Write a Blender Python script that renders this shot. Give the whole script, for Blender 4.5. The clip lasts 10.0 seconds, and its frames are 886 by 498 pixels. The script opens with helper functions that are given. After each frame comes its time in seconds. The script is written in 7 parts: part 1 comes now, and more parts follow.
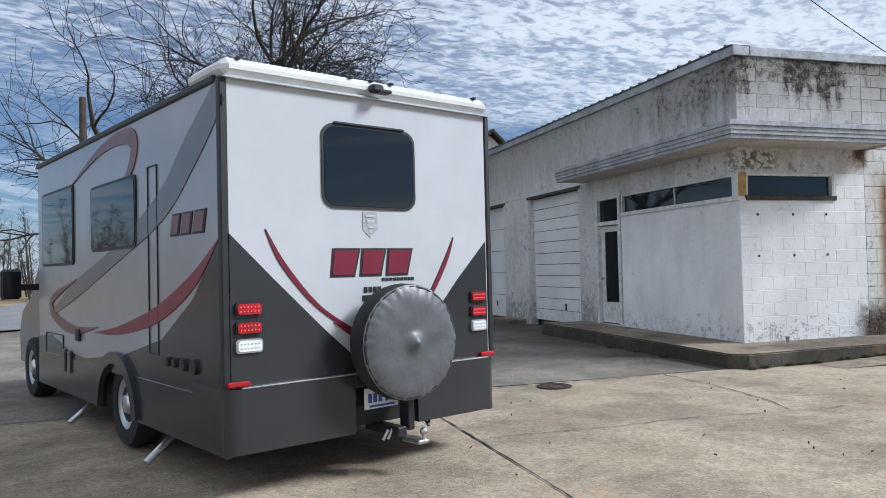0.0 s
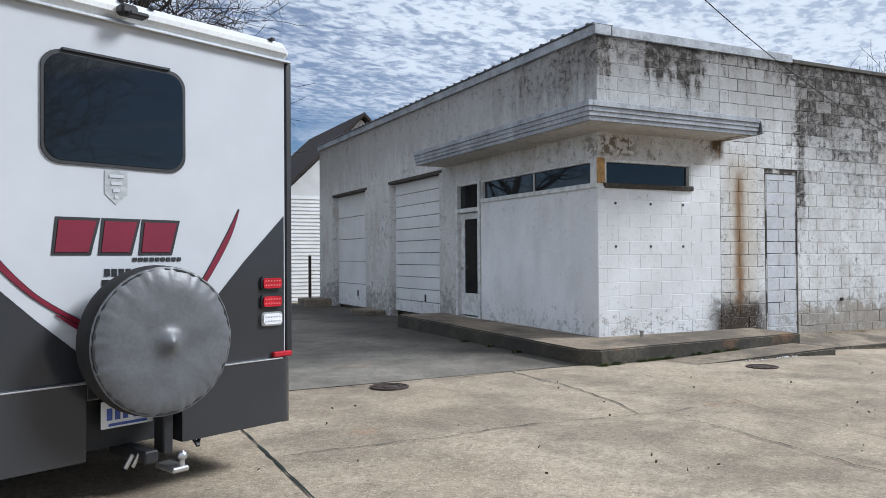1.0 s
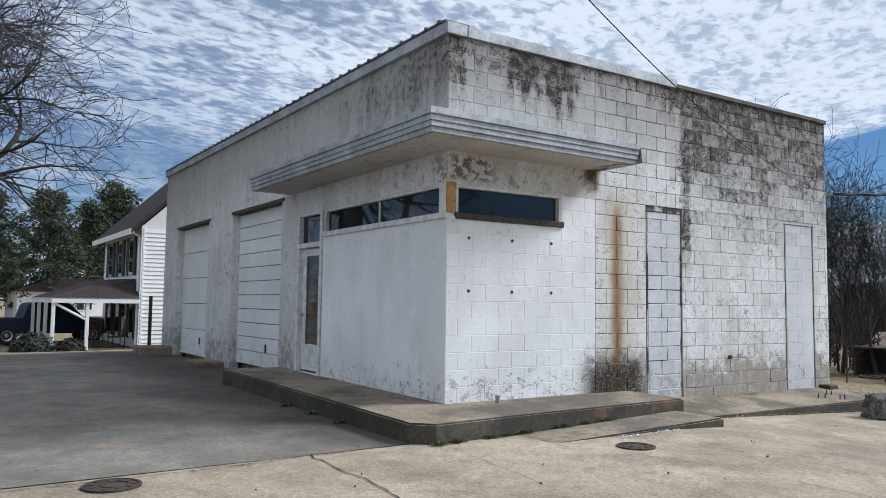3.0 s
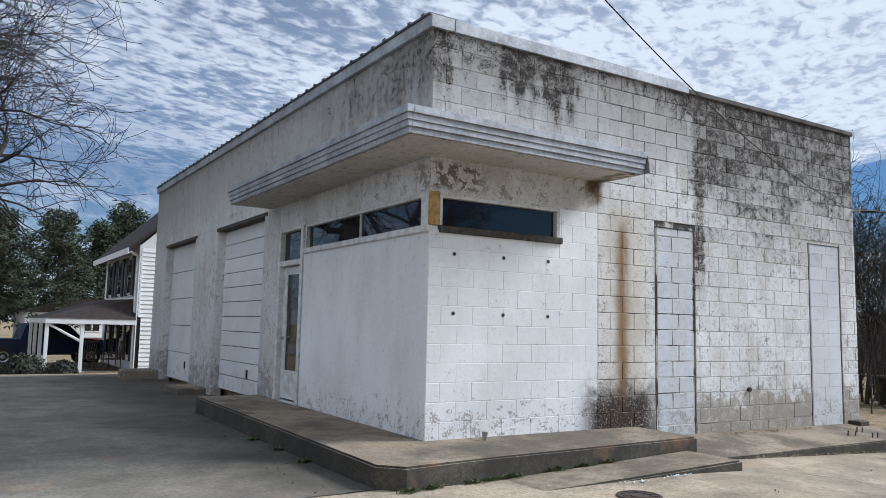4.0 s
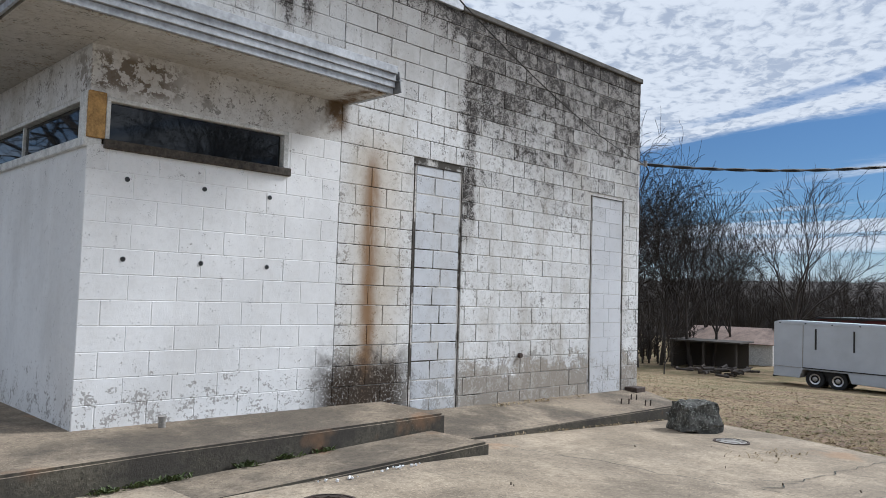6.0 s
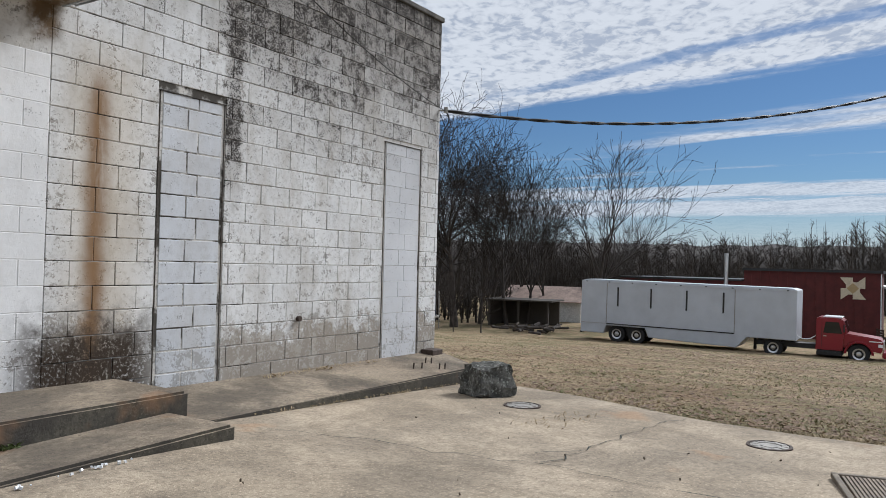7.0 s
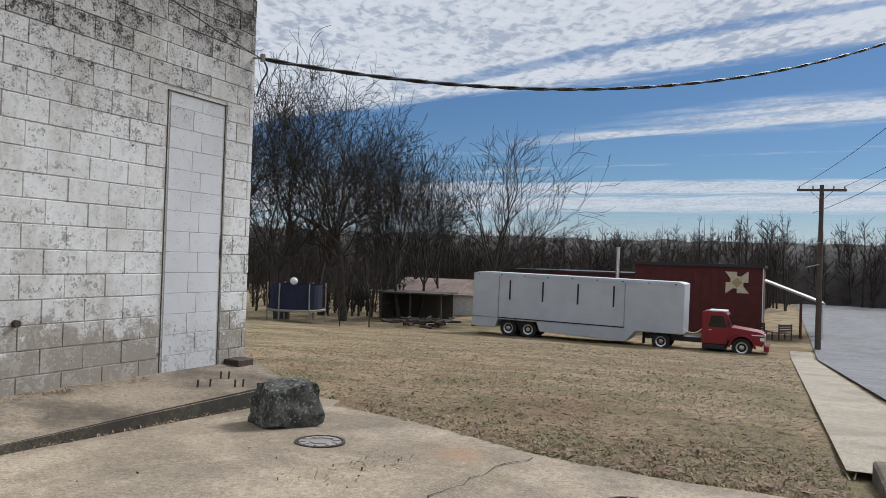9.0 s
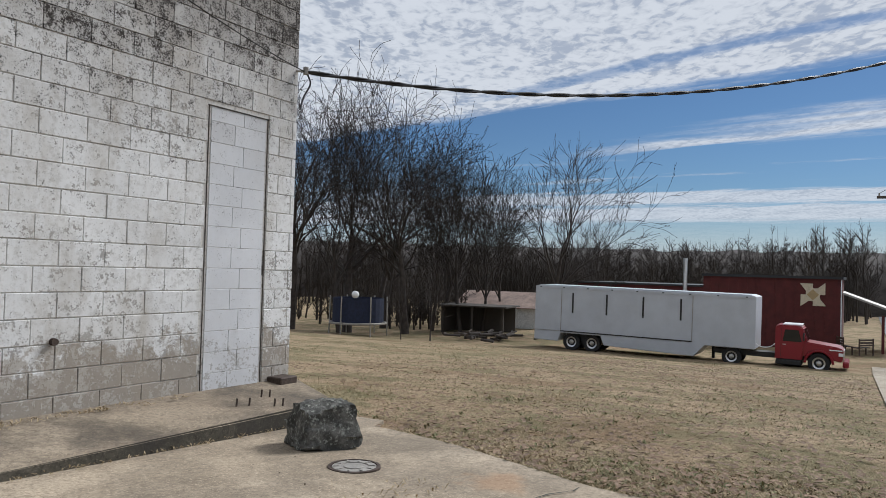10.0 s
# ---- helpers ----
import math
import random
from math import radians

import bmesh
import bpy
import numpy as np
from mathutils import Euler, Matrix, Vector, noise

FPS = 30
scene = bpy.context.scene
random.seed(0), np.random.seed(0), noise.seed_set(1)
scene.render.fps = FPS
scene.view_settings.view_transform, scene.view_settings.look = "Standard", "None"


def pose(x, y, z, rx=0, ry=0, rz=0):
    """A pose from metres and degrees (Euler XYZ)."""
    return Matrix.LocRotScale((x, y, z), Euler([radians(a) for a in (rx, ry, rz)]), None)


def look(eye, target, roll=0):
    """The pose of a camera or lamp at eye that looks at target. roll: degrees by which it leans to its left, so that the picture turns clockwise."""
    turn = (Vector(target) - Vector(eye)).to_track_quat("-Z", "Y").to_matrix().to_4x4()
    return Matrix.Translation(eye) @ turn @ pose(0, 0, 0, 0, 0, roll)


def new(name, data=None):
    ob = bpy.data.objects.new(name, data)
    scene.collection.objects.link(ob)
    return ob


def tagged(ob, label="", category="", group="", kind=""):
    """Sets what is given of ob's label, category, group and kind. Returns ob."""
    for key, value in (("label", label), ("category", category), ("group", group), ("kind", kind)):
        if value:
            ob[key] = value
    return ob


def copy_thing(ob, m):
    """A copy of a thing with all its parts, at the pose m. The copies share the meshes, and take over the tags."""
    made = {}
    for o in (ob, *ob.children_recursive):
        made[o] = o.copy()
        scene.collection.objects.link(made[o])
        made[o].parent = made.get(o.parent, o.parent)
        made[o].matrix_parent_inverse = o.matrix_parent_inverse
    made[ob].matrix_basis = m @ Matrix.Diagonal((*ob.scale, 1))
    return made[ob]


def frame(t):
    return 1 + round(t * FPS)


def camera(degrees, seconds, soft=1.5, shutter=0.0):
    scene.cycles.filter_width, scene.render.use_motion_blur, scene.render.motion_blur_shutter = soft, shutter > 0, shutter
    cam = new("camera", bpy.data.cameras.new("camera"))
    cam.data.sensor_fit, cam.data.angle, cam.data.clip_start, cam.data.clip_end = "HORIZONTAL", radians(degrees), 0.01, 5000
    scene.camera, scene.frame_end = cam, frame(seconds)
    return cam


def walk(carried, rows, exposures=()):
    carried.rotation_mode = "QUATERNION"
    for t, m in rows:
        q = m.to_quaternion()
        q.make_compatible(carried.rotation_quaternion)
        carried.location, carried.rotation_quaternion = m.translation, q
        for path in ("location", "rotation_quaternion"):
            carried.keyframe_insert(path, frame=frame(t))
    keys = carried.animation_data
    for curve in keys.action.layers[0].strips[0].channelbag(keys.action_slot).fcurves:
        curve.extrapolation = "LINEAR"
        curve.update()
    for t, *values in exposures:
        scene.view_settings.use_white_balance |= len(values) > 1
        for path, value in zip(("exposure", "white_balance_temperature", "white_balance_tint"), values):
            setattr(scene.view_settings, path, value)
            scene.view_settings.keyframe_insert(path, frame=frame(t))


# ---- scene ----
cam = camera(61.0, 10.0, soft=0.8)
METRES, EYE, TILT, LEAN, TURN = 10.6, 1.484, 0.0, 0.0, -17.8
ROWS = [
    (0.0, 0.0, 0.0, 0.0, 0.04, 1.49, 1.39),
    (0.5, 0.0274, 0.0517, -0.0068, -5.44, 0.96, 0.93),
    (1.0, 0.058, 0.0984, -0.0063, -9.0, 0.63, 0.37),
    (1.5, 0.0919, 0.1455, -0.0097, -11.83, 0.96, -0.29),
    (2.0, 0.1295, 0.1954, -0.0064, -14.6, 1.91, -0.61),
    (2.5, 0.1642, 0.2394, -0.007, -16.31, 3.04, -0.86),
    (4.0, 0.2522, 0.3592, -0.0068, -14.99, 5.93, -1.24),
    (4.5, 0.2857, 0.3917, -0.0074, -14.49, 6.18, -1.37),
    (5.0, 0.3225, 0.4242, -0.0116, -16.15, 5.86, -1.52),
    (5.5, 0.3673, 0.4592, -0.0097, -21.02, 4.88, -1.55),
    (6.0, 0.4116, 0.4823, -0.0135, -27.59, 3.6, -1.71),
    (7.5, 0.5622, 0.5663, -0.0211, -45.28, 0.18, -1.12),
    (8.0, 0.6131, 0.5869, -0.0235, -47.71, -0.13, -1.19),
    (8.5, 0.6592, 0.6079, -0.0248, -48.39, 0.15, -1.57),
    (9.0, 0.7005, 0.6178, -0.0208, -47.88, 0.7, -1.88),
    (9.5, 0.7294, 0.6191, -0.0176, -45.63, 1.26, -2.0),
    (10.0, 0.7328, 0.6238, -0.0181, -43.0, 1.51, -1.57),
]
walk(cam, [(t, pose(-7.857, -9.447, EYE, TILT, LEAN, TURN) @ pose(METRES * x, METRES * y, METRES * z, 90 + pitch, roll, yaw)) for t, x, y, z, yaw, pitch, roll in ROWS],
     exposures=((0.0, 0.53, 5560, 9), (5.0, 0.50, 5560, 9), (7.5, 0.30, 5880, 10), (10.0, 0.26, 5900, 10)))

# ---- world and sun ----
SUN_AZ, SUN_EL = radians(111), radians(38)      # azimuth from +y towards +x
world = bpy.data.worlds.new("sky")
scene.world = world
world.use_nodes = True


def node(tree, kind, **values):
    n = tree.nodes.new(kind)
    for key, value in values.items():
        if key in n.inputs:
            n.inputs[key].default_value = value
    return n


def build_sky():
    t = world.node_tree
    t.nodes.clear()
    link = t.links.new
    out = t.nodes.new("ShaderNodeOutputWorld")
    bg = node(t, "ShaderNodeBackground", Strength=1.0)
    sky = t.nodes.new("ShaderNodeTexSky")
    sky.sky_type = "NISHITA"
    sky.sun_disc = False
    sky.sun_elevation, sky.sun_rotation = SUN_EL, SUN_AZ
    sky.air_density, sky.dust_density, sky.ozone_density = 1.0, 0.15, 2.5
    dim = t.nodes.new("ShaderNodeVectorMath")
    dim.operation = "SCALE"
    dim.inputs["Scale"].default_value = 0.038
    link(sky.outputs[0], dim.inputs[0])
    co = t.nodes.new("ShaderNodeTexCoord")
    sep = t.nodes.new("ShaderNodeSeparateXYZ")
    link(co.outputs["Generated"], sep.inputs[0])

    def m(op, a, b=0.0, clamp=False):
        n = t.nodes.new("ShaderNodeMath")
        n.operation, n.use_clamp = op, clamp
        for i, v in enumerate((a, b)):
            if isinstance(v, (int, float)):
                n.inputs[i].default_value = v
            else:
                link(v, n.inputs[i])
        return n.outputs[0]

    lift = m("MAXIMUM", sep.outputs[2], 0.02)
    u, v = m("DIVIDE", sep.outputs[0], lift), m("DIVIDE", sep.outputs[1], lift)

    def layer(su, sv, turn, detail, rough, dist=0.0):
        c, s = math.cos(turn), math.sin(turn)
        a = m("MULTIPLY", m("ADD", m("MULTIPLY", u, c), m("MULTIPLY", v, s)), su)
        b = m("MULTIPLY", m("SUBTRACT", m("MULTIPLY", v, c), m("MULTIPLY", u, s)), sv)
        comb = t.nodes.new("ShaderNodeCombineXYZ")
        link(a, comb.inputs[0]), link(b, comb.inputs[1])
        n = node(t, "ShaderNodeTexNoise", Scale=1.0, Detail=detail, Roughness=rough, Distortion=dist)
        link(comb.outputs[0], n.inputs["Vector"])
        return n.outputs[0]

    def ramp(x, lo, hi):
        n = t.nodes.new("ShaderNodeMapRange")
        n.interpolation_type = "SMOOTHSTEP"
        a, b, p, q = (lo, hi, 0.0, 1.0) if lo < hi else (hi, lo, 1.0, 0.0)
        for i, val in ((1, a), (2, b), (3, p), (4, q)):
            n.inputs[i].default_value = val
        link(x, n.inputs[0])
        return n.outputs[0]

    wisp = layer(2.2, 0.55, radians(-12), 5.0, 0.62, 0.3)     # drawn out along the bands
    drift = layer(0.35, 0.35, 0.4, 4.0, 0.55)
    jit = m("SUBTRACT", wisp, 0.5)
    # s runs across the bands of cloud, which slant a little
    s = m("ADD", m("SUBTRACT", u, m("MULTIPLY", v, 0.21)), m("MULTIPLY", jit, 0.75))
    vv = m("ADD", v, m("MULTIPLY", m("SUBTRACT", drift, 0.5), 4.0))
    sheet = m("MULTIPLY", ramp(s, 4.0, 3.72), ramp(vv, 5.6, 3.0))
    gap_at = m("SUBTRACT", m("SUBTRACT", u, m("MULTIPLY", v, 0.32)), m("SUBTRACT", 3.27, m("MULTIPLY", jit, 0.5)))
    gap = m("MULTIPLY", m("MULTIPLY", ramp(m("ABSOLUTE", gap_at), 0.13, 0.02), ramp(v, 2.6, 1.4)), 0.7)
    sheet = m("MULTIPLY", sheet, m("SUBTRACT", 1.0, gap))
    veil = m("MULTIPLY", ramp(vv, 3.2, 6.5), m("ADD", m("MULTIPLY", ramp(wisp, 0.4, 0.62), 0.42), 0.10))
    rise = m("MULTIPLY", m("MAXIMUM", v, 0.0), 0.68)
    uj = m("ADD", u, m("MULTIPLY", jit, 1.1))
    lane_top = m("SUBTRACT", uj, m("ADD", rise, 4.62))
    lane_low = m("SUBTRACT", uj, m("ADD", m("MULTIPLY", v, 0.25), 5.75))
    lane = m("MULTIPLY", m("MULTIPLY", ramp(lane_top, -0.15, 0.55), ramp(lane_low, 0.2, -0.15)), ramp(v, 2.7, 1.3))
    lane = m("MULTIPLY", lane, m("ADD", m("MULTIPLY", ramp(wisp, 0.36, 0.56), 0.5), 0.5))
    ul = m("ADD", u, m("MULTIPLY", jit, 2.6))
    low = m("MAXIMUM", m("MULTIPLY", ramp(ul, 8.9, 9.6), ramp(ul, 11.2, 10.6)), m("MULTIPLY", ramp(ul, 10.9, 11.6), ramp(ul, 15.5, 13.5)))
    streak = m("MULTIPLY", m("MULTIPLY", ramp(layer(1.6, 0.5, 0.0, 4.0, 0.6), 0.58, 0.68), ramp(u, 6.2, 7.0)), m("MULTIPLY", ramp(u, 9.0, 8.2), 0.4))
    puffs = layer(12.0, 17.0, radians(25), 3.0, 0.55, 0.4)      # small rippled puffs in rows
    rows = layer(3.4, 9.0, radians(38), 2.0, 0.5, 0.4)
    mottle = layer(1.4, 2.2, radians(25), 3.0, 0.5, 0.2)
    fine = m("ADD", m("MULTIPLY", puffs, 0.48), m("ADD", m("MULTIPLY", rows, 0.22), m("MULTIPLY", mottle, 0.30)))
    ripple = m("ADD", m("MULTIPLY", ramp(fine, 0.40, 0.59), 0.52), 0.30)
    thick = m("MULTIPLY", m("MAXIMUM", ramp(u, 0.4, 2.6), ramp(v, 1.6, 0.0)), 0.50)
    mask = m("MULTIPLY", sheet, m("ADD", ripple, thick), True)
    mask = m("MAXIMUM", mask, m("MAXIMUM", m("MULTIPLY", lane, 0.95), m("MAXIMUM", m("MULTIPLY", low, 0.85), m("MAXIMUM", veil, streak))))
    haze = m("MULTIPLY", ramp(sep.outputs[2], 0.10, 0.0), 0.6)
    mask = m("MAXIMUM", mask, haze)
    tint = t.nodes.new("ShaderNodeVectorMath")
    tint.operation = "MULTIPLY"
    tint.inputs[1].default_value = (0.84, 1.02, 1.20)
    link(dim.outputs[0], tint.inputs[0])
    body = t.nodes.new("ShaderNodeMix")
    body.data_type = "RGBA"
    link(ramp(fine, 0.40, 0.56), body.inputs[0])
    body.inputs[6].default_value = (0.405, 0.42, 0.445, 1)
    body.inputs[7].default_value = (0.565, 0.57, 0.575, 1)
    mix = t.nodes.new("ShaderNodeMix")
    mix.data_type = "RGBA"
    link(mask, mix.inputs[0])
    link(tint.outputs[0], mix.inputs[6])
    link(body.outputs[2], mix.inputs[7])
    link(mix.outputs[2], bg.inputs[0])
    link(bg.outputs[0], out.inputs[0])


build_sky()
sun = new("sun", bpy.data.lights.new("sun", "SUN"))
sun.data.energy, sun.data.angle, sun.data.color = 3.0, radians(16), (1.0, 0.95, 0.88)
sun.matrix_world = look(Vector((math.sin(SUN_AZ) * math.cos(SUN_EL), math.cos(SUN_AZ) * math.cos(SUN_EL), math.sin(SUN_EL))) * 60, (0, 0, 0))

# ---- helpers for shapes ----
def box(bm, lo, hi, bevel=0.0, m=None):
    g = bmesh.ops.create_cube(bm, size=1.0)
    vs = g["verts"]
    for v in vs:
        v.co = Vector([lo[i] + (v.co[i] + 0.5) * (hi[i] - lo[i]) for i in range(3)])
    if bevel:
        es = list({e for v in vs for e in v.link_edges})
        r = bmesh.ops.bevel(bm, geom=es, offset=bevel, segments=1, affect="EDGES")
        vs = list({v for f in r["faces"] for v in f.verts} | {v for v in vs if v.is_valid})
    if m:
        bmesh.ops.transform(bm, matrix=m, verts=vs)
    return vs


def tube(bm, a, b, r0, r1=None, n=12, caps=True):
    a, b = Vector(a), Vector(b)
    r1 = r0 if r1 is None else r1
    g = bmesh.ops.create_cone(bm, cap_ends=caps, segments=n, radius1=r0, radius2=r1, depth=(b - a).length)
    q = (b - a).to_track_quat("Z", "Y").to_matrix().to_4x4()
    bmesh.ops.transform(bm, matrix=Matrix.Translation((a + b) / 2) @ q, verts=g["verts"])
    return g["verts"]


def lathe(bm, profile, n=32, m=None):
    """Turns (radius, height) round z."""
    rings = []
    for r, h in profile:
        rings.append([bm.verts.new((r * math.cos(2 * math.pi * i / n), r * math.sin(2 * math.pi * i / n), h)) for i in range(n)])
    for a, b in zip(rings, rings[1:]):
        for i in range(n):
            bm.faces.new((a[i], a[(i + 1) % n], b[(i + 1) % n], b[i]))
    bm.faces.new(list(reversed(rings[0])))
    bm.faces.new(rings[-1])
    vs = [v for ring in rings for v in ring]
    if m:
        bmesh.ops.transform(bm, matrix=m, verts=vs)
    return vs


def prism(bm, outline, depth, m=None):
    """An outline in x, z pushed along y by depth."""
    a = [bm.verts.new((x, 0, z)) for x, z in outline]
    b = [bm.verts.new((x, depth, z)) for x, z in outline]
    bm.faces.new(a), bm.faces.new(list(reversed(b)))
    n = len(a)
    for i in range(n):
        bm.faces.new((a[i], b[i], b[(i + 1) % n], a[(i + 1) % n]))
    if m:
        bmesh.ops.transform(bm, matrix=m, verts=a + b)
    return a + b


def finish(me, bm, smooth=False):
    bmesh.ops.recalc_face_normals(bm, faces=bm.faces)
    bm.to_mesh(me)
    bm.free()
    if smooth:
        me.polygons.foreach_set("use_smooth", [True] * len(me.polygons))
        me.set_sharp_from_angle(angle=radians(35))
    return me


def part(name, bm, material, parent=None, label="", smooth=False):
    ob = new(name, finish(bpy.data.meshes.new(name), bm, smooth))
    ob.data.materials.append(material)
    ob.parent = parent
    if label:
        ob["label"] = label
    return ob


def boxpart(name, lo, hi, material, parent=None, bevel=0.0, label="", m=None):
    bm = bmesh.new()
    box(bm, lo, hi, bevel, m)
    return part(name, bm, material, parent, label)


def base(name, m, label, category, group="", kind=""):
    ob = tagged(new(name), label, category, group, kind)
    ob.matrix_basis = m
    return ob


# ---- materials ----
class Paint:
    """A node material built step by step."""

    def __init__(self, name, rough=0.7, metal=0.0, spec=0.5):
        self.mat = bpy.data.materials.new(name)
        self.mat.use_nodes = True
        self.t = self.mat.node_tree
        self.b = self.t.nodes["Principled BSDF"]
        self.b.inputs["Roughness"].default_value = rough
        self.b.inputs["Metallic"].default_value = metal
        self.b.inputs["Specular IOR Level"].default_value = spec
        self.geo = self.t.nodes.new("ShaderNodeNewGeometry")
        self.info = self.t.nodes.new("ShaderNodeObjectInfo")
        self.sep = None

    def axis(self, i):
        if not self.sep:
            self.sep = self.t.nodes.new("ShaderNodeSeparateXYZ")
            self.t.links.new(self.geo.outputs["Position"], self.sep.inputs[0])
        return self.sep.outputs[i]

    def m(self, op, a, b=0.0, clamp=False):
        n = self.t.nodes.new("ShaderNodeMath")
        n.operation, n.use_clamp = op, clamp
        for i, v in enumerate((a, b)):
            if isinstance(v, (int, float)):
                n.inputs[i].default_value = v
            else:
                self.t.links.new(v, n.inputs[i])
        return n.outputs[0]

    def step(self, x, lo, hi):
        """0 below lo, 1 above hi (falling where hi < lo), smooth between."""
        n = self.t.nodes.new("ShaderNodeMapRange")
        n.interpolation_type = "SMOOTHSTEP"
        lo_, hi_, a, b = (lo, hi, 0.0, 1.0) if lo < hi else (hi, lo, 1.0, 0.0)
        n.inputs[1].default_value, n.inputs[2].default_value, n.inputs[3].default_value, n.inputs[4].default_value = lo_, hi_, a, b
        if isinstance(x, (int, float)):
            n.inputs[0].default_value = x
        else:
            self.t.links.new(x, n.inputs[0])
        return n.outputs[0]

    def band(self, x, a, b, soft):
        return self.m("MULTIPLY", self.step(x, a - soft, a + soft), self.step(x, b + soft, b - soft))

    def noise(self, scale, detail=5.0, rough=0.6, stretch=(1, 1, 1), dist=0.0, shift=(0, 0, 0)):
        mp = self.t.nodes.new("ShaderNodeMapping")
        mp.inputs["Scale"].default_value = stretch
        mp.inputs["Location"].default_value = shift
        self.t.links.new(self.geo.outputs["Position"], mp.inputs[0])
        n = self.t.nodes.new("ShaderNodeTexNoise")
        for k, v in (("Scale", scale), ("Detail", detail), ("Roughness", rough), ("Distortion", dist)):
            n.inputs[k].default_value = v
        self.t.links.new(mp.outputs[0], n.inputs["Vector"])
        return n.outputs[0]

    def mix(self, fac, a, b):
        n = self.t.nodes.new("ShaderNodeMix")
        n.data_type = "RGBA"
        for i, v in ((0, fac), (6, a), (7, b)):
            if isinstance(v, (int, float)):
                n.inputs[i].default_value = v
            elif isinstance(v, tuple):
                n.inputs[i].default_value = (*v, 1)
            else:
                self.t.links.new(v, n.inputs[i])
        return n.outputs[2]

    def color(self, c):
        if isinstance(c, tuple):
            self.b.inputs["Base Color"].default_value = (*c, 1)
        else:
            self.t.links.new(c, self.b.inputs["Base Color"])
        return self

    def rough(self, x):
        self.t.links.new(x, self.b.inputs["Roughness"])
        return self

    def bump(self, height, strength=0.4, distance=0.01):
        n = self.t.nodes.new("ShaderNodeBump")
        n.inputs["Strength"].default_value, n.inputs["Distance"].default_value = strength, distance
        self.t.links.new(height, n.inputs["Height"])
        self.t.links.new(n.outputs[0], self.b.inputs["Normal"])
        return self


def simple(name, c, rough=0.6, metal=0.0, vary=0.18, scale=6.0, bump=0.15, grain=60.0):
    p = Paint(name, rough, metal)
    n = p.m("ADD", p.m("MULTIPLY", p.noise(scale, 4), 0.6), p.m("MULTIPLY", p.noise(grain, 3), 0.4))
    dark = tuple(v * (1 - vary) for v in c)
    light = tuple(min(1, v * (1 + vary)) for v in c)
    p.color(p.mix(p.step(n, 0.3, 0.7), dark, light))
    if bump:
        p.bump(p.noise(grain, 4), bump, 0.004)
    return p.mat


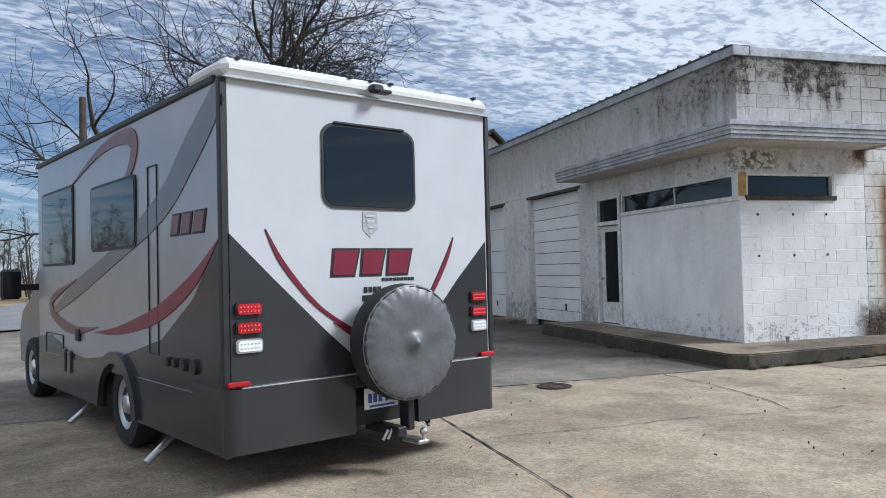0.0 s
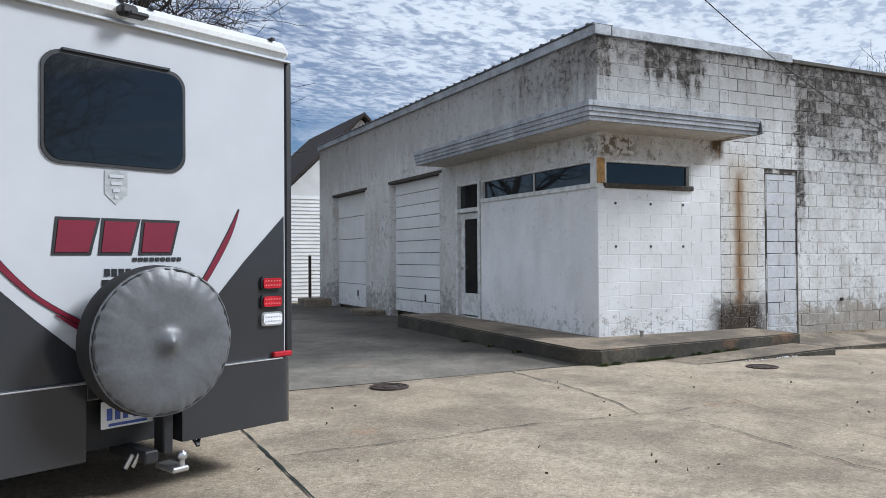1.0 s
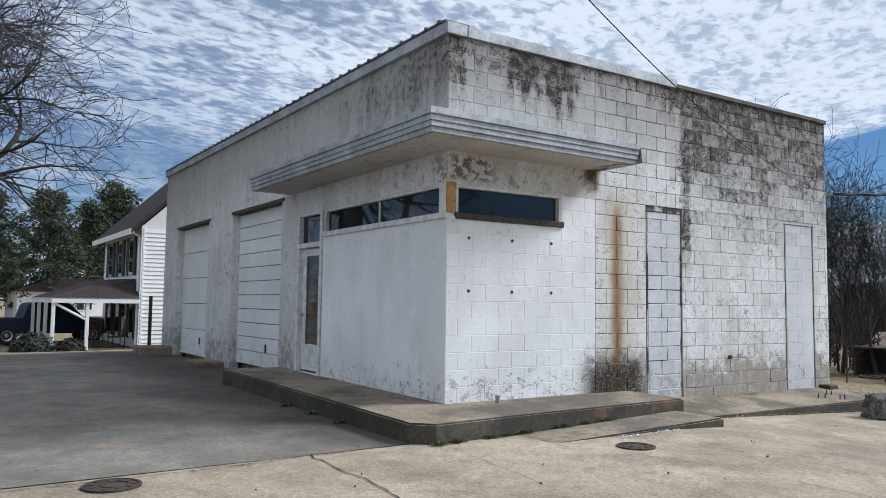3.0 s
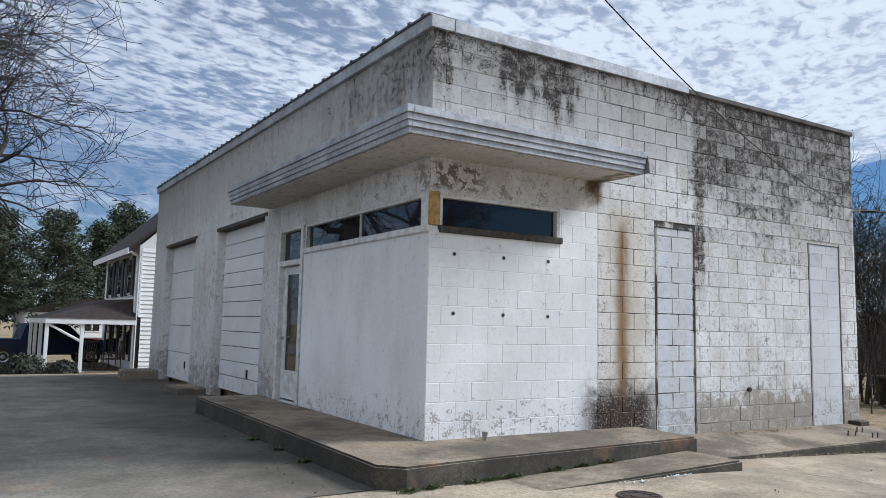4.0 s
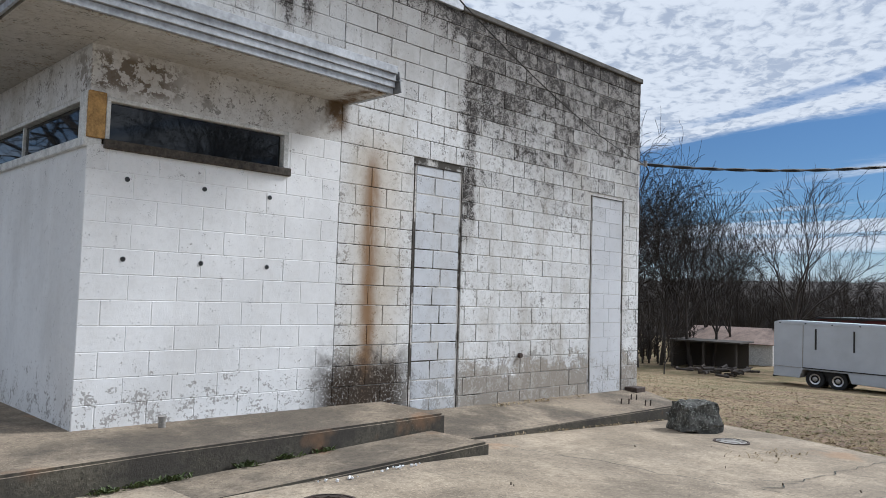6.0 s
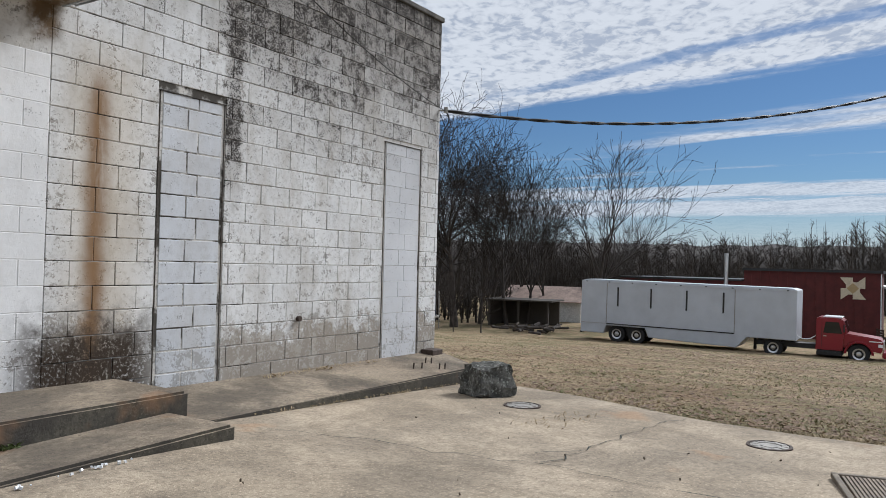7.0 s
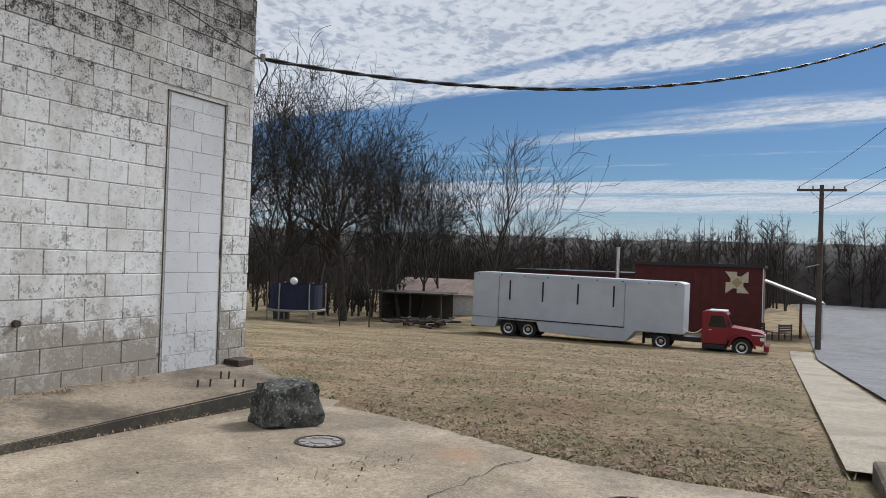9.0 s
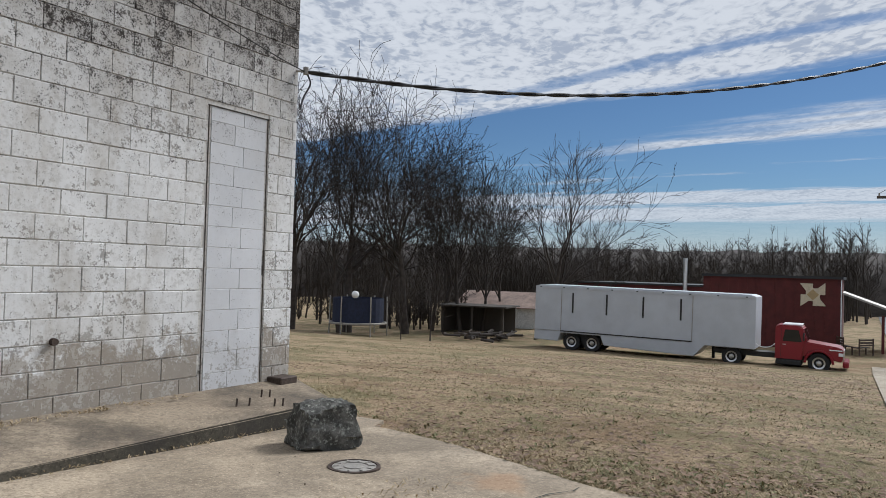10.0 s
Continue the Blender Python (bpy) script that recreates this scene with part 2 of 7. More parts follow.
def wall_paint(name, white, under, age):
    """Old white paint on block: peeling, mould and rust; age 0 to 1."""
    p = Paint(name, 0.85, 0.0, 0.25)
    x, y, z = p.axis(0), p.axis(1), p.axis(2)
    big, mid, fine = p.noise(1.1, 4), p.noise(7.0, 5, 0.65), p.noise(38.0, 5, 0.7)
    tone = p.mix(p.step(big, 0.35, 0.65), tuple(v * 0.9 for v in white), white)
    tone = p.mix(p.m("MULTIPLY", p.info.outputs["Random"], 0.30 * age), tone, tuple(v * 0.72 for v in white))
    # worn paint in flakes, more near the foot
    foot = p.step(z, 1.0, 0.25)
    wear = p.m("ADD", p.m("MULTIPLY", mid, 0.48), p.m("MULTIPLY", fine, 0.52))
    wear = p.m("ADD", wear, p.m("MULTIPLY", foot, 0.105))
    wear = p.m("ADD", wear, p.m("MULTIPLY", p.m("SUBTRACT", p.noise(0.9, 4, 0.6, shift=(5, 1, 9)), 0.5), 0.20 * age))
    flake = p.step(wear, 0.645 - 0.085 * age, 0.675 - 0.085 * age)
    tone = p.mix(p.m("MULTIPLY", flake, 0.85), tone, under)
    # scuffed, yellowed film between the flakes
    tone = p.mix(p.m("MULTIPLY", p.step(p.noise(17.0, 6, 0.75), 0.46, 0.64), 0.55 * age), tone, tuple(v * k for v, k in zip(white, (0.58, 0.565, 0.54))))
    drip = p.noise(5.0, 5, 0.65, (1, 1, 0.22))
    grime_shade = p.m("MULTIPLY", p.step(p.noise(2.2, 5, 0.65, (1, 1, 0.35)), 0.42, 0.75), 0.6 * age)
    tone = p.mix(grime_shade, tone, (0.40, 0.36, 0.30))
    runoff = p.m("MULTIPLY", p.step(p.m("ADD", z, p.m("MULTIPLY", drip, 1.2)), 3.6, 4.8), 0.72 * age)
    tone = p.mix(runoff, tone, (0.33, 0.315, 0.295))
    # fine grey speckle that thickens upwards into black mould, block by block
    rand = p.m("FRACT", p.m("ADD", p.info.outputs["Random"], p.geo.outputs["Random Per Island"]))
    up = p.m("MULTIPLY", p.step(p.m("ADD", z, p.m("MULTIPLY", big, 1.6)), 2.5, 5.2), p.step(p.m("ADD", x, p.m("MULTIPLY", p.m("SUBTRACT", mid, 0.5), 0.7)), 3.75, 4.5))
    cap = p.m("MULTIPLY", p.step(p.m("ADD", z, p.m("MULTIPLY", mid, 0.5)), 4.45, 4.75), p.step(x, 3.6, 4.0))
    left = p.m("MULTIPLY", p.band(p.m("ADD", x, p.m("MULTIPLY", p.m("SUBTRACT", big, 0.5), 0.8)), 0.8, 2.1, 0.25), p.step(p.m("ADD", z, p.m("MULTIPLY", drip, 1.3)), 4.45, 5.05))
    soot = p.m("MULTIPLY", p.step(p.m("ADD", z, drip), 4.5, 5.2), 0.55)
    strip = p.m("MULTIPLY", p.band(p.m("ADD", x, p.m("MULTIPLY", p.m("SUBTRACT", mid, 0.5), 0.3)), 4.12, 4.36, 0.06), p.step(p.m("ADD", z, p.m("MULTIPLY", big, 1.0)), 2.0, 3.2))
    grow = p.m("MAXIMUM", p.m("MAXIMUM", p.m("MULTIPLY", up, 0.86), p.m("MULTIPLY", left, 1.3)), p.m("MAXIMUM", p.m("MAXIMUM", p.m("MULTIPLY", strip, 0.85), cap), soot))
    west = p.m("MULTIPLY", p.m("MULTIPLY", p.step(x, 0.3, 0.2), p.step(p.m("ADD", y, p.m("MULTIPLY", big, 5.0)), 7.5, 3.0)), p.step(p.m("ADD", z, p.m("MULTIPLY", drip, 1.8)), 4.3, 5.3))
    grow = p.m("MAXIMUM", grow, p.m("MULTIPLY", west, 0.85 * age))
    grow = p.m("ADD", grow, p.m("MULTIPLY", p.m("MULTIPLY", p.m("SUBTRACT", rand, 0.45), 0.46), p.step(z, 1.2, 3.4)))
    grow = p.m("MINIMUM", grow, 0.98)
    speck = p.m("ADD", p.m("MULTIPLY", p.noise(62.0, 4, 0.75), 0.58), p.m("MULTIPLY", p.noise(9.0, 5, 0.7), 0.42))
    mould = p.step(p.m("ADD", speck, p.m("MULTIPLY", grow, 0.155)), 0.575, 0.665)
    tone = p.mix(p.m("MULTIPLY", p.m("MINIMUM", p.m("MAXIMUM", grow, 0.0), 1.0), 0.66), tone, (0.15, 0.125, 0.10))
    tone = p.mix(p.m("MULTIPLY", mould, 0.62 + 0.34 * age), tone, (0.022, 0.017, 0.014))
    # rust run below the canopy's end
    wob = p.m("ADD", x, p.m("MULTIPLY", p.m("SUBTRACT", p.noise(3.0, 3), 0.5), 0.12))
    run = p.m("MULTIPLY", p.band(wob, 2.72, 2.90, 0.09), p.band(z, 0.2, 2.75, 0.25))
    run = p.m("MULTIPLY", run, p.step(p.noise(6.0, 5, 0.7, (1, 1, 0.15)), 0.12, 0.5))
    halo = p.m("MULTIPLY", p.band(wob, 2.55, 3.2, 0.25), p.band(z, 0.2, 3.0, 0.3))
    tone = p.mix(p.m("MULTIPLY", halo, 0.45), tone, (0.52, 0.42, 0.28))
    tone = p.mix(p.m("MULTIPLY", run, 0.95), tone, (0.24, 0.135, 0.06))
    root = p.m("MULTIPLY", p.band(x, 2.2, 3.35, 0.22), p.step(p.m("ADD", z, p.m("MULTIPLY", mid, 0.7)), 1.25, 0.85))
    tone = p.mix(p.m("MULTIPLY", root, p.step(fine, 0.2, 0.5)), tone, (0.045, 0.032, 0.022))
    # bare tan course at the foot of the right-hand wall
    bare = p.m("MULTIPLY", p.step(x, 4.1, 4.3), p.step(p.m("ADD", z, p.m("MULTIPLY", p.m("SUBTRACT", p.noise(4.0, 7, 0.8, shift=(1, 6, 2)), 0.5), 1.7)), 0.58, 0.50))
    tone = p.mix(p.m("MULTIPLY", bare, 0.66 * age), tone, (0.31, 0.265, 0.21))
    # brown damp stain at the canopy's end, and bare brown flakes over the window
    damp = p.m("MULTIPLY", p.band(x, 2.2, 2.46, 0.07), p.band(z, 2.95, 3.4, 0.1))
    tone = p.mix(p.m("MULTIPLY", damp, p.step(mid, 0.3, 0.6)), tone, (0.13, 0.085, 0.045))
    over = p.m("MULTIPLY", p.m("MULTIPLY", p.band(x, -0.05, 0.7, 0.2), p.step(y, 0.6, 0.3)), p.band(z, 2.9, 3.2, 0.05))
    over = p.m("MULTIPLY", over, p.step(p.noise(9.0, 6, 0.7, shift=(2, 2, 2)), 0.48, 0.52))
    tone = p.mix(p.m("MULTIPLY", over, 0.85), tone, (0.12, 0.085, 0.055))
    p.color(tone)
    h = p.m("SUBTRACT", p.m("ADD", p.m("MULTIPLY", fine, 0.5), mid), flake)
    p.bump(h, 0.5, 0.006)
    return p.mat


def concrete(name, tone_a, tone_b, dark=0.0, scale=1.0, grime_shade=False):
    p = Paint(name, 0.9, 0.0, 0.2)
    big, mid, fine = p.noise(0.35 * scale, 5, 0.6), p.noise(2.3 * scale, 6, 0.65), p.noise(45.0, 4, 0.7)
    c = p.mix(p.step(big, 0.35, 0.65), tone_a, tone_b)
    c = p.mix(p.m("MULTIPLY", p.step(p.noise(0.9 * scale, 6, 0.7, (1, 1, 1), 0.6, (11, 2, 0)), 0.46, 0.64), 0.55), c, tuple(v * 0.6 for v in tone_a))
    c = p.mix(p.m("MULTIPLY", p.step(mid, 0.48, 0.75), 0.55), c, tuple(v * 0.55 for v in tone_a))
    grain = p.noise(24.0, 7, 0.8)
    c = p.mix(p.m("MULTIPLY", p.step(grain, 0.44, 0.62), 0.62), c, tuple(v * 0.52 for v in tone_a))
    c = p.mix(p.m("MULTIPLY", p.step(p.noise(60.0, 3, 0.6), 0.56, 0.66), 0.55), c, tuple(min(1, v * 1.4) for v in tone_b))
    c = p.mix(p.m("MULTIPLY", p.step(fine, 0.58, 0.68), 0.7), c, tuple(v * 0.32 for v in tone_a))
    if dark:
        c = p.mix(p.m("MULTIPLY", p.step(p.noise(0.8, 6, 0.7), 0.4, 0.62), dark), c, (0.05, 0.045, 0.04))
    if grime_shade:                                  # the building's shade on the drive put into the colour, with oily dirt
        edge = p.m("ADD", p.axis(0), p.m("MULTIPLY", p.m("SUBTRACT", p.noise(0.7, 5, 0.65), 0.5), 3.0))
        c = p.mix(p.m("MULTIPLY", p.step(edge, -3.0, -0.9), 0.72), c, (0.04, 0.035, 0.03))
    # faint orange clay stains
    c = p.mix(p.m("MULTIPLY", p.step(p.noise(0.9, 4, 0.6, shift=(3, 7, 0)), 0.63, 0.72), 0.40), c, (0.40, 0.22, 0.11))
    p.color(c).bump(p.m("ADD", p.m("ADD", fine, mid), grain), 0.6, 0.008)
    return p.mat


WHITE_PAINT = wall_paint("white_block_paint", (0.87, 0.87, 0.865), (0.36, 0.34, 0.32), 0.25)
OLD_PAINT = wall_paint("weathered_block_paint", (0.82, 0.82, 0.81), (0.29, 0.275, 0.255), 1.0)
def mortar_paint():
    p = Paint("mortar", 0.95, 0.0, 0.2)
    x, z = p.axis(0), p.axis(2)
    # joints raked out and dirty round the old doorway and high up, filled with paint elsewhere
    open_ = p.m("MAXIMUM", p.band(x, 2.3, 4.3, 0.25), p.step(z, 2.6, 3.6))
    raked = p.step(p.m("ADD", p.noise(1.9, 5, 0.7), p.m("MULTIPLY", open_, 0.12)), 0.55, 0.66)
    c = p.mix(raked, (0.62, 0.60, 0.56), (0.075, 0.068, 0.058))
    p.color(p.mix(p.m("MULTIPLY", p.step(p.noise(40, 3), 0.5, 0.7), 0.5), c, (0.10, 0.09, 0.08)))
    return p.mat


MORTAR = mortar_paint()
SLABEDGE = concrete("mossy_shaded_slab_edge", (0.075, 0.068, 0.052), (0.13, 0.118, 0.092), 0.85)
STUCCO = wall_paint("stained_stucco_paint", (0.74, 0.73, 0.71), (0.22, 0.21, 0.20), 1.0)
LOT = concrete("lot_concrete", (0.40, 0.325, 0.235), (0.52, 0.43, 0.32), 0.34)
DRIVE = concrete("drive_concrete", (0.25, 0.225, 0.188), (0.32, 0.29, 0.24), 0.36, grime_shade=True)
SLAB = concrete("slab_concrete", (0.305, 0.245, 0.178), (0.40, 0.33, 0.245), 0.65)
ROAD = concrete("asphalt", (0.22, 0.22, 0.225), (0.27, 0.27, 0.275))
WALK = concrete("walk_concrete", (0.40, 0.345, 0.265), (0.48, 0.42, 0.33))
CRACK = simple("crack_dirt", (0.02, 0.03, 0.025), 1.0)
FLASHING = simple("galvanised_flashing", (0.36, 0.37, 0.385), 0.5, 0.3, 0.38, 2.6, 0.3, 22.0)
COPING = simple("black_stained_coping", (0.10, 0.092, 0.08), 0.95, vary=0.6, scale=5.0, bump=0.5)
PALETIN = simple("dull_dark_tin", (0.12, 0.12, 0.125), 0.5, 0.4)
TRIM = simple("peeling_trim_paint", (0.62, 0.62, 0.60), 0.7, 0.0, 0.3, 9.0, 0.3)
RAWWOOD = simple("raw_wood", (0.42, 0.25, 0.09), 0.8, 0.0, 0.4, 14.0, 0.4)
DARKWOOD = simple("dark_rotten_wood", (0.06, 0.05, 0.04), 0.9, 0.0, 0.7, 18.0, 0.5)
BLACK = simple("black_plastic", (0.015, 0.015, 0.016), 0.5, vary=0.3)
RUBBER = simple("tyre_rubber", (0.018, 0.018, 0.018), 0.85, vary=0.3)
STEEL = simple("bright_steel", (0.6, 0.6, 0.6), 0.3, 0.9, 0.15)
WHITE = simple("white_enamel", (0.78, 0.79, 0.80), 0.35, vary=0.05, bump=0.0)
BARK = simple("grey_bark", (0.055, 0.045, 0.038), 0.95, vary=0.45, scale=3.0, bump=0.5, grain=25)
TWIG = simple("twig_bark", (0.03, 0.023, 0.019), 0.95, vary=0.4, scale=0.6, bump=0.0)


def glass(name, tint, rough=0.03):
    p = Paint(name, rough, 0.0, 0.5)
    p.color(tint)
    return p.mat


DARKGLASS = glass("dark_window_glass", (0.012, 0.014, 0.016))

# ---- ground ----
def smooth(a, b, x):
    k = min(1.0, max(0.0, (x - a) / (b - a)))
    return k * k * (3 - 2 * k)


def height(x, y):
    """The lie of the land: flat by the garage, falling to the east and a little to the north."""
    h = 0.02
    h -= 0.045 * min(max(x - 2, 0), 5.5)
    fall = min(max(x - 7.5, 0), 35)
    h -= 0.083 * fall
    north = 0.05 * min(max(y - 13.5, 0), 12) * (1 - smooth(6, 16, x))
    return h - north


def strip(name, xs, ys, material, lift=0.0, label="", category="", kind="structure", wob=0.0):
    """A sheet over the land, on a grid of xs and ys."""
    bm = bmesh.new()
    grid = [[bm.verts.new((x, y, height(x, y) + lift + (noise.noise(Vector((x * 0.35, y * 0.35, 3))) * wob))) for y in ys] for x in xs]
    for a, b in zip(grid, grid[1:]):
        for i in range(len(ys) - 1):
            bm.faces.new((a[i], b[i], b[i + 1], a[i + 1]))
    return tagged(part(name, bm, material, None, smooth=True), label, category, kind=kind)


def spread(lo, hi, n):
    return [lo + (hi - lo) * i / n for i in range(n + 1)]


def grass_paint():
    p = Paint("winter_grass", 0.95, 0.0, 0.1)
    big, mid, fine = p.noise(0.22, 5), p.noise(1.6, 6, 0.7), p.noise(22.0, 5, 0.75)
    c = p.mix(p.step(big, 0.35, 0.62), (0.35, 0.262, 0.165), (0.42, 0.315, 0.205))
    c = p.mix(p.m("MULTIPLY", p.step(mid, 0.46, 0.66), 0.65), c, (0.17, 0.16, 0.075))
    c = p.mix(p.m("MULTIPLY", p.step(p.noise(0.5, 5, 0.65, shift=(4, 4, 0)), 0.47, 0.58), 0.60), c, (0.145, 0.145, 0.07))
    c = p.mix(p.m("MULTIPLY", p.step(p.noise(0.33, 4, 0.6, shift=(9, 1, 0)), 0.54, 0.66), 0.5), c, (0.21, 0.125, 0.075))
    c = p.mix(p.m("MULTIPLY", p.step(p.noise(9.0, 6, 0.75), 0.5, 0.62), 0.55), c, (0.15, 0.11, 0.06))
    c = p.mix(p.m("MULTIPLY", p.step(fine, 0.45, 0.7), 0.6), c, (0.13, 0.10, 0.055))
    c = p.mix(p.m("MULTIPLY", p.step(p.noise(60.0, 3), 0.6, 0.7), 0.5), c, (0.42, 0.34, 0.21))
    p.color(c).bump(p.m("ADD", fine, mid), 0.9, 0.04)
    return p.mat


GRASS = grass_paint()
far = [-2500, -900, -300, -120, -70, -48]
xs = far + spread(-36, 84, 60) + [95, 120, 180, 400, 1000, 2500]
ys = far + spread(-36, 84, 48) + [95, 120, 180, 400, 1000, 2500]
strip("ground", xs, ys, GRASS, -0.03, "dry winter lawn of tan and green grass", "ground", wob=0.05)


def lot_edge(y):
    """Where the concrete gives way to grass in the east."""
    if y > -1.4:
        return 8.0
    if y < -6.3:
        return 7.55
    return 6.5 + 1.05 * smooth(-4.8, -1.4, y) + 0.05 * noise.noise(Vector((y * 1.7, 0, 5)))


def lot():
    bm = bmesh.new()
    ys = spread(-11.3, 1.0, 70)
    rows = []
    for y in ys:
        e = lot_edge(y)
        rows.append([bm.verts.new((x, y, height(x, y) + 0.006 + 0.004 * noise.noise(Vector((x * 0.5, y * 0.5, 1))))) for x in spread(-13, e, 44)])
    for a, b in zip(rows, rows[1:]):
        for i in range(44):
            bm.faces.new((a[i], a[i + 1], b[i + 1], b[i]))
    edge = [e for e in bm.edges if e.is_boundary]
    r = bmesh.ops.extrude_edge_only(bm, edges=edge)
    for v in r["geom"]:
        if isinstance(v, bmesh.types.BMVert):
            v.co.z -= 0.12
    return tagged(part("pavement_lot", bm, LOT, None, smooth=True), "sunlit weathered concrete forecourt with cracks and stains", "forecourt", kind="structure")


lot()
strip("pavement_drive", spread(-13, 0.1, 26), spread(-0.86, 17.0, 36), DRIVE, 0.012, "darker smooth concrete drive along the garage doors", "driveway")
strip("road_side", spread(-22, -14.2, 6), [-400, -120] + spread(-40, 90, 40) + [200], ROAD, 0.02, "grey asphalt side street beside the lot", "road")
strip("road_main", [-200, -60] + spread(-40, 90, 60) + [200], spread(-19, -11.35, 6), ROAD, 0.03, "pale grey asphalt street running downhill", "road")
strip("road_apron", spread(7.6, 90, 46) + [200], spread(-11.35, -7.15, 4), ROAD, 0.03, "pale grey asphalt widening of the street", "road")
strip("pavement_walk", spread(7.6, 46, 70), spread(-7.0, -5.95, 3), WALK, 0.018, "pale concrete pavement with grass creeping over its edge", "pavement")

# ---- garage building ----
X1, Y1, TOP = 7.95, 13.4, 4.66
# the front wall stands a little askew: local x along it, local y into it
FRONT = Matrix.Translation((0, 0.11, 0)) @ Matrix.Rotation(radians(-1.29), 4, "Z")
garage = base("garage_building", pose(0, 0, 0), "old white-painted concrete-block garage with stained walls and flat canopy", "building")


block_shapes = {}


def block_shape(w, h, material):
    """One block face, shared by all of that size and paint."""
    key = (round(w, 2), round(h, 2), material.name)
    if key not in block_shapes:
        bm = bmesh.new()
        box(bm, (0.0, 0, 0.0), (w, 0.03, h), 0.004)
        block_shapes[key] = finish(bpy.data.meshes.new("block"), bm)
        block_shapes[key].materials.append(material)
    return block_shapes[key]


def block_field(name, label, spans, z0, z1, y, material, gap, rough, seed, limit=290):
    """Staggered courses on a wall that looks along -y; spans(z) gives the stretches of x that are blockwork."""
    rng = random.Random(seed)
    field = new(name)
    field.parent = garage
    field.matrix_basis = FRONT
    field["label"] = label
    k, z, count = 0, z0, 0
    rest = bmesh.new()
    while z < z1 - 0.04:
        zz = min(z + 0.203, z1)
        for x0, x1 in spans(z):
            x = 2.40 - 0.406 * 8 - (0.203 if k % 2 else 0.0)
            while x < x1 - 0.02:
                a, b = max(x, x0), min(x + 0.406, x1)
                x += 0.406
                if b - a < 0.045:
                    continue
                push = rng.uniform(-rough, rough)
                if count < limit:
                    ob = new("block", block_shape(round(b - a - 2 * gap, 2), zz - z - 2 * gap, material))
                    ob.parent = field
                    ob.location = (a + gap, y + push, z + gap)
                    ob.rotation_euler = (rng.uniform(-rough, rough), rng.uniform(-rough, rough) * 0.6, rng.uniform(-rough, rough))
                    count += 1
                else:
                    box(rest, (a + gap, y + push, z + gap), (b - gap, y + 0.03, zz - gap), 0.004)
        z, k = zz, k + 1
    if len(rest.verts):
        tagged(part("block_rest", rest, material, field), kind="stuff")
    else:
        rest.free()


# backing walls (with openings left free)
rng = random.Random(4)
boxpart("wall_front", (2.40, 0.010, -0.3), (X1 - 0.02, 0.22, TOP), MORTAR, garage, m=FRONT)
boxpart("wall_front_office", (0.02, 0.004, -0.1), (2.40, 0.2, 2.45), WHITE_PAINT, garage, label="white painted block panel below the window", m=FRONT)
boxpart("wall_front_head", (0.02, 0.004, 2.84), (2.40, 0.2, 3.46), STUCCO, garage, m=FRONT)
boxpart("wall_front_parapet", (0.02, 0.005, 3.46), (2.40, 0.2, TOP), STUCCO, garage, m=FRONT)
boxpart("wall_front_pier", (1.80, 0.004, 2.45), (2.40, 0.2, 2.84), WHITE_PAINT, garage, m=FRONT)
boxpart("wall_east", (X1 - 0.2, 0.22, -0.9), (X1, Y1, TOP), OLD_PAINT, garage)
boxpart("wall_north", (0.0, Y1 - 0.2, -0.5), (X1 - 0.2, Y1, TOP), OLD_PAINT, garage)
boxpart("roof_deck", (0.2, 0.34, TOP - 0.35), (X1 - 0.2, Y1 - 0.2, TOP - 0.2), MORTAR, garage)
boxpart("inner_floor", (0.3, 0.34, -0.2), (X1 - 0.2, Y1 - 0.2, 0.12), SLAB, garage)

# side wall towards the drive
for y0, y1, z0, z1, mat_ in (
        (0.115, 3.55, -0.1, 2.45, WHITE_PAINT), (4.55, 5.28, -0.1, 3.22, STUCCO), (3.55, 4.55, 2.86, 3.22, STUCCO),
        (0.115, 3.55, 2.84, 3.22, STUCCO), (7.95, 9.55, -0.1, 3.22, STUCCO), (12.15, Y1 - 0.2, -0.3, 3.22, STUCCO), (0.115, Y1 - 0.2, 3.22, TOP, STUCCO)):
    boxpart("wall_side", (0.0, y0, z0), (0.22, y1, z1), mat_, garage, 0.006)


def garage_door(y0, y1, z0, z1, ajar):
    d = tagged(new("garage_door"), "white sectional garage door with dirty foot", "garage door", "garage doors")
    d.parent = garage
    n = 11 if ajar else 5
    for i in range(n):
        a, b = z0 + (z1 - z0) * i / n, z0 + (z1 - z0) * (i + 1) / n
        boxpart("panel", (0.16, y0, a + 0.006), (0.2, y1, b - 0.006), DOORWHITE, d, 0.006)
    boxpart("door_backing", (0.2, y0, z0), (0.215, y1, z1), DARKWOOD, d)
    boxpart("handle", (0.135, (y0 + y1) / 2 - 0.35, z0 + 0.28), (0.16, (y0 + y1) / 2 - 0.31, z0 + 0.44), BLACK, d, 0.005)
    boxpart("head_trim", (-0.012, y0 - 0.12, z1), (0.16, y1 + 0.05, z1 + 0.06), DARKWOOD, d)
    return d


DOORWHITE = wall_paint("door_paint", (0.76, 0.76, 0.75), (0.42, 0.40, 0.37), 0.1)
garage_door(5.28, 7.95, 0.16, 3.16, True)
garage_door(9.55, 12.15, 0.10, 3.16, False)

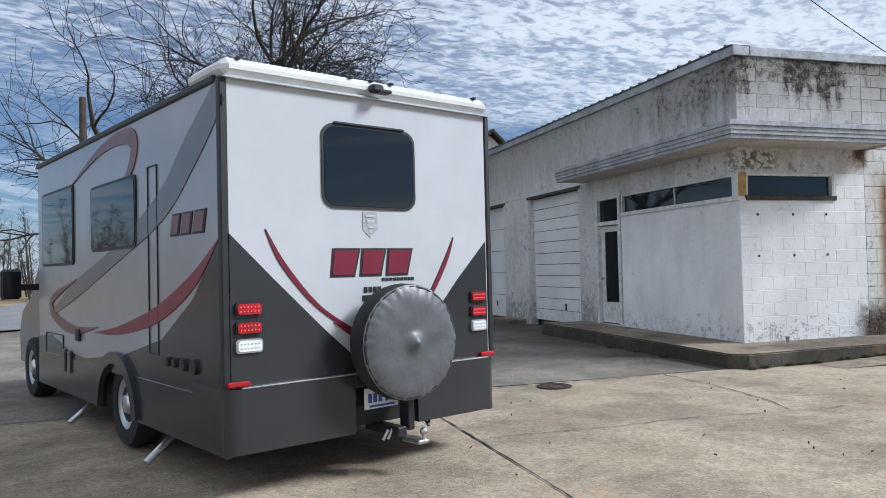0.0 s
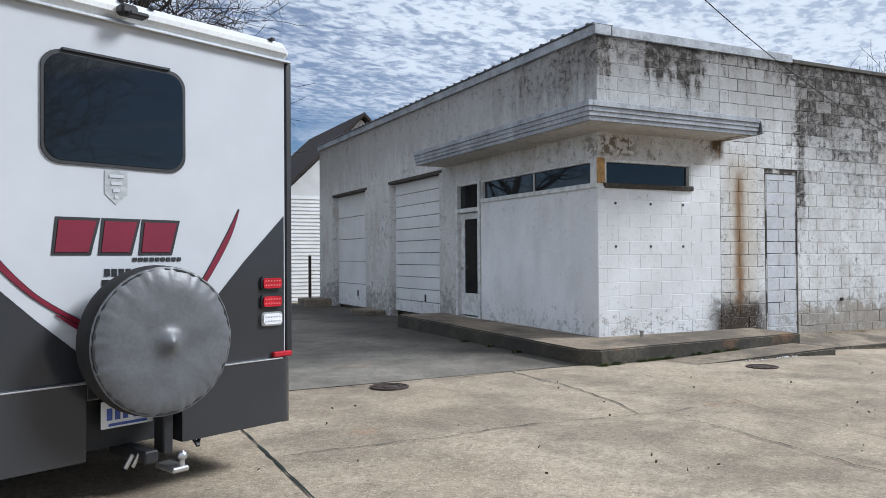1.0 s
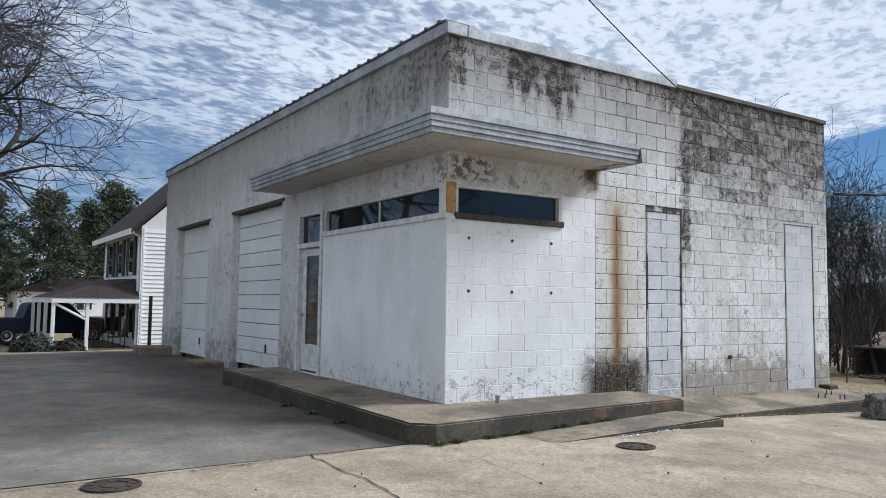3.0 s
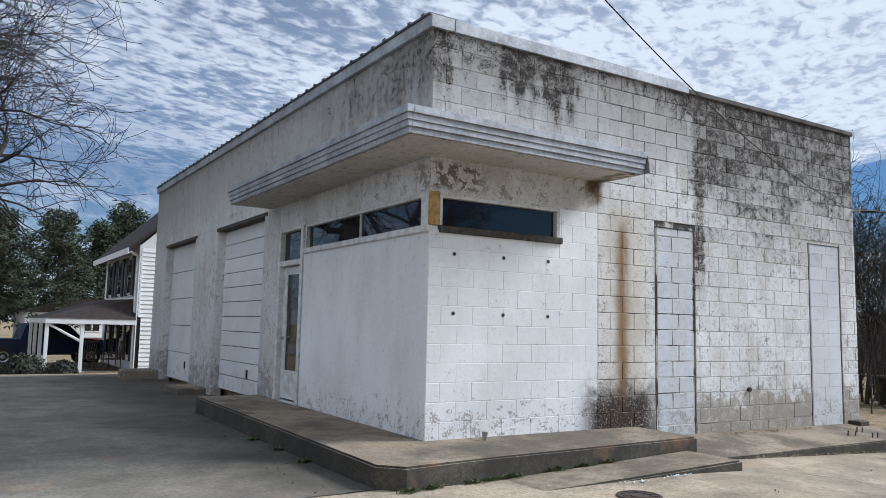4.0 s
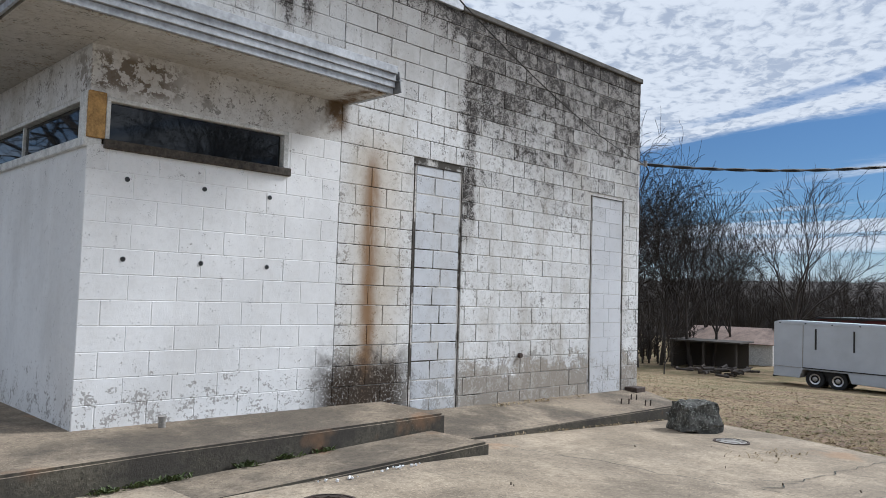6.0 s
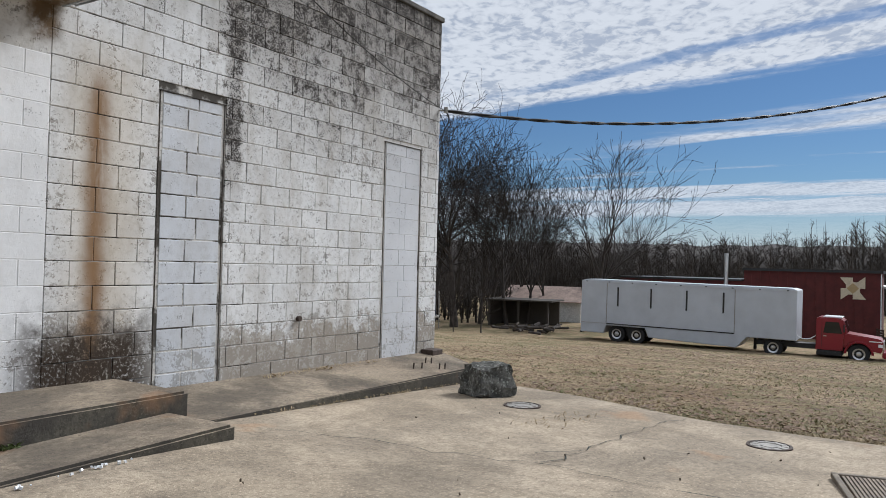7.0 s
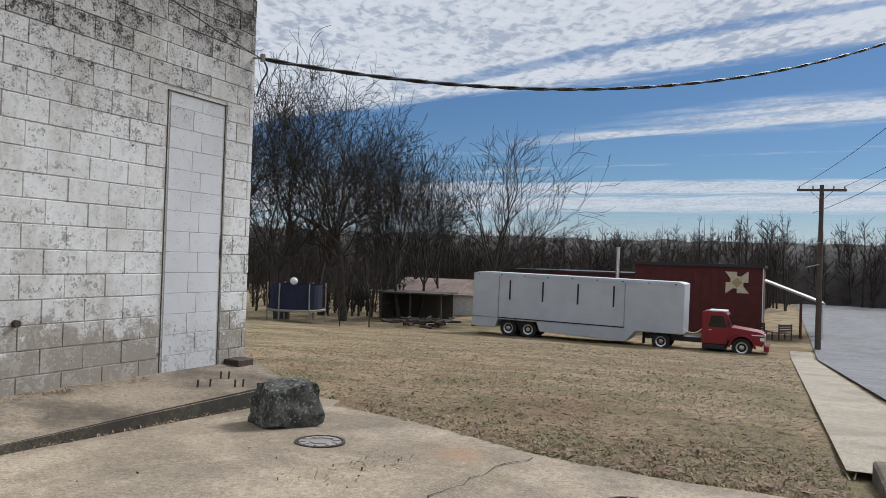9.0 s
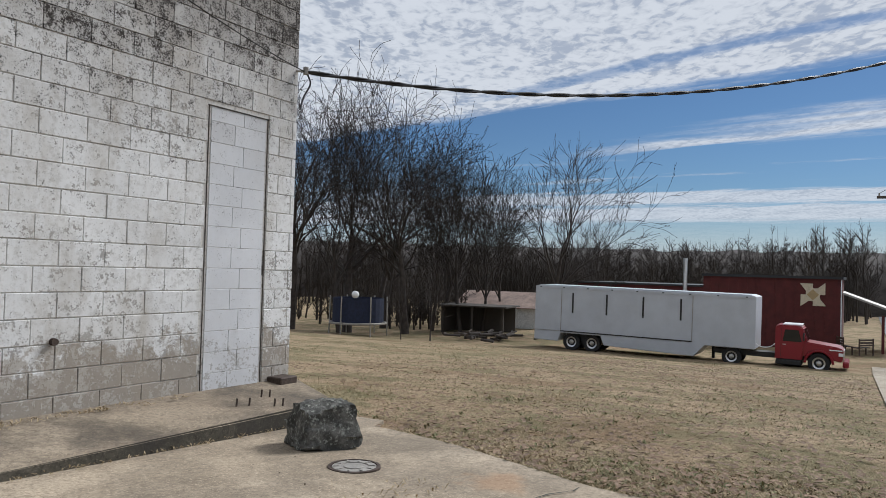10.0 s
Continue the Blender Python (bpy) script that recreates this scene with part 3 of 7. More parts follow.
# flashing along the roof edge
bm = bmesh.new()
box(bm, (-0.05, 0.075, TOP), (0.25, Y1 + 0.04, TOP + 0.145), 0.006)
box(bm, (0.26, -0.03, TOP), (4.05, 0.2, TOP + 0.14), 0.006, FRONT)
part("flashing", bm, FLASHING, garage, "dull galvanised roof flashing")
boxpart("roof_drip_edge", (-0.07, 0.10, TOP + 0.145), (0.3, Y1 + 0.06, TOP + 0.165), PALETIN, garage)
bm = bmesh.new()
box(bm, (-0.085, 0.0, 0.0), (0.1, 0.06, 0.035), 0.005)
rib_mesh = finish(bpy.data.meshes.new("roof_rib"), bm)
rib_mesh.materials.append(PALETIN)
for k in range(44):
    ob = new("roof_rib", rib_mesh)
    ob.parent = garage
    ob.location = (0, 0.2 + 0.30 * k, TOP + 0.15)
boxpart("parapet_cap", (4.06, -0.03, TOP), (X1 + 0.02, 0.25, TOP + 0.07), COPING, garage, 0.01, "black-stained parapet coping", m=FRONT)

# canopy round the office corner
canopy = new("canopy")
canopy.parent = garage
canopy["label"] = "stepped sheet-metal canopy fascia with flaking soffit"
CX, CY = -0.69, -0.60
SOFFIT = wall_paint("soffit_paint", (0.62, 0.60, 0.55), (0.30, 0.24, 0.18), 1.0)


def canopy_piece(name, lo, hi, material, bevel=0.004):
    return boxpart(name, lo, hi, material, canopy, bevel)


CTOP, CBOT = 3.49, 3.255
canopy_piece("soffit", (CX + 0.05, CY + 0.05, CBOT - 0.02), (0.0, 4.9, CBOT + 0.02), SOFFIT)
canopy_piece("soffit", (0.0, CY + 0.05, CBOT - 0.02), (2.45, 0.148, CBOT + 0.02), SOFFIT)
canopy_piece("roof_sheet", (CX + 0.03, CY + 0.03, CTOP - 0.06), (0.0, 4.93, CTOP - 0.01), FLASHING)
canopy_piece("roof_sheet", (0.0, CY + 0.03, CTOP - 0.06), (2.47, 0.12, CTOP - 0.01), FLASHING)
for k, (z0, z1, out) in enumerate(((3.425, 3.50, 0.05), (3.36, 3.425, 0.028), (3.30, 3.36, 0.014), (3.24, 3.30, -0.008))):
    canopy_piece("fascia_step", (CX - out, CY - out, z0), (CX + 0.03, 4.95, z1), FLASHING)
    canopy_piece("fascia_step", (CX + 0.03, CY - out, z0), (2.5, CY + 0.03, z1), FLASHING)
    canopy_piece("fascia_end", (2.47, CY + 0.03, z0), (2.5 + out * 0.4, 0.07, z1), FLASHING)
    canopy_piece("fascia_end", (CX + 0.03, 4.92, z0), (0.0, 4.95 + out * 0.4, z1), FLASHING)

# the loose end of the fascia hangs askew
bm = bmesh.new()
box(bm, (-0.012, 0.0, -0.20), (0.0, 0.66, 0.0), 0.002, pose(2.535, -0.64, 3.46, 0, -9, 0))
box(bm, (-0.012, 0.0, -0.03), (0.03, 0.66, -0.018), 0.002, pose(2.535, -0.64, 3.40, 0, -9, 0))
part("loose_fascia", bm, FLASHING, canopy, "bent loose end of the fascia sheet")

def infill(x0, x1, z1, material, label, gap=0.006):
    """A bricked-up doorway: stacked blocks set a little back, with dark joints at its sides."""
    ob = new("blocked_doorway")
    ob.parent = garage
    ob.matrix_basis = FRONT
    ob["label"] = label
    rng = random.Random(int(x0 * 10))
    for a in (x0 - 0.012, x1 + 0.002):
        boxpart('side_joint', (a, 0.003, 0.02), (a + 0.009, 0.016, z1), DARKWOOD, ob)
    boxpart('head_joint', (x0 - 0.02, -0.004, z1), (x1 + 0.02, 0.01, z1 + 0.008), DARKWOOD, ob)
    z, k = 0.02, 0
    while z < z1 - 0.05:
        zz = min(z + 0.203, z1)
        mid = (x0 + x1) / 2 + (0.06 if k % 2 else -0.06)
        for a, b in ((x0 + 0.02, mid), (mid, x1 - 0.02)):
            bm = bmesh.new()
            box(bm, (a + gap, 0.003 + rng.uniform(0, 0.8 * gap), z + gap), (b - gap, 0.03, zz - gap), min(0.004, gap))
            part("block", bm, material, ob)
        z, k = zz, k + 1


INFILL = wall_paint("infill_block_paint", (0.66, 0.68, 0.71), (0.36, 0.36, 0.36), 0.5)
INFILL_SMOOTH = wall_paint("infill_smooth_paint", (0.70, 0.71, 0.73), (0.40, 0.39, 0.37), 0.15)

def strip_window(name, p0, p1, z0, z1, normal, mullions, sillmat, label):
    """A low horizontal window in a wall: frame, panes and sill. p0, p1: its ends on the wall's face."""
    w = new(name)
    w.parent = garage
    w["label"] = label
    p0, p1 = Vector((*p0, 0)), Vector((*p1, 0))
    along, inn = (p1 - p0).normalized(), -Vector((*normal, 0))
    length = (p1 - p0).length
    m = Matrix(((along.x, inn.x, 0, p0.x), (along.y, inn.y, 0, p0.y), (0, 0, 1, 0), (0, 0, 0, 1)))
    boxpart("head", (0, 0.0, z1 - 0.035), (length, 0.10, z1), TRIM, w, 0.004, m=m)
    boxpart("jamb", (length - 0.05, 0.0, z0 + 0.07), (length, 0.10, z1 - 0.035), TRIM, w, 0.004, m=m)
    boxpart("jamb", (0, 0.0, z0 + 0.07), (0.035, 0.10, z1 - 0.035), TRIM, w, 0.004, m=m)
    boxpart("sill", (-0.01, -0.035, z0), (length + 0.02, 0.11, z0 + 0.075), sillmat, w, 0.008, m=m)
    cuts = [0.035] + [length * q for q in mullions] + [length - 0.05]
    for a, b in zip(cuts, cuts[1:]):
        boxpart("pane", (a + 0.012, 0.055, z0 + 0.085), (b - 0.012, 0.062, z1 - 0.045), DARKGLASS, w, m=m)
    for q in mullions:
        boxpart("mullion", (length * q - 0.012, 0.03, z0 + 0.075), (length * q + 0.012, 0.08, z1 - 0.035), TRIM, w, 0.003, m=m)


strip_window("window_front", (0.13, 0.109), (1.80, 0.0715), 2.42, 2.84, (-0.0225, -0.99975), (), DARKWOOD, "low dark strip window with rotten black sill")
strip_window("window_side", (0.0, 3.52), (0.0, 0.13), 2.42, 2.84, (-1, 0), (0.50,), TRIM, "low strip window with flaking white sill")
boxpart("corner_head", (0.002, 0.116, 2.86), (0.2, 0.3, 3.22), STUCCO, garage)
boxpart("corner_post", (-0.012, 0.095, 2.495), (0.125, 0.25, 2.86), RAWWOOD, garage, 0.006, "bare ochre timber corner post")
boxpart("corner_trim", (-0.022, 0.112, 2.495), (-0.0125, 0.255, 2.86), TRIM, garage, 0.002)

# office door
door = tagged(new("office_door"), "narrow white wooden door with a tall dark pane", "door")
door.parent = garage
for name_, lo, hi in (("jamb", (-0.02, 3.57, 0.27), (0.14, 3.65, 2.86)), ("jamb", (-0.02, 4.45, 0.27), (0.14, 4.53, 2.86)),
                      ("head", (-0.02, 3.65, 2.80), (0.14, 4.45, 2.86)), ("transom_bar", (-0.02, 3.65, 2.28), (0.14, 4.45, 2.36)),
                      ("stile", (0.06, 3.652, 0.30), (0.10, 3.80, 2.27)), ("stile", (0.06, 4.30, 0.30), (0.10, 4.448, 2.27)),
                      ("rail", (0.06, 3.80, 0.30), (0.10, 4.30, 0.72)), ("rail", (0.06, 3.80, 2.15), (0.10, 4.30, 2.27)),
                      ("threshold", (-0.04, 3.57, 0.22), (0.2, 4.53, 0.27))):
    boxpart(name_, lo, hi, TRIM, door, 0.005)
boxpart("pane", (0.075, 3.80, 0.72), (0.082, 4.30, 2.15), DARKGLASS, door)
boxpart("transom_pane", (0.06, 3.652, 2.362), (0.066, 4.448, 2.798), DARKGLASS, door)
bm = bmesh.new()
tube(bm, (0.06, 4.37, 1.2), (0.0, 4.37, 1.2), 0.03, 0.028, 12)
part("knob", bm, STEEL, door, smooth=True)

# steps and slabs along the walls
def slab(name, outline, z0, z1f, label, drop=0.0):
    """A raised slab: outline in x, y, its top at z1f(x, y)."""
    bm = bmesh.new()
    a = [bm.verts.new((x, y, z0)) for x, y in outline]
    b = [bm.verts.new((x, y, z1f(x, y))) for x, y in outline]
    bm.faces.new(a), bm.faces.new(b)
    n = len(a)
    for i in range(n):
        bm.faces.new((a[i], a[(i + 1) % n], b[(i + 1) % n], b[i]))
    top = [e for e in bm.edges if all(v in b for v in e.verts)]
    bmesh.ops.bevel(bm, geom=top, offset=0.02, segments=2, affect="EDGES")
    ob = tagged(part(name, bm, SLAB, None, smooth=True), label, "slab", kind="structure")
    # upright faces darker than the top: moss, plus their shade put into the colour
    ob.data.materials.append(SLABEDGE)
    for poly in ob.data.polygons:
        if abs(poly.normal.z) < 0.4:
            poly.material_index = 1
    return ob


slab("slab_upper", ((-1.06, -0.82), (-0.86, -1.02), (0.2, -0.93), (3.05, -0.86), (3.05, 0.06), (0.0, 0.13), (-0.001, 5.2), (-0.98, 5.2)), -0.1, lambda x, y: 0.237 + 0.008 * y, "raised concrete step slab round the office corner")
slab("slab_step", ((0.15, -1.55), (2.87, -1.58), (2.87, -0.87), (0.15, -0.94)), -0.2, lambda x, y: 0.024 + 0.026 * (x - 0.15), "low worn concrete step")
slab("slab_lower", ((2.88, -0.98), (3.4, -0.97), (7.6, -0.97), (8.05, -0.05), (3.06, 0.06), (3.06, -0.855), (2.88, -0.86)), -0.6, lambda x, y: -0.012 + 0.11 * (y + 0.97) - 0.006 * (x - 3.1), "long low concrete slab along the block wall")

block_field("block_facing", "weathered white concrete blocks with black mould towards the top",
            lambda z: ((2.40, 3.39), (4.15, 6.70), (7.52, X1)) if z < 2.74 else ((2.40, X1),), 0.01, TOP, 0.0, OLD_PAINT, 0.004, 0.003, 11)
block_field("office_facing", "thickly painted white concrete blocks", lambda z: ((0.0, 2.40),) if z < 2.40 else ((1.82, 2.40),), 0.015, 2.84, 0.001, WHITE_PAINT, 0.0013, 0.0004, 12)
block_field("parapet_facing", "weathered parapet blocks above the canopy", lambda z: ((0.0, 2.40),), 3.46, TOP, 0.001, OLD_PAINT, 0.003, 0.001, 13)
infill(3.41, 4.13, 2.77, INFILL, "bricked-up doorway of bluish white blocks")
infill(6.72, 7.50, 2.80, INFILL_SMOOTH, "blocked doorway smoothly painted bluish white", 0.002)

# ---- motorhome ----
def metallic(name, c, rough=0.3, metal=0.2):
    p = Paint(name, rough, metal, 0.5)
    p.color(p.mix(p.step(p.noise(2.0, 4), 0.3, 0.7), tuple(v * 0.93 for v in c), c))
    return p.mat


RVWHITE = metallic("rv_white_gelcoat", (0.54, 0.55, 0.565), 0.28, 0.0)
RVSILVER = metallic("rv_silver_gelcoat", (0.35, 0.35, 0.37), 0.2)
RVGREY = metallic("rv_grey_paint", (0.043, 0.044, 0.048), 0.18)
RVMID = metallic("rv_mid_grey", (0.15, 0.15, 0.155), 0.25)
RVRED = simple("rv_dark_red", (0.17, 0.012, 0.03), 0.35, vary=0.1, bump=0)
RVTAN = simple("rv_brown_red", (0.15, 0.06, 0.06), 0.35, vary=0.1, bump=0)
COVER = simple("vinyl_cover", (0.105, 0.108, 0.113), 0.42, vary=0.15, scale=5.0, bump=0.3, grain=40)
LAMPRED = simple("red_lens", (0.42, 0.012, 0.022), 0.2, vary=0.35, grain=80)
CAPWHITE = simple("grimy_white_cap", (0.62, 0.62, 0.60), 0.5, vary=0.15, scale=2.0)
RVM = pose(-6.66, -4.07, 0.04, 0, 0, 22.5)
rv = base("motorhome", RVM, "white and charcoal motorhome with dark red swooshes and covered spare wheel", "motorhome")
HW, LEN, RT = 1.15, 4.95, 2.70
# plane of the left-hand side: first coordinate runs forward, second up
SIDE = Matrix(((0, 1, 0, -HW), (1, 0, 0, 0), (0, 0, 1, 0), (0, 0, 0, 1)))


def sheet(name, outline, material, parent, m, out=0.004, label=""):
    """A thin flat field, its face out by that much from the plane of m."""
    bm = bmesh.new()
    prism(bm, outline, 0.02, m @ Matrix.Translation((0, -out, 0)))
    return part(name, bm, material, parent, label)


def curve_points(pts, n=8):
    """A smooth line through the points."""
    out = []
    q = [pts[0], *pts, pts[-1]]
    for i in range(1, len(q) - 2):
        for k in range(n):
            s = k / n
            out.append(tuple(0.5 * (2 * q[i][j] + (q[i + 1][j] - q[i - 1][j]) * s + (2 * q[i - 1][j] - 5 * q[i][j] + 4 * q[i + 1][j] - q[i + 2][j]) * s * s
                             + (3 * q[i][j] - q[i - 1][j] - 3 * q[i + 1][j] + q[i + 2][j]) * s ** 3) for j in range(len(q[i]))))
    return out + [tuple(pts[-1])]


def ribbon(name, pts, material, parent, m, out=0.007, label=""):
    """A swoosh: points (a, b, width) on the plane of m."""
    line = curve_points(pts)
    left, right = [], []
    for i, (a, b, w) in enumerate(line):
        p, q = line[max(i - 1, 0)], line[min(i + 1, len(line) - 1)]
        t = Vector((q[0] - p[0], q[1] - p[1])).normalized()
        left.append((a - t.y * w / 2, b + t.x * w / 2))
        right.append((a + t.y * w / 2, b - t.x * w / 2))
    bm = bmesh.new()
    va, vb = [], []
    for (x0, z0), (x1, z1) in zip(left, right):
        va.append((bm.verts.new((x0, -out, z0)), bm.verts.new((x1, -out, z1))))
        vb.append((bm.verts.new((x0, 0.002, z0)), bm.verts.new((x1, 0.002, z1))))
    for i in range(len(va) - 1):
        bm.faces.new((va[i][0], va[i][1], va[i + 1][1], va[i + 1][0]))
        bm.faces.new((va[i][0], va[i + 1][0], vb[i + 1][0], vb[i][0]))
        bm.faces.new((va[i][1], vb[i][1], vb[i + 1][1], va[i + 1][1]))
    bmesh.ops.transform(bm, matrix=m, verts=bm.verts)
    return part(name, bm, material, parent, label)


def rounded(x0, x1, z0, z1, r, n=6):
    pts = []
    for cx, cz, a0 in ((x1 - r, z1 - r, 0), (x0 + r, z1 - r, 90), (x0 + r, z0 + r, 180), (x1 - r, z0 + r, 270)):
        for k in range(n + 1):
            a = radians(a0 + 90 * k / n)
            pts.append((cx + r * math.cos(a), cz + r * math.sin(a)))
    return pts


def disc(name, c, r, depth, material, parent, m, n=20):
    bm = bmesh.new()
    a, b = m @ Vector((c[0], 0.0, c[1])), m @ Vector((c[0], -depth, c[1]))
    tube(bm, a, b, r, r * 0.92, n)
    return part(name, bm, material, parent, smooth=True)


REAR = Matrix()
SHELLM = RVSILVER
body = boxpart("body", (-HW, 0.01, 0.62), (HW, LEN, RT), SHELLM, rv, 0.012, "silver-white shell")
sheet("rear_wall", [(-HW + 0.03, 0.70), (HW - 0.03, 0.70), (HW - 0.03, RT), (-HW + 0.03, RT)], RVWHITE, rv, REAR, 0.006)
sheet("corner_field", [(-1.12, 1.70), (-1.12, 0.71), (-0.02, 0.71), (-0.14, 0.79), (-0.45, 1.06), (-0.8, 1.39)], RVGREY, rv, REAR, 0.010, "charcoal lower corner")
sheet("corner_field", [(1.11, 1.66), (0.8, 1.36), (0.52, 1.06), (0.28, 0.79), (0.2, 0.71), (1.11, 0.71)], RVGREY, rv, REAR, 0.010, "charcoal lower corner")
for s in (-1, 1):
    boxpart("corner_trim", (s * 1.15 - 0.025, -0.016, 0.72), (s * 1.15 + 0.025, 0.04, RT), BLACK, rv, 0.008)
    boxpart("marker_light", (s * 1.08 - 0.075, -0.045, 0.725), (s * 1.08 + 0.075, 0.03, 0.76), LAMPRED, rv, 0.008, "red marker light")

# bumper with its plate recess and light upper edge
bumper = new("bumper")
bumper.parent = rv
bumper["label"] = "charcoal wraparound bumper"
for s_ in (-1, 1):
    x0 = -0.22 if s_ < 0 else 0.34
    plan = [(x0, -0.05)] + [(s_ * (1.06 + 0.11 * math.sin(radians(q))), 0.06 - 0.11 * math.cos(radians(q))) for q in range(0, 91, 15)] + [(s_ * 1.17, 0.5), (x0, 0.5)]
    bm = bmesh.new()
    lowc = [bm.verts.new((x, y, 0.30)) for x, y in plan]
    upc = [bm.verts.new((x, y, 0.713)) for x, y in plan]
    bm.faces.new(lowc), bm.faces.new(upc)
    for i in range(len(plan)):
        j = (i + 1) % len(plan)
        bm.faces.new((lowc[i], lowc[j], upc[j], upc[i]))
    part("shell", bm, RVGREY, bumper, smooth=True)
bm = bmesh.new()
box(bm, (-0.22, -0.05, 0.62), (0.34, 0.1, 0.715), 0.01)
part("bridge", bm, RVGREY, bumper)
boxpart("edge_strip", (-1.07, -0.056, 0.713), (1.07, 0.0, 0.722), STEEL, bumper, 0.003)
boxpart("plate_recess", (-0.2, 0.05, 0.33), (0.32, 0.08, 0.62), BLACK, bumper)
plate = boxpart("number_plate", (-0.13, -0.03, 0.45), (0.17, -0.02, 0.60), WHITE, rv, 0.004, "white number plate with blue marks")
PLATEBLUE = simple("plate_blue", (0.05, 0.09, 0.35), 0.4, bump=0)
for x in (-0.10, -0.055, -0.01, 0.05, 0.095):
    boxpart("bar", (x, -0.034, 0.495), (x + 0.03, -0.031, 0.56), PLATEBLUE, plate)
boxpart("bar", (-0.09, -0.034, 0.462), (0.13, -0.031, 0.477), PLATEBLUE, plate)

# hitch
bm = bmesh.new()
box(bm, (0.02, -0.22, 0.26), (0.10, 0.2, 0.33), 0.008)
box(bm, (0.16, -0.16, 0.28), (0.22, -0.05, 0.55), 0.008)
part("hitch_receiver", bm, BLACK, rv)
bm = bmesh.new()
box(bm, (0.14, -0.30, 0.20), (0.24, -0.10, 0.23), 0.008)
tube(bm, (0.21, -0.27, 0.23), (0.21, -0.27, 0.27), 0.015)
bmesh.ops.create_icosphere(bm, subdivisions=2, radius=0.03, matrix=Matrix.Translation((0.21, -0.27, 0.285)))
for x in (-0.04, 0.0):
    tube(bm, (x, -0.12, 0.24), (x + 0.03, -0.14, 0.31), 0.012)
part("hitch_ball", bm, STEEL, rv, "bright steel tow ball and hooks", True)
bm = bmesh.new()
tube(bm, (0.42, 0.05, 0.36), (0.46, -0.02, 0.25), 0.012, n=6), tube(bm, (0.52, 0.05, 0.36), (0.46, -0.02, 0.25), 0.012, n=6)
part("tow_loop", bm, BLACK, rv)

# spare wheel in its vinyl cover
wheel_m = Matrix.Translation((0.10, -0.10, 0.93)) @ pose(0, 0, 0, 90, 0, -1)
spare = new("spare_wheel")
spare.parent = rv
bm = bmesh.new()
lathe(bm, [(0.36, 0.0), (0.405, 0.03), (0.415, 0.09), (0.41, 0.17), (0.395, 0.205)], 48, wheel_m)
part("tyre_band", bm, RUBBER, spare, "black vinyl band", True)
bm = bmesh.new()
prof = []
for i in range(23):
    r = 0.405 - 0.405 * (i / 22) ** 1.3 + 0.001
    bulge = 0.195 + 0.045 * (1 - (r / 0.406) ** 6) + 0.055 * math.exp(-(r / 0.055) ** 2)
    prof.append((r, bulge))
vs = lathe(bm, prof, 144, None)
for v in vs:                                   # gathered pleats near the rim
    r, a = math.hypot(v.co.x, v.co.y), math.atan2(v.co.y, v.co.x)
    k_ = smooth(0.30, 0.37, r)
    v.co.z += 0.0016 * (math.sin(a * 31) + 0.7 * math.sin(a * 47 + 1.3)) * k_ + 0.006 * noise.noise(Vector((v.co.x * 9, v.co.y * 9, 2)))
    v.co.x *= 1 + 0.0015 * math.sin(a * 31) * k_
    v.co.y *= 1 + 0.0015 * math.sin(a * 31) * k_
bmesh.ops.transform(bm, matrix=wheel_m, verts=vs)
part("wheel_cover", bm, COVER, spare, "grey vinyl spare wheel cover with a hub bump", True)
boxpart("carrier", (0.05, -0.10, 0.75), (0.21, 0.0, 1.1), BLACK, rv)

# rear window
sheet("window_frame", rounded(-0.435, 0.385, 1.885, 2.485, 0.10), BLACK, rv, REAR, 0.016, "black rubber window frame")
sheet("window_glass", rounded(-0.415, 0.365, 1.905, 2.465, 0.09), DARKGLASS, rv, REAR, 0.020, "dark tinted glass")
boxpart("rain_strip", (-0.33, -0.03, 2.485), (0.28, -0.008, 2.497), BLACK, rv)

# tail lamps
DIODE = simple("pale_red_diode", (0.75, 0.20, 0.20), 0.3, bump=0)
for x in (-1.0, 1.0):
    for k, (z, mm) in enumerate(((1.215, LAMPRED), (1.095, LAMPRED), (0.98, WHITE))):
        lamp = new("tail_lamp")
        lamp.parent = rv
        w = 0.093 if x < 0 else 0.083
        sheet("bezel", rounded(x - w, x + w, z - 0.045, z + 0.045, 0.022), BLACK if k < 2 else STEEL, lamp, REAR, 0.028)
        sheet("lens", rounded(x - w + 0.012, x + w - 0.012, z - 0.034, z + 0.034, 0.02), mm, lamp, REAR, 0.038, "red lens" if k < 2 else "white lens")
        bm = bmesh.new()
        for row in (-1, 1):
            for c_ in range(6):
                cx = x + (c_ - 2.5) * w * 0.26
                tube(bm, (cx, -0.037, z + row * 0.014), (cx, -0.041, z + row * 0.014), 0.0065, 0.005, 6)
        part("diodes", bm, DIODE if k < 2 else STEEL, lamp)

# rear emblem in plain slanted shapes, stickers as bars
emblem = new("emblem")
emblem.parent = rv
emblem["label"] = "dark red slanted emblem with black edge"
for x0, x1 in ((-0.37, -0.145), (-0.125, 0.085), (0.105, 0.33)):
    sheet("emblem_edge", [(x0 - 0.012, 1.40), (x1 - 0.03, 1.40), (x1 + 0.022, 1.605), (x0 + 0.01, 1.605)], BLACK, emblem, REAR, 0.010)
    sheet("emblem_face", [(x0 + 0.006, 1.417), (x1 - 0.045, 1.417), (x1 + 0.0, 1.588), (x0 + 0.026, 1.588)], RVRED, emblem, REAR, 0.014)
for x in [0.06 + 0.034 * i for i in range(9)]:
    boxpart("caption_bar", (x, -0.012, 1.365), (x + 0.024, -0.004, 1.387), BLACK, rv)
STICKER = simple("faded_sticker", (0.42, 0.43, 0.43), 0.5, vary=0.3)
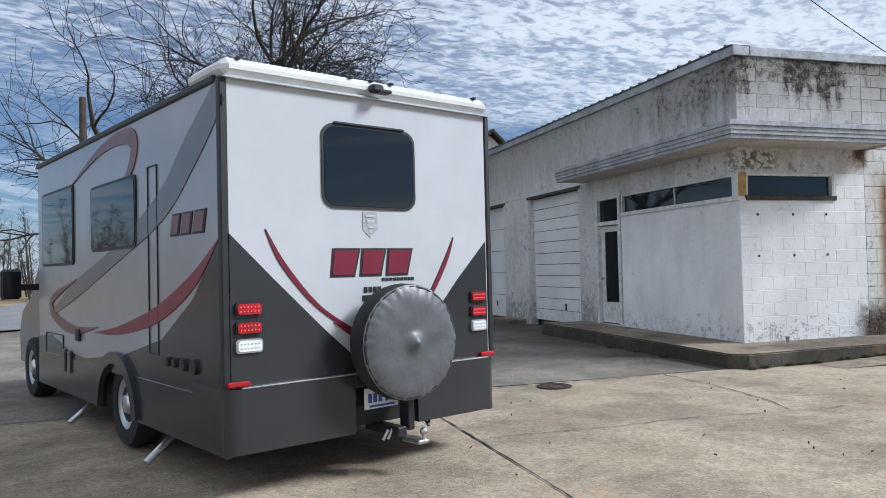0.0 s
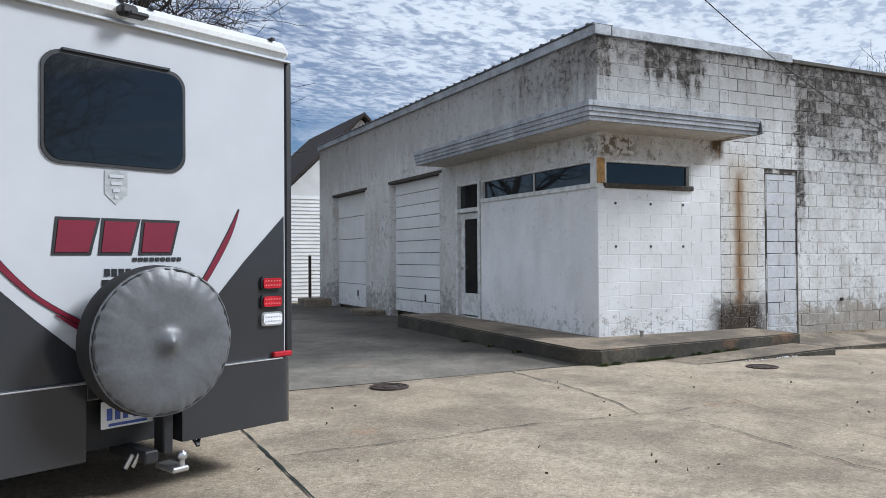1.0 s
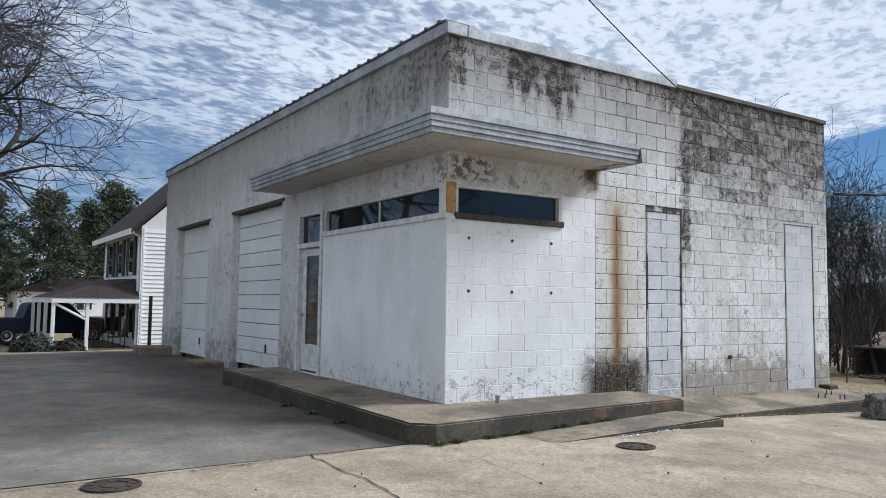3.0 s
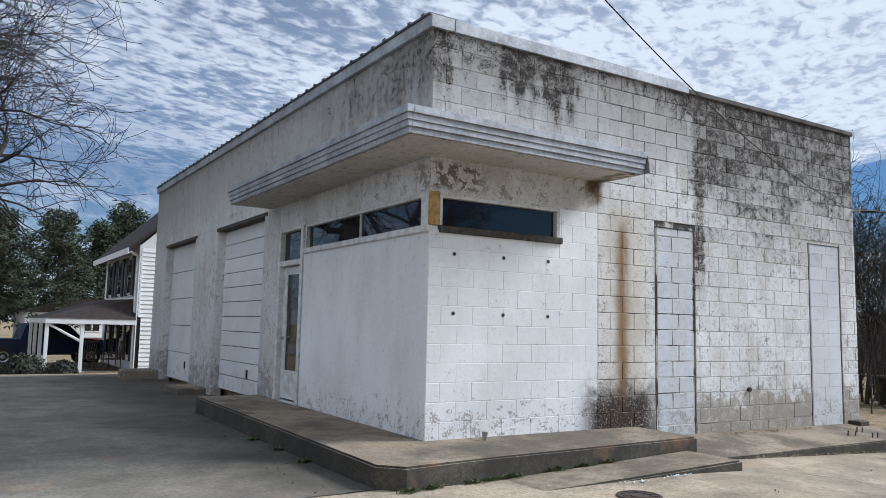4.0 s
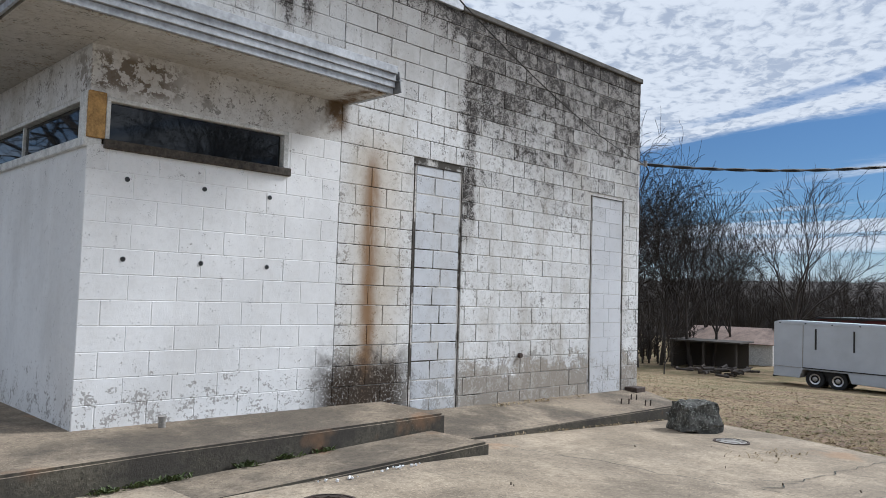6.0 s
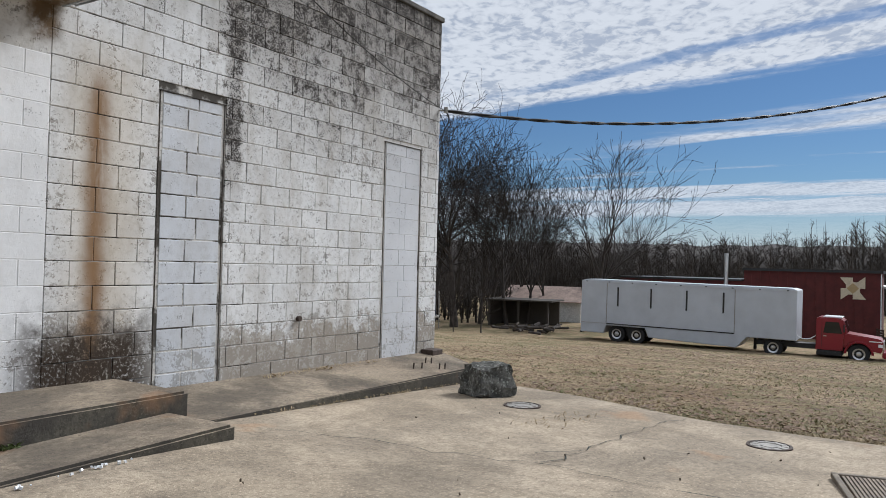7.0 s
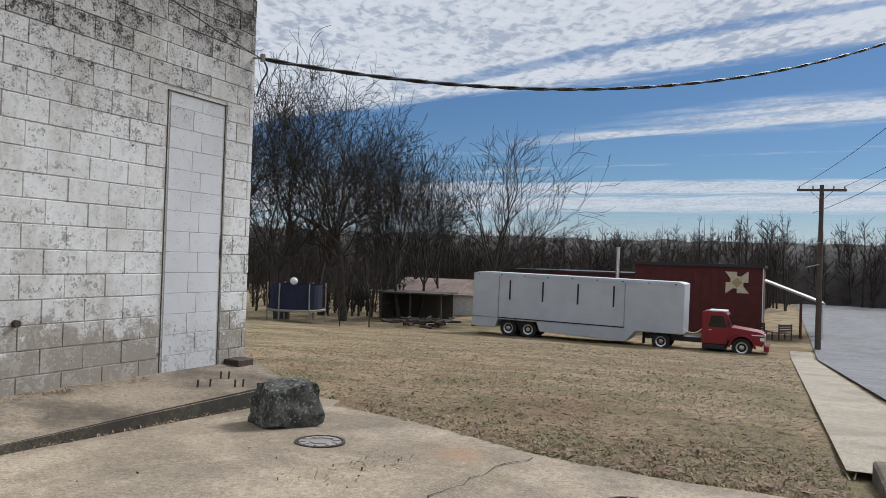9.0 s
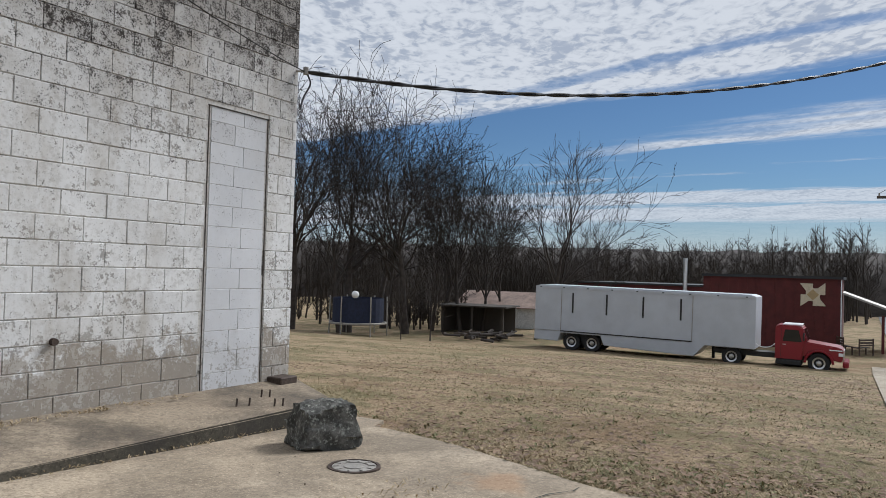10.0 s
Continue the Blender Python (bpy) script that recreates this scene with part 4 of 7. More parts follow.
badge = sheet("badge", [(-0.10, 1.87), (0.03, 1.87), (0.03, 1.74), (-0.035, 1.68), (-0.10, 1.74)], STICKER, rv, REAR, 0.010, "faded shield-shaped sticker")
for z in (1.83, 1.79, 1.75, 1.715):
    boxpart("bar", (-0.075 + (1.83 - z) * 0.25, -0.014, z), (0.005 - (1.83 - z) * 0.25, -0.011, z + 0.018), RVWHITE, badge)
for k, x in enumerate((-0.10, -0.06, -0.02, 0.02)):
    boxpart("sticker_bar", (x, -0.012, 1.285), (x + 0.028, -0.004, 1.325), BLACK, rv)
    boxpart("sticker_bar", (x - 0.015, -0.012, 1.225), (x + 0.02, -0.004, 1.265), BLACK, rv)

# swooshes
for pts in ([(-0.87, 1.73, 0.003), (-0.75, 1.50, 0.022), (-0.5, 1.22, 0.022), (-0.2, 1.02, 0.022), (-0.05, 0.95, 0.012)],
            [(0.76, 1.69, 0.003), (0.68, 1.50, 0.020), (0.5, 1.22, 0.022), (0.3, 1.02, 0.02)]):
    s_ = -1 if pts[0][0] < 0 else 1
    for off, mat_ in ((0.0, RVRED), (0.03, RVRED)):
        line_ = [(a - s_ * off * min(1, k), b - off * 0.6 * min(1, k), w * (1 if off == 0 else 0.6)) for k, (a, b, w) in enumerate(pts)]
        ribbon("swoosh_edge", [(a, b, w + 0.007) for a, b, w in line_], BLACK, rv, REAR, 0.0115 + off * 0.02)
        ribbon("swoosh", line_, mat_, rv, REAR, 0.0125 + off * 0.02)
ribbon("swoosh", [(-0.36, 1.09, 0.004), (-0.2, 0.99, 0.03), (-0.05, 0.93, 0.03)], RVRED, rv, REAR, 0.016)

# roof cap
bm = bmesh.new()
box(bm, (-1.165, -0.04, RT), (1.165, 0.55, RT + 0.13), 0.05)
part("roof_cap", bm, CAPWHITE, rv, "white moulded roof cap", True)
boxpart("roof_edge", (-1.17, 0.1, RT - 0.02), (-1.10, LEN, RT + 0.03), BLACK, rv, 0.01)
boxpart("roof_edge", (1.10, 0.1, RT - 0.02), (1.17, LEN, RT + 0.03), BLACK, rv, 0.01)
boxpart("roof", (-1.10, 0.5, RT), (1.10, LEN, RT + 0.06), CAPWHITE, rv, 0.02)
boxpart("cap_seam", (-1.15, -0.046, RT - 0.012), (1.15, -0.005, RT + 0.006), STEEL, rv, 0.003)
for x in (-1.04, -0.18, 0.0, 0.18, 1.02):
    boxpart("clearance_light", (x - 0.015, -0.03, RT + 0.12), (x + 0.015, 0.03, RT + 0.142), BLACK, rv, 0.006)
cam_box = boxpart("reversing_camera", (-0.05, -0.11, RT + 0.03), (0.05, -0.03, RT + 0.09), BLACK, rv, 0.015)
boxpart("hood", (-0.02, -0.15, RT + 0.02), (0.09, -0.07, RT + 0.045), BLACK, cam_box, 0.008)
bm = bmesh.new()
tube(bm, (0.55, 0.5, RT + 0.03), (0.55, 0.5, RT + 0.16), 0.05), tube(bm, (0.55, 0.5, RT + 0.16), (0.55, 0.5, RT + 0.19), 0.075)
part("vent_cap", bm, COVER, rv, smooth=True)

# side fields, swooshes and windows
sheet("lower_field", [(0.0, 1.68), (0.08, 1.66), (0.5, 1.28), (1.1, 0.97), (2.0, 0.79), (3.1, 0.68), (3.6, 0.70), (4.4, 0.84), (4.93, 0.80), (4.93, 0.62), (0.0, 0.62)], RVGREY, rv, SIDE, 0.005, "charcoal lower side")
for a, b in ((0.0, 1.68), (2.62, 4.93)):
    boxpart("skirt", (-HW - 0.012, a, 0.28), (-HW + 0.05, b, 0.65), RVGREY, rv, 0.01)
    boxpart("skirt", (HW - 0.05, a, 0.28), (HW + 0.012, b, 0.65), RVGREY, rv, 0.01)
ribbon("swoosh", [(0.0, 2.62, 0.20), (0.5, 2.30, 0.26), (1.1, 1.95, 0.22), (2.2, 1.62, 0.15), (3.5, 1.30, 0.16), (4.4, 1.05, 0.03)], RVMID, rv, SIDE, 0.007, "grey swoosh")
ribbon("swoosh", [(0.08, 1.66, 0.01), (0.5, 1.40, 0.10), (1.2, 1.15, 0.12), (2.1, 0.99, 0.07), (2.8, 0.94, 0.005)], RVRED, rv, SIDE, 0.009, "dark red swoosh")
ribbon("swoosh", [(3.5, 2.36, 0.01), (2.6, 2.56, 0.07), (1.95, 2.60, 0.12), (1.66, 2.52, 0.16), (1.75, 2.32, 0.10), (2.05, 2.14, 0.01)], RVTAN, rv, SIDE, 0.009, "brownish red loop")
ribbon("swoosh", [(2.7, 0.99, 0.005), (3.5, 0.93, 0.08), (4.2, 1.04, 0.10), (4.3, 1.22, 0.08), (3.4, 1.42, 0.01)], RVTAN, rv, SIDE, 0.011, "brownish loop")
for x0, x1 in ((0.74, 0.90), (0.53, 0.70), (0.30, 0.49)):
    sheet("side_emblem", [(x0, 1.72), (x1, 1.72), (x1 - 0.05, 1.88), (x0 - 0.05, 1.88)], BLACK, rv, SIDE, 0.007)
    sheet("side_emblem", [(x0 + 0.02, 1.735), (x1 - 0.02, 1.735), (x1 - 0.06, 1.865), (x0 - 0.025, 1.865)], RVTAN, rv, SIDE, 0.010)
for a, b, c, d in ((1.62, 2.85, 1.67, 2.26), (3.45, 4.72, 1.57, 2.36)):
    w = sheet("side_window", rounded(a, b, c, d, 0.06), BLACK, rv, SIDE, 0.014, "black-framed side window")
    sheet("pane", rounded(a + 0.025, b - 0.025, c + 0.025, d - 0.025, 0.05), DARKGLASS, w, SIDE, 0.018)


def outline(name, a, b, c, d, parent, w=0.007):
    bm = bmesh.new()
    for lo, hi in (((a, c), (b, c + w)), ((a, d - w), (b, d)), ((a, c + w), (a + w, d - w)), ((b - w, c + w), (b, d - w))):
        box(bm, (lo[0], -0.010, lo[1]), (hi[0], 0.0, hi[1]), 0, SIDE)
    return part(name, bm, BLACK, parent)


outline("locker_seam", 1.16, 1.36, 0.85, 2.28, rv)
outline("hatch_seam", 3.9, 4.6, 0.60, 0.86, rv)
outline("hatch_seam", 0.2, 0.42, 0.40, 0.60, rv)
for a in (3.55, 3.75):
    boxpart("latch", (-HW - 0.03, a, 0.50), (-HW, a + 0.12, 0.72), RVGREY, rv, 0.01)
boxpart("power_inlet", (-HW - 0.03, 3.25, 0.83), (-HW, 3.36, 0.95), BLACK, rv, 0.01)
for k, a in enumerate((0.95, 0.82, 0.66, 0.47)):
    disc("vent", (a, 0.82), 0.035 + 0.01 * (k > 2) + 0.012 * (k > 1), 0.03, BLACK, rv, SIDE)


def road_wheel(name, x, y, r, w, parent, side):
    wh = new(name)
    wh.parent = parent
    wm = Matrix.Translation((x, y, r)) @ pose(0, 0, 0, 0, 90 * side, 0)
    bm = bmesh.new()
    lathe(bm, [(r * 0.6, -w / 2), (r * 0.95, -w / 2), (r, -w / 2 + 0.03), (r, w / 2 - 0.03), (r * 0.95, w / 2), (r * 0.6, w / 2), (r * 0.58, w / 2 - 0.03)], 32, wm)
    part("tyre", bm, RUBBER, wh, smooth=True)
    bm = bmesh.new()
    lathe(bm, [(r * 0.56, w / 2 - 0.06), (r * 0.6, w / 2 - 0.01), (r * 0.5, w / 2 - 0.02), (r * 0.3, w / 2 - 0.05), (r * 0.2, w / 2 + 0.0), (r * 0.05, w / 2 + 0.01)], 32, wm)
    part("rim", bm, STEEL, wh, smooth=True)
    return wh


for s in (-1, 1):
    road_wheel("wheel", s * 0.98, 2.15, 0.36, 0.24, rv, s)
    road_wheel("wheel", s * 0.93, 5.85, 0.36, 0.24, rv, s)
    ribbon("arch", [(2.15 + 0.50 * math.cos(radians(q)), 0.30 + 0.46 * math.sin(radians(q)), 0.10) for q in range(0, 181, 15)], RVGREY, rv,
           SIDE if s < 0 else Matrix(((0, -1, 0, HW), (1, 0, 0, 0), (0, 0, 1, 0), (0, 0, 0, 1))), 0.045)
boxpart("chassis", (-0.9, 0.3, 0.28), (0.9, 6.6, 0.62), BLACK, rv, 0.02)
for y in (1.3, 3.4):
    bm = bmesh.new()
    tube(bm, (-0.9, y, 0.3), (-1.25, y - 0.1, 0.06), 0.03)
    part("stabiliser_leg", bm, STEEL, rv)

# cab
cab = new("cab")
cab.parent = rv
cab["label"] = "charcoal van cab with black mirrors"
bm = bmesh.new()
prism(bm, [(4.9, 0.3), (7.0, 0.3), (7.05, 0.75), (6.85, 1.05), (6.35, 1.25), (5.45, 2.05), (4.9, 2.2)], 1.9, Matrix(((0, -1, 0, 0.95), (1, 0, 0, 0), (0, 0, 1, 0), (0, 0, 0, 1))))
bmesh.ops.bevel(bm, geom=list(bm.edges), offset=0.05, segments=2, affect="EDGES")
part("cab_shell", bm, RVMID, cab, smooth=True)
for s in (-1, 1):
    mir = boxpart("mirror", (s * 1.28 - 0.11, 5.72, 1.20), (s * 1.28 + 0.11, 5.84, 1.56), BLACK, cab, 0.03)
    boxpart("mirror_arm", (min(s * 0.9, s * 1.2), 5.75, 1.30), (max(s * 0.9, s * 1.2), 5.81, 1.38), BLACK, mir, 0.01)
    boxpart("mirror_glass", (s * 1.28 - 0.09, 5.71, 1.23), (s * 1.28 + 0.09, 5.722, 1.53), DARKGLASS, mir)

# ---- small things on the lot ----
def crack(pts, width, seed, jag=0.05, name="joint"):
    """A ragged dark gap along the points (x, y), lying on the concrete."""
    rng = random.Random(seed)
    line = []
    for (x0, y0), (x1, y1) in zip(pts, pts[1:]):
        n = max(2, int(math.hypot(x1 - x0, y1 - y0) / 0.12))
        for k in range(n):
            s = k / n
            line.append((x0 + (x1 - x0) * s + rng.uniform(-jag, jag), y0 + (y1 - y0) * s + rng.uniform(-jag, jag)))
    line.append(pts[-1])
    bm = bmesh.new()
    prev = None
    for i, (x, y) in enumerate(line):
        p, q = line[max(0, i - 1)], line[min(len(line) - 1, i + 1)]
        t = Vector((q[0] - p[0], q[1] - p[1]))
        t = t.normalized() if t.length else Vector((1, 0))
        w = width * 0.65 * rng.uniform(0.3, 1.3) / 2
        z = height(x, y) + (0.0145 if y < -0.92 else 0.0165)
        pair = (bm.verts.new((x - t.y * w, y + t.x * w, z)), bm.verts.new((x + t.y * w, y - t.x * w, z)))
        if prev:
            bm.faces.new((prev[0], prev[1], pair[1], pair[0]))
        prev = pair
    ob = part(name, bm, CRACK)
    return tagged(ob, "dark dirt-filled crack in the concrete", "crack", kind="structure")


for k, (pts, w, jag) in enumerate((
        ([(-13, -1.0), (-4.8, -0.96), (-3.05, -0.98), (-2.1, -0.9), (-0.86, -0.84)], 0.022, 0.008),
        ([(-2.12, -0.86), (-2.16, -1.54), (-2.13, -2.17), (-2.25, -2.9), (-2.45, -3.5)], 0.022, 0.03),
        ([(-5.66, -1.0), (-5.66, -2.4), (-5.66, -3.6), (-5.72, -11.2)], 0.028, 0.006),
        ([(-5.6, -3.4), (-4.84, -3.42), (-4.29, -3.46), (-3.76, -3.38), (-2.47, -3.52)], 0.016, 0.02),
        ([(-2.47, -3.52), (-2.22, -3.62), (-1.77, -3.49), (-1.29, -3.55)], 0.014, 0.03),
        ([(-2.22, -3.62), (-2.2, -4.34), (-2.27, -4.92), (-2.4, -11.2)], 0.018, 0.03),
        ([(-0.81, -1.2), (-1.06, -2.95), (-1.36, -4.04), (-1.5, -6.5)], 0.008, 0.006),
        ([(0.51, -2.35), (0.68, -3.02), (0.78, -3.7), (0.9, -11.2)], 0.010, 0.012),
        ([(4.0, -3.4), (4.34, -3.63), (4.81, -3.65), (5.41, -3.71), (5.97, -3.71), (6.54, -3.85)], 0.016, 0.04),
        ([(3.3, -1.45), (3.55, -2.44), (3.51, -2.9), (3.71, -3.58), (4.22, -3.66)], 0.014, 0.05),
        ([(3.71, -3.58), (3.6, -4.6), (3.8, -5.6), (3.5, -6.9)], 0.012, 0.03),
        ([(-5.2, 2.2), (-4.0, 2.0), (-3.0, 2.25), (-1.2, 2.05)], 0.012, 0.03),
        ([(-6.5, 5.0), (-4.5, 4.9), (-3.0, 5.2)], 0.012, 0.03))):
    crack(pts, w, k + 1, jag, "crack")

RUSTIRON = simple("rusty_cast_iron", (0.07, 0.05, 0.04), 0.75, 0.4, 0.4, 12.0, 0.4)
PALEIRON = simple("worn_iron", (0.32, 0.30, 0.27), 0.6, 0.3, 0.3, 12.0, 0.4)


def manhole(x, y, r, m1, m2, label):
    ob = base("manhole_cover", pose(x, y, height(x, y) + 0.012, 0, 0.0, 20), label, "manhole cover", "covers in the concrete")
    bm = bmesh.new()
    lathe(bm, [(r, -0.03), (r, 0.008), (r * 0.88, 0.010), (r * 0.87, -0.002)], 32)
    part("ring", bm, m2, ob, smooth=True)
    bm = bmesh.new()
    lathe(bm, [(r * 0.84, -0.02), (r * 0.84, 0.006), (r * 0.55, 0.008), (r * 0.54, 0.002), (r * 0.40, 0.002), (r * 0.39, 0.008), (0.01, 0.008)], 32)
    for k in range(10):
        a = 2 * math.pi * k / 10
        box(bm, (-0.02, -0.008, 0.004), (0.02, 0.008, 0.012), 0, pose(r * 0.69 * math.cos(a), r * 0.69 * math.sin(a), 0, 0, 0, math.degrees(a)))
    part("lid", bm, m1, ob, smooth=True)


manhole(-3.83, -1.16, 0.21, RUSTIRON, RUSTIRON, "rusty round iron cover beside a joint")
manhole(0.80, -2.07, 0.19, RUSTIRON, RUSTIRON, "rusty round iron cover before the step")
manhole(0.11, -4.80, 0.19, PALEIRON, RUSTIRON, "pale worn iron cover in the concrete")
manhole(6.03, -2.34, 0.19, PALEIRON, RUSTIRON, "worn iron cover near the concrete lump")
manhole(5.64, -4.73, 0.175, PALEIRON, RUSTIRON, "pale ringed iron cover near the lawn")

# grate at the edge of the lot
GRATEIRON = simple("dull_rusty_grate", (0.20, 0.165, 0.125), 0.85, 0.1, 0.35, 12.0, 0.4)
grate = base("drain_grate", pose(4.44, -5.82, height(4.44, -5.8) + 0.016, 0, 0, 13), "rusty steel drain grate set in concrete", "drain grate")
bm = bmesh.new()
for lo, hi in (((-0.42, -0.5), (-0.38, 0.5)), ((0.38, -0.5), (0.42, 0.5)), ((-0.38, -0.5), (0.38, -0.46)), ((-0.38, 0.46), (0.38, 0.5))):
    box(bm, (*lo, -0.02), (*hi, 0.02), 0.004)
part("frame", bm, GRATEIRON, grate)
bm = bmesh.new()
box(bm, (-0.38, 0.0, -0.015), (0.38, 0.016, 0.012))
bar_mesh = finish(bpy.data.meshes.new("bar"), bm)
bar_mesh.materials.append(GRATEIRON)
for k in range(36):
    ob = new("bar", bar_mesh)
    ob.parent = grate
    ob.location = (0, -0.45 + 0.025 * k, 0)

# broken lump of old concrete
def stone_paint():
    p = Paint("lichened_concrete", 0.95, 0.0, 0.2)
    c = p.mix(p.step(p.noise(9, 6, 0.7), 0.4, 0.65), (0.06, 0.06, 0.055), (0.17, 0.165, 0.15))
    c = p.mix(p.m("MULTIPLY", p.step(p.noise(28, 4, 0.7), 0.54, 0.63), 0.8), c, (0.34, 0.35, 0.31))
    p.color(c).bump(p.noise(30, 6, 0.7), 1.0, 0.02)
    return p.mat


bm = bmesh.new()
bmesh.ops.create_cube(bm, size=1.0)
bmesh.ops.subdivide_edges(bm, edges=list(bm.edges), cuts=9, use_grid_fill=True)
for v in bm.verts:
    c = v.co.copy()
    c *= 1 - 0.13 * max(0, c.length - 0.55)
    taper = 1 - 0.24 * (c.z + 0.5)
    n = noise.noise_vector(c * 3.1) * 0.035 + noise.noise_vector(c * 9) * 0.02
    v.co = Vector((c.x * 0.52 * taper, c.y * 0.46 * taper, (c.z + 0.5) * 0.34 + 0.03 * (c.x if c.z > 0 else 0))) + n
rock = part("concrete_lump", bm, stone_paint(), None, smooth=True)
rock.matrix_basis = pose(6.5, -1.68, height(6.5, -1.6) + 0.01, 0, 0, -28)
tagged(rock, "dark lichen-covered lump of old concrete on the lot", "concrete block")

# kerb wall where the lot meets the street
bm = bmesh.new()
box(bm, (5.6, -6.32, -0.6), (7.62, -6.12, -0.12), 0.02)
tagged(part("kerb_wall", bm, SLAB, None), "low dark concrete kerb wall at the lot corner", "kerb", kind="structure")

# bolts, pipe stubs, bolt holes and scraps by the wall
for x in (0.32, 0.98, 1.62):
    for z in (2.2, 1.56):
        bm = bmesh.new()
        tube(bm, (x, 0.12 - 0.0225 * x, z), (x, 0.106 - 0.0225 * x, z), 0.021, n=10)
        tagged(part("bolt_hole", bm, BLACK), "small black bolt hole in white blocks", "bolt hole", "bolt holes in the panel")
bm = bmesh.new()
tube(bm, (0.62, -0.1, 0.22), (0.62, -0.1, 0.31), 0.028, n=12), tube(bm, (0.62, -0.1, 0.30), (0.62, -0.1, 0.325), 0.034, n=12)
tagged(part("pipe_stub", bm, PALEIRON, None, smooth=True), "short grey pipe stub in the slab", "pipe")
for x, y in ((6.6, -0.62), (6.72, -0.66), (7.05, -0.5), (7.12, -0.54), (6.9, -0.8), (6.98, -0.83)):
    bm = bmesh.new()
    z = -0.012 + 0.11 * (y + 0.97) - 0.006 * (x - 3.1)
    tube(bm, (x, y, z - 0.02), (x + 0.01, y, z + 0.07), 0.009, n=6)
    tagged(part("anchor_bolt", bm, RUSTIRON), "rusty anchor bolt standing in the slab", "bolt", "anchor bolts")
boxpart("downpipe_shoe", (7.6, -0.26, 0.03), (7.86, -0.06, 0.11), RUSTIRON, None, 0.01)
tagged(bpy.data.objects["downpipe_shoe"], "rusty iron shoe at the wall's foot", "iron shoe")
bm = bmesh.new()
tube(bm, (5.22, 0.0, 0.64), (5.22, -0.045, 0.64), 0.03, n=10)
tagged(part("wall_pipe", bm, RUSTIRON), "small pipe end in the block wall", "pipe")
boxpart("step_block", (-0.75, 12.3, 0.0), (0.0, 13.2, 0.24), SLAB, None, 0.02)
tagged(bpy.data.objects["step_block"], "dark concrete step at the wall's end", "step")
boxpart("step_block_low", (-0.55, 8.2, 0.0), (0.0, 9.2, 0.15), SLAB, None, 0.02)
tagged(bpy.data.objects["step_block_low"], "dark low concrete ramp between the garage doors", "step")
bm = bmesh.new()
tube(bm, (-0.3, 13.45, -0.1), (-0.3, 13.45, 1.5), 0.045, n=10)
tagged(part("bollard", bm, RUSTIRON, None, smooth=True), "thin dark iron post by the garage", "post")

# weeds along the step
def tuft(bm, x, y, z, n, size, rng, rise=(0.3, 1.4)):
    for _ in range(n):
        a, l = rng.uniform(0, 6.283), size * rng.uniform(0.4, 1.1)
        b = Vector((x + rng.gauss(0, size * 0.7), y + rng.gauss(0, size * 0.25), z))
        d = Vector((math.cos(a), math.sin(a), rng.uniform(0.3, 1.4))).normalized()
        s = d.cross(Vector((0, 0, 1))).normalized() * l * 0.14
        m = b + d * l * 0.6
        e = b + d * l + Vector((0, 0, -0.15 * l))
        bm.faces.new([bm.verts.new(q) for q in (b - s * 0.4, b + s * 0.4, m + s, e, m - s)])


WEED = simple("weed_leaf", (0.075, 0.10, 0.028), 0.7, vary=0.5, scale=8, bump=0)
STRAW = simple("dry_straw", (0.40, 0.315, 0.19), 0.9, vary=0.3, scale=4, bump=0)
rng = random.Random(8)
for pts in ([(-0.85, -1.06, 0.03), (-0.6, -1.03, 0.03)], [(-0.15, -1.0, 0.03), (0.05, -0.97, 0.03), (0.2, -0.96, 0.03), (0.35, -0.955, 0.03)], [(0.9, -0.94, 0.045), (1.25, -0.93, 0.055), (1.6, -0.92, 0.06)],
            [(-1.08, 0.6, 0.03), (-1.08, 1.4, 0.03), (-1.07, 2.2, 0.03)]):
    bm = bmesh.new()
    for x, y, z in pts:
        tuft(bm, x, y, z, 70, 0.07, rng)
    tagged(part("weed", bm, WEED), "low green weeds growing from the slab joint", "weed", "weeds along the step", "stuff")
bm = bmesh.new()
for k in range(90):
    x = rng.uniform(3.6, 7.0)
    tuft(bm, x, -1.02 + rng.gauss(0, 0.03), height(x, -1.0) + 0.018, 3, 0.04, rng, (0.05, 0.5))
for k in range(40):
    x, y = rng.gauss(5.4, 0.35), rng.gauss(-2.95, 0.15)
    tuft(bm, x, y, height(x, y) + 0.018, 2, 0.05, rng, (0.02, 0.12))
for k in range(60):
    x = rng.uniform(4.6, 6.6)
    tuft(bm, x, -0.12 + rng.gauss(0, 0.05), 0.085 - 0.006 * (x - 3.1), 3, 0.05, rng)
tagged(part("straw_litter", bm, STRAW), "dry straw lying along the slab edge", "straw", kind="stuff")

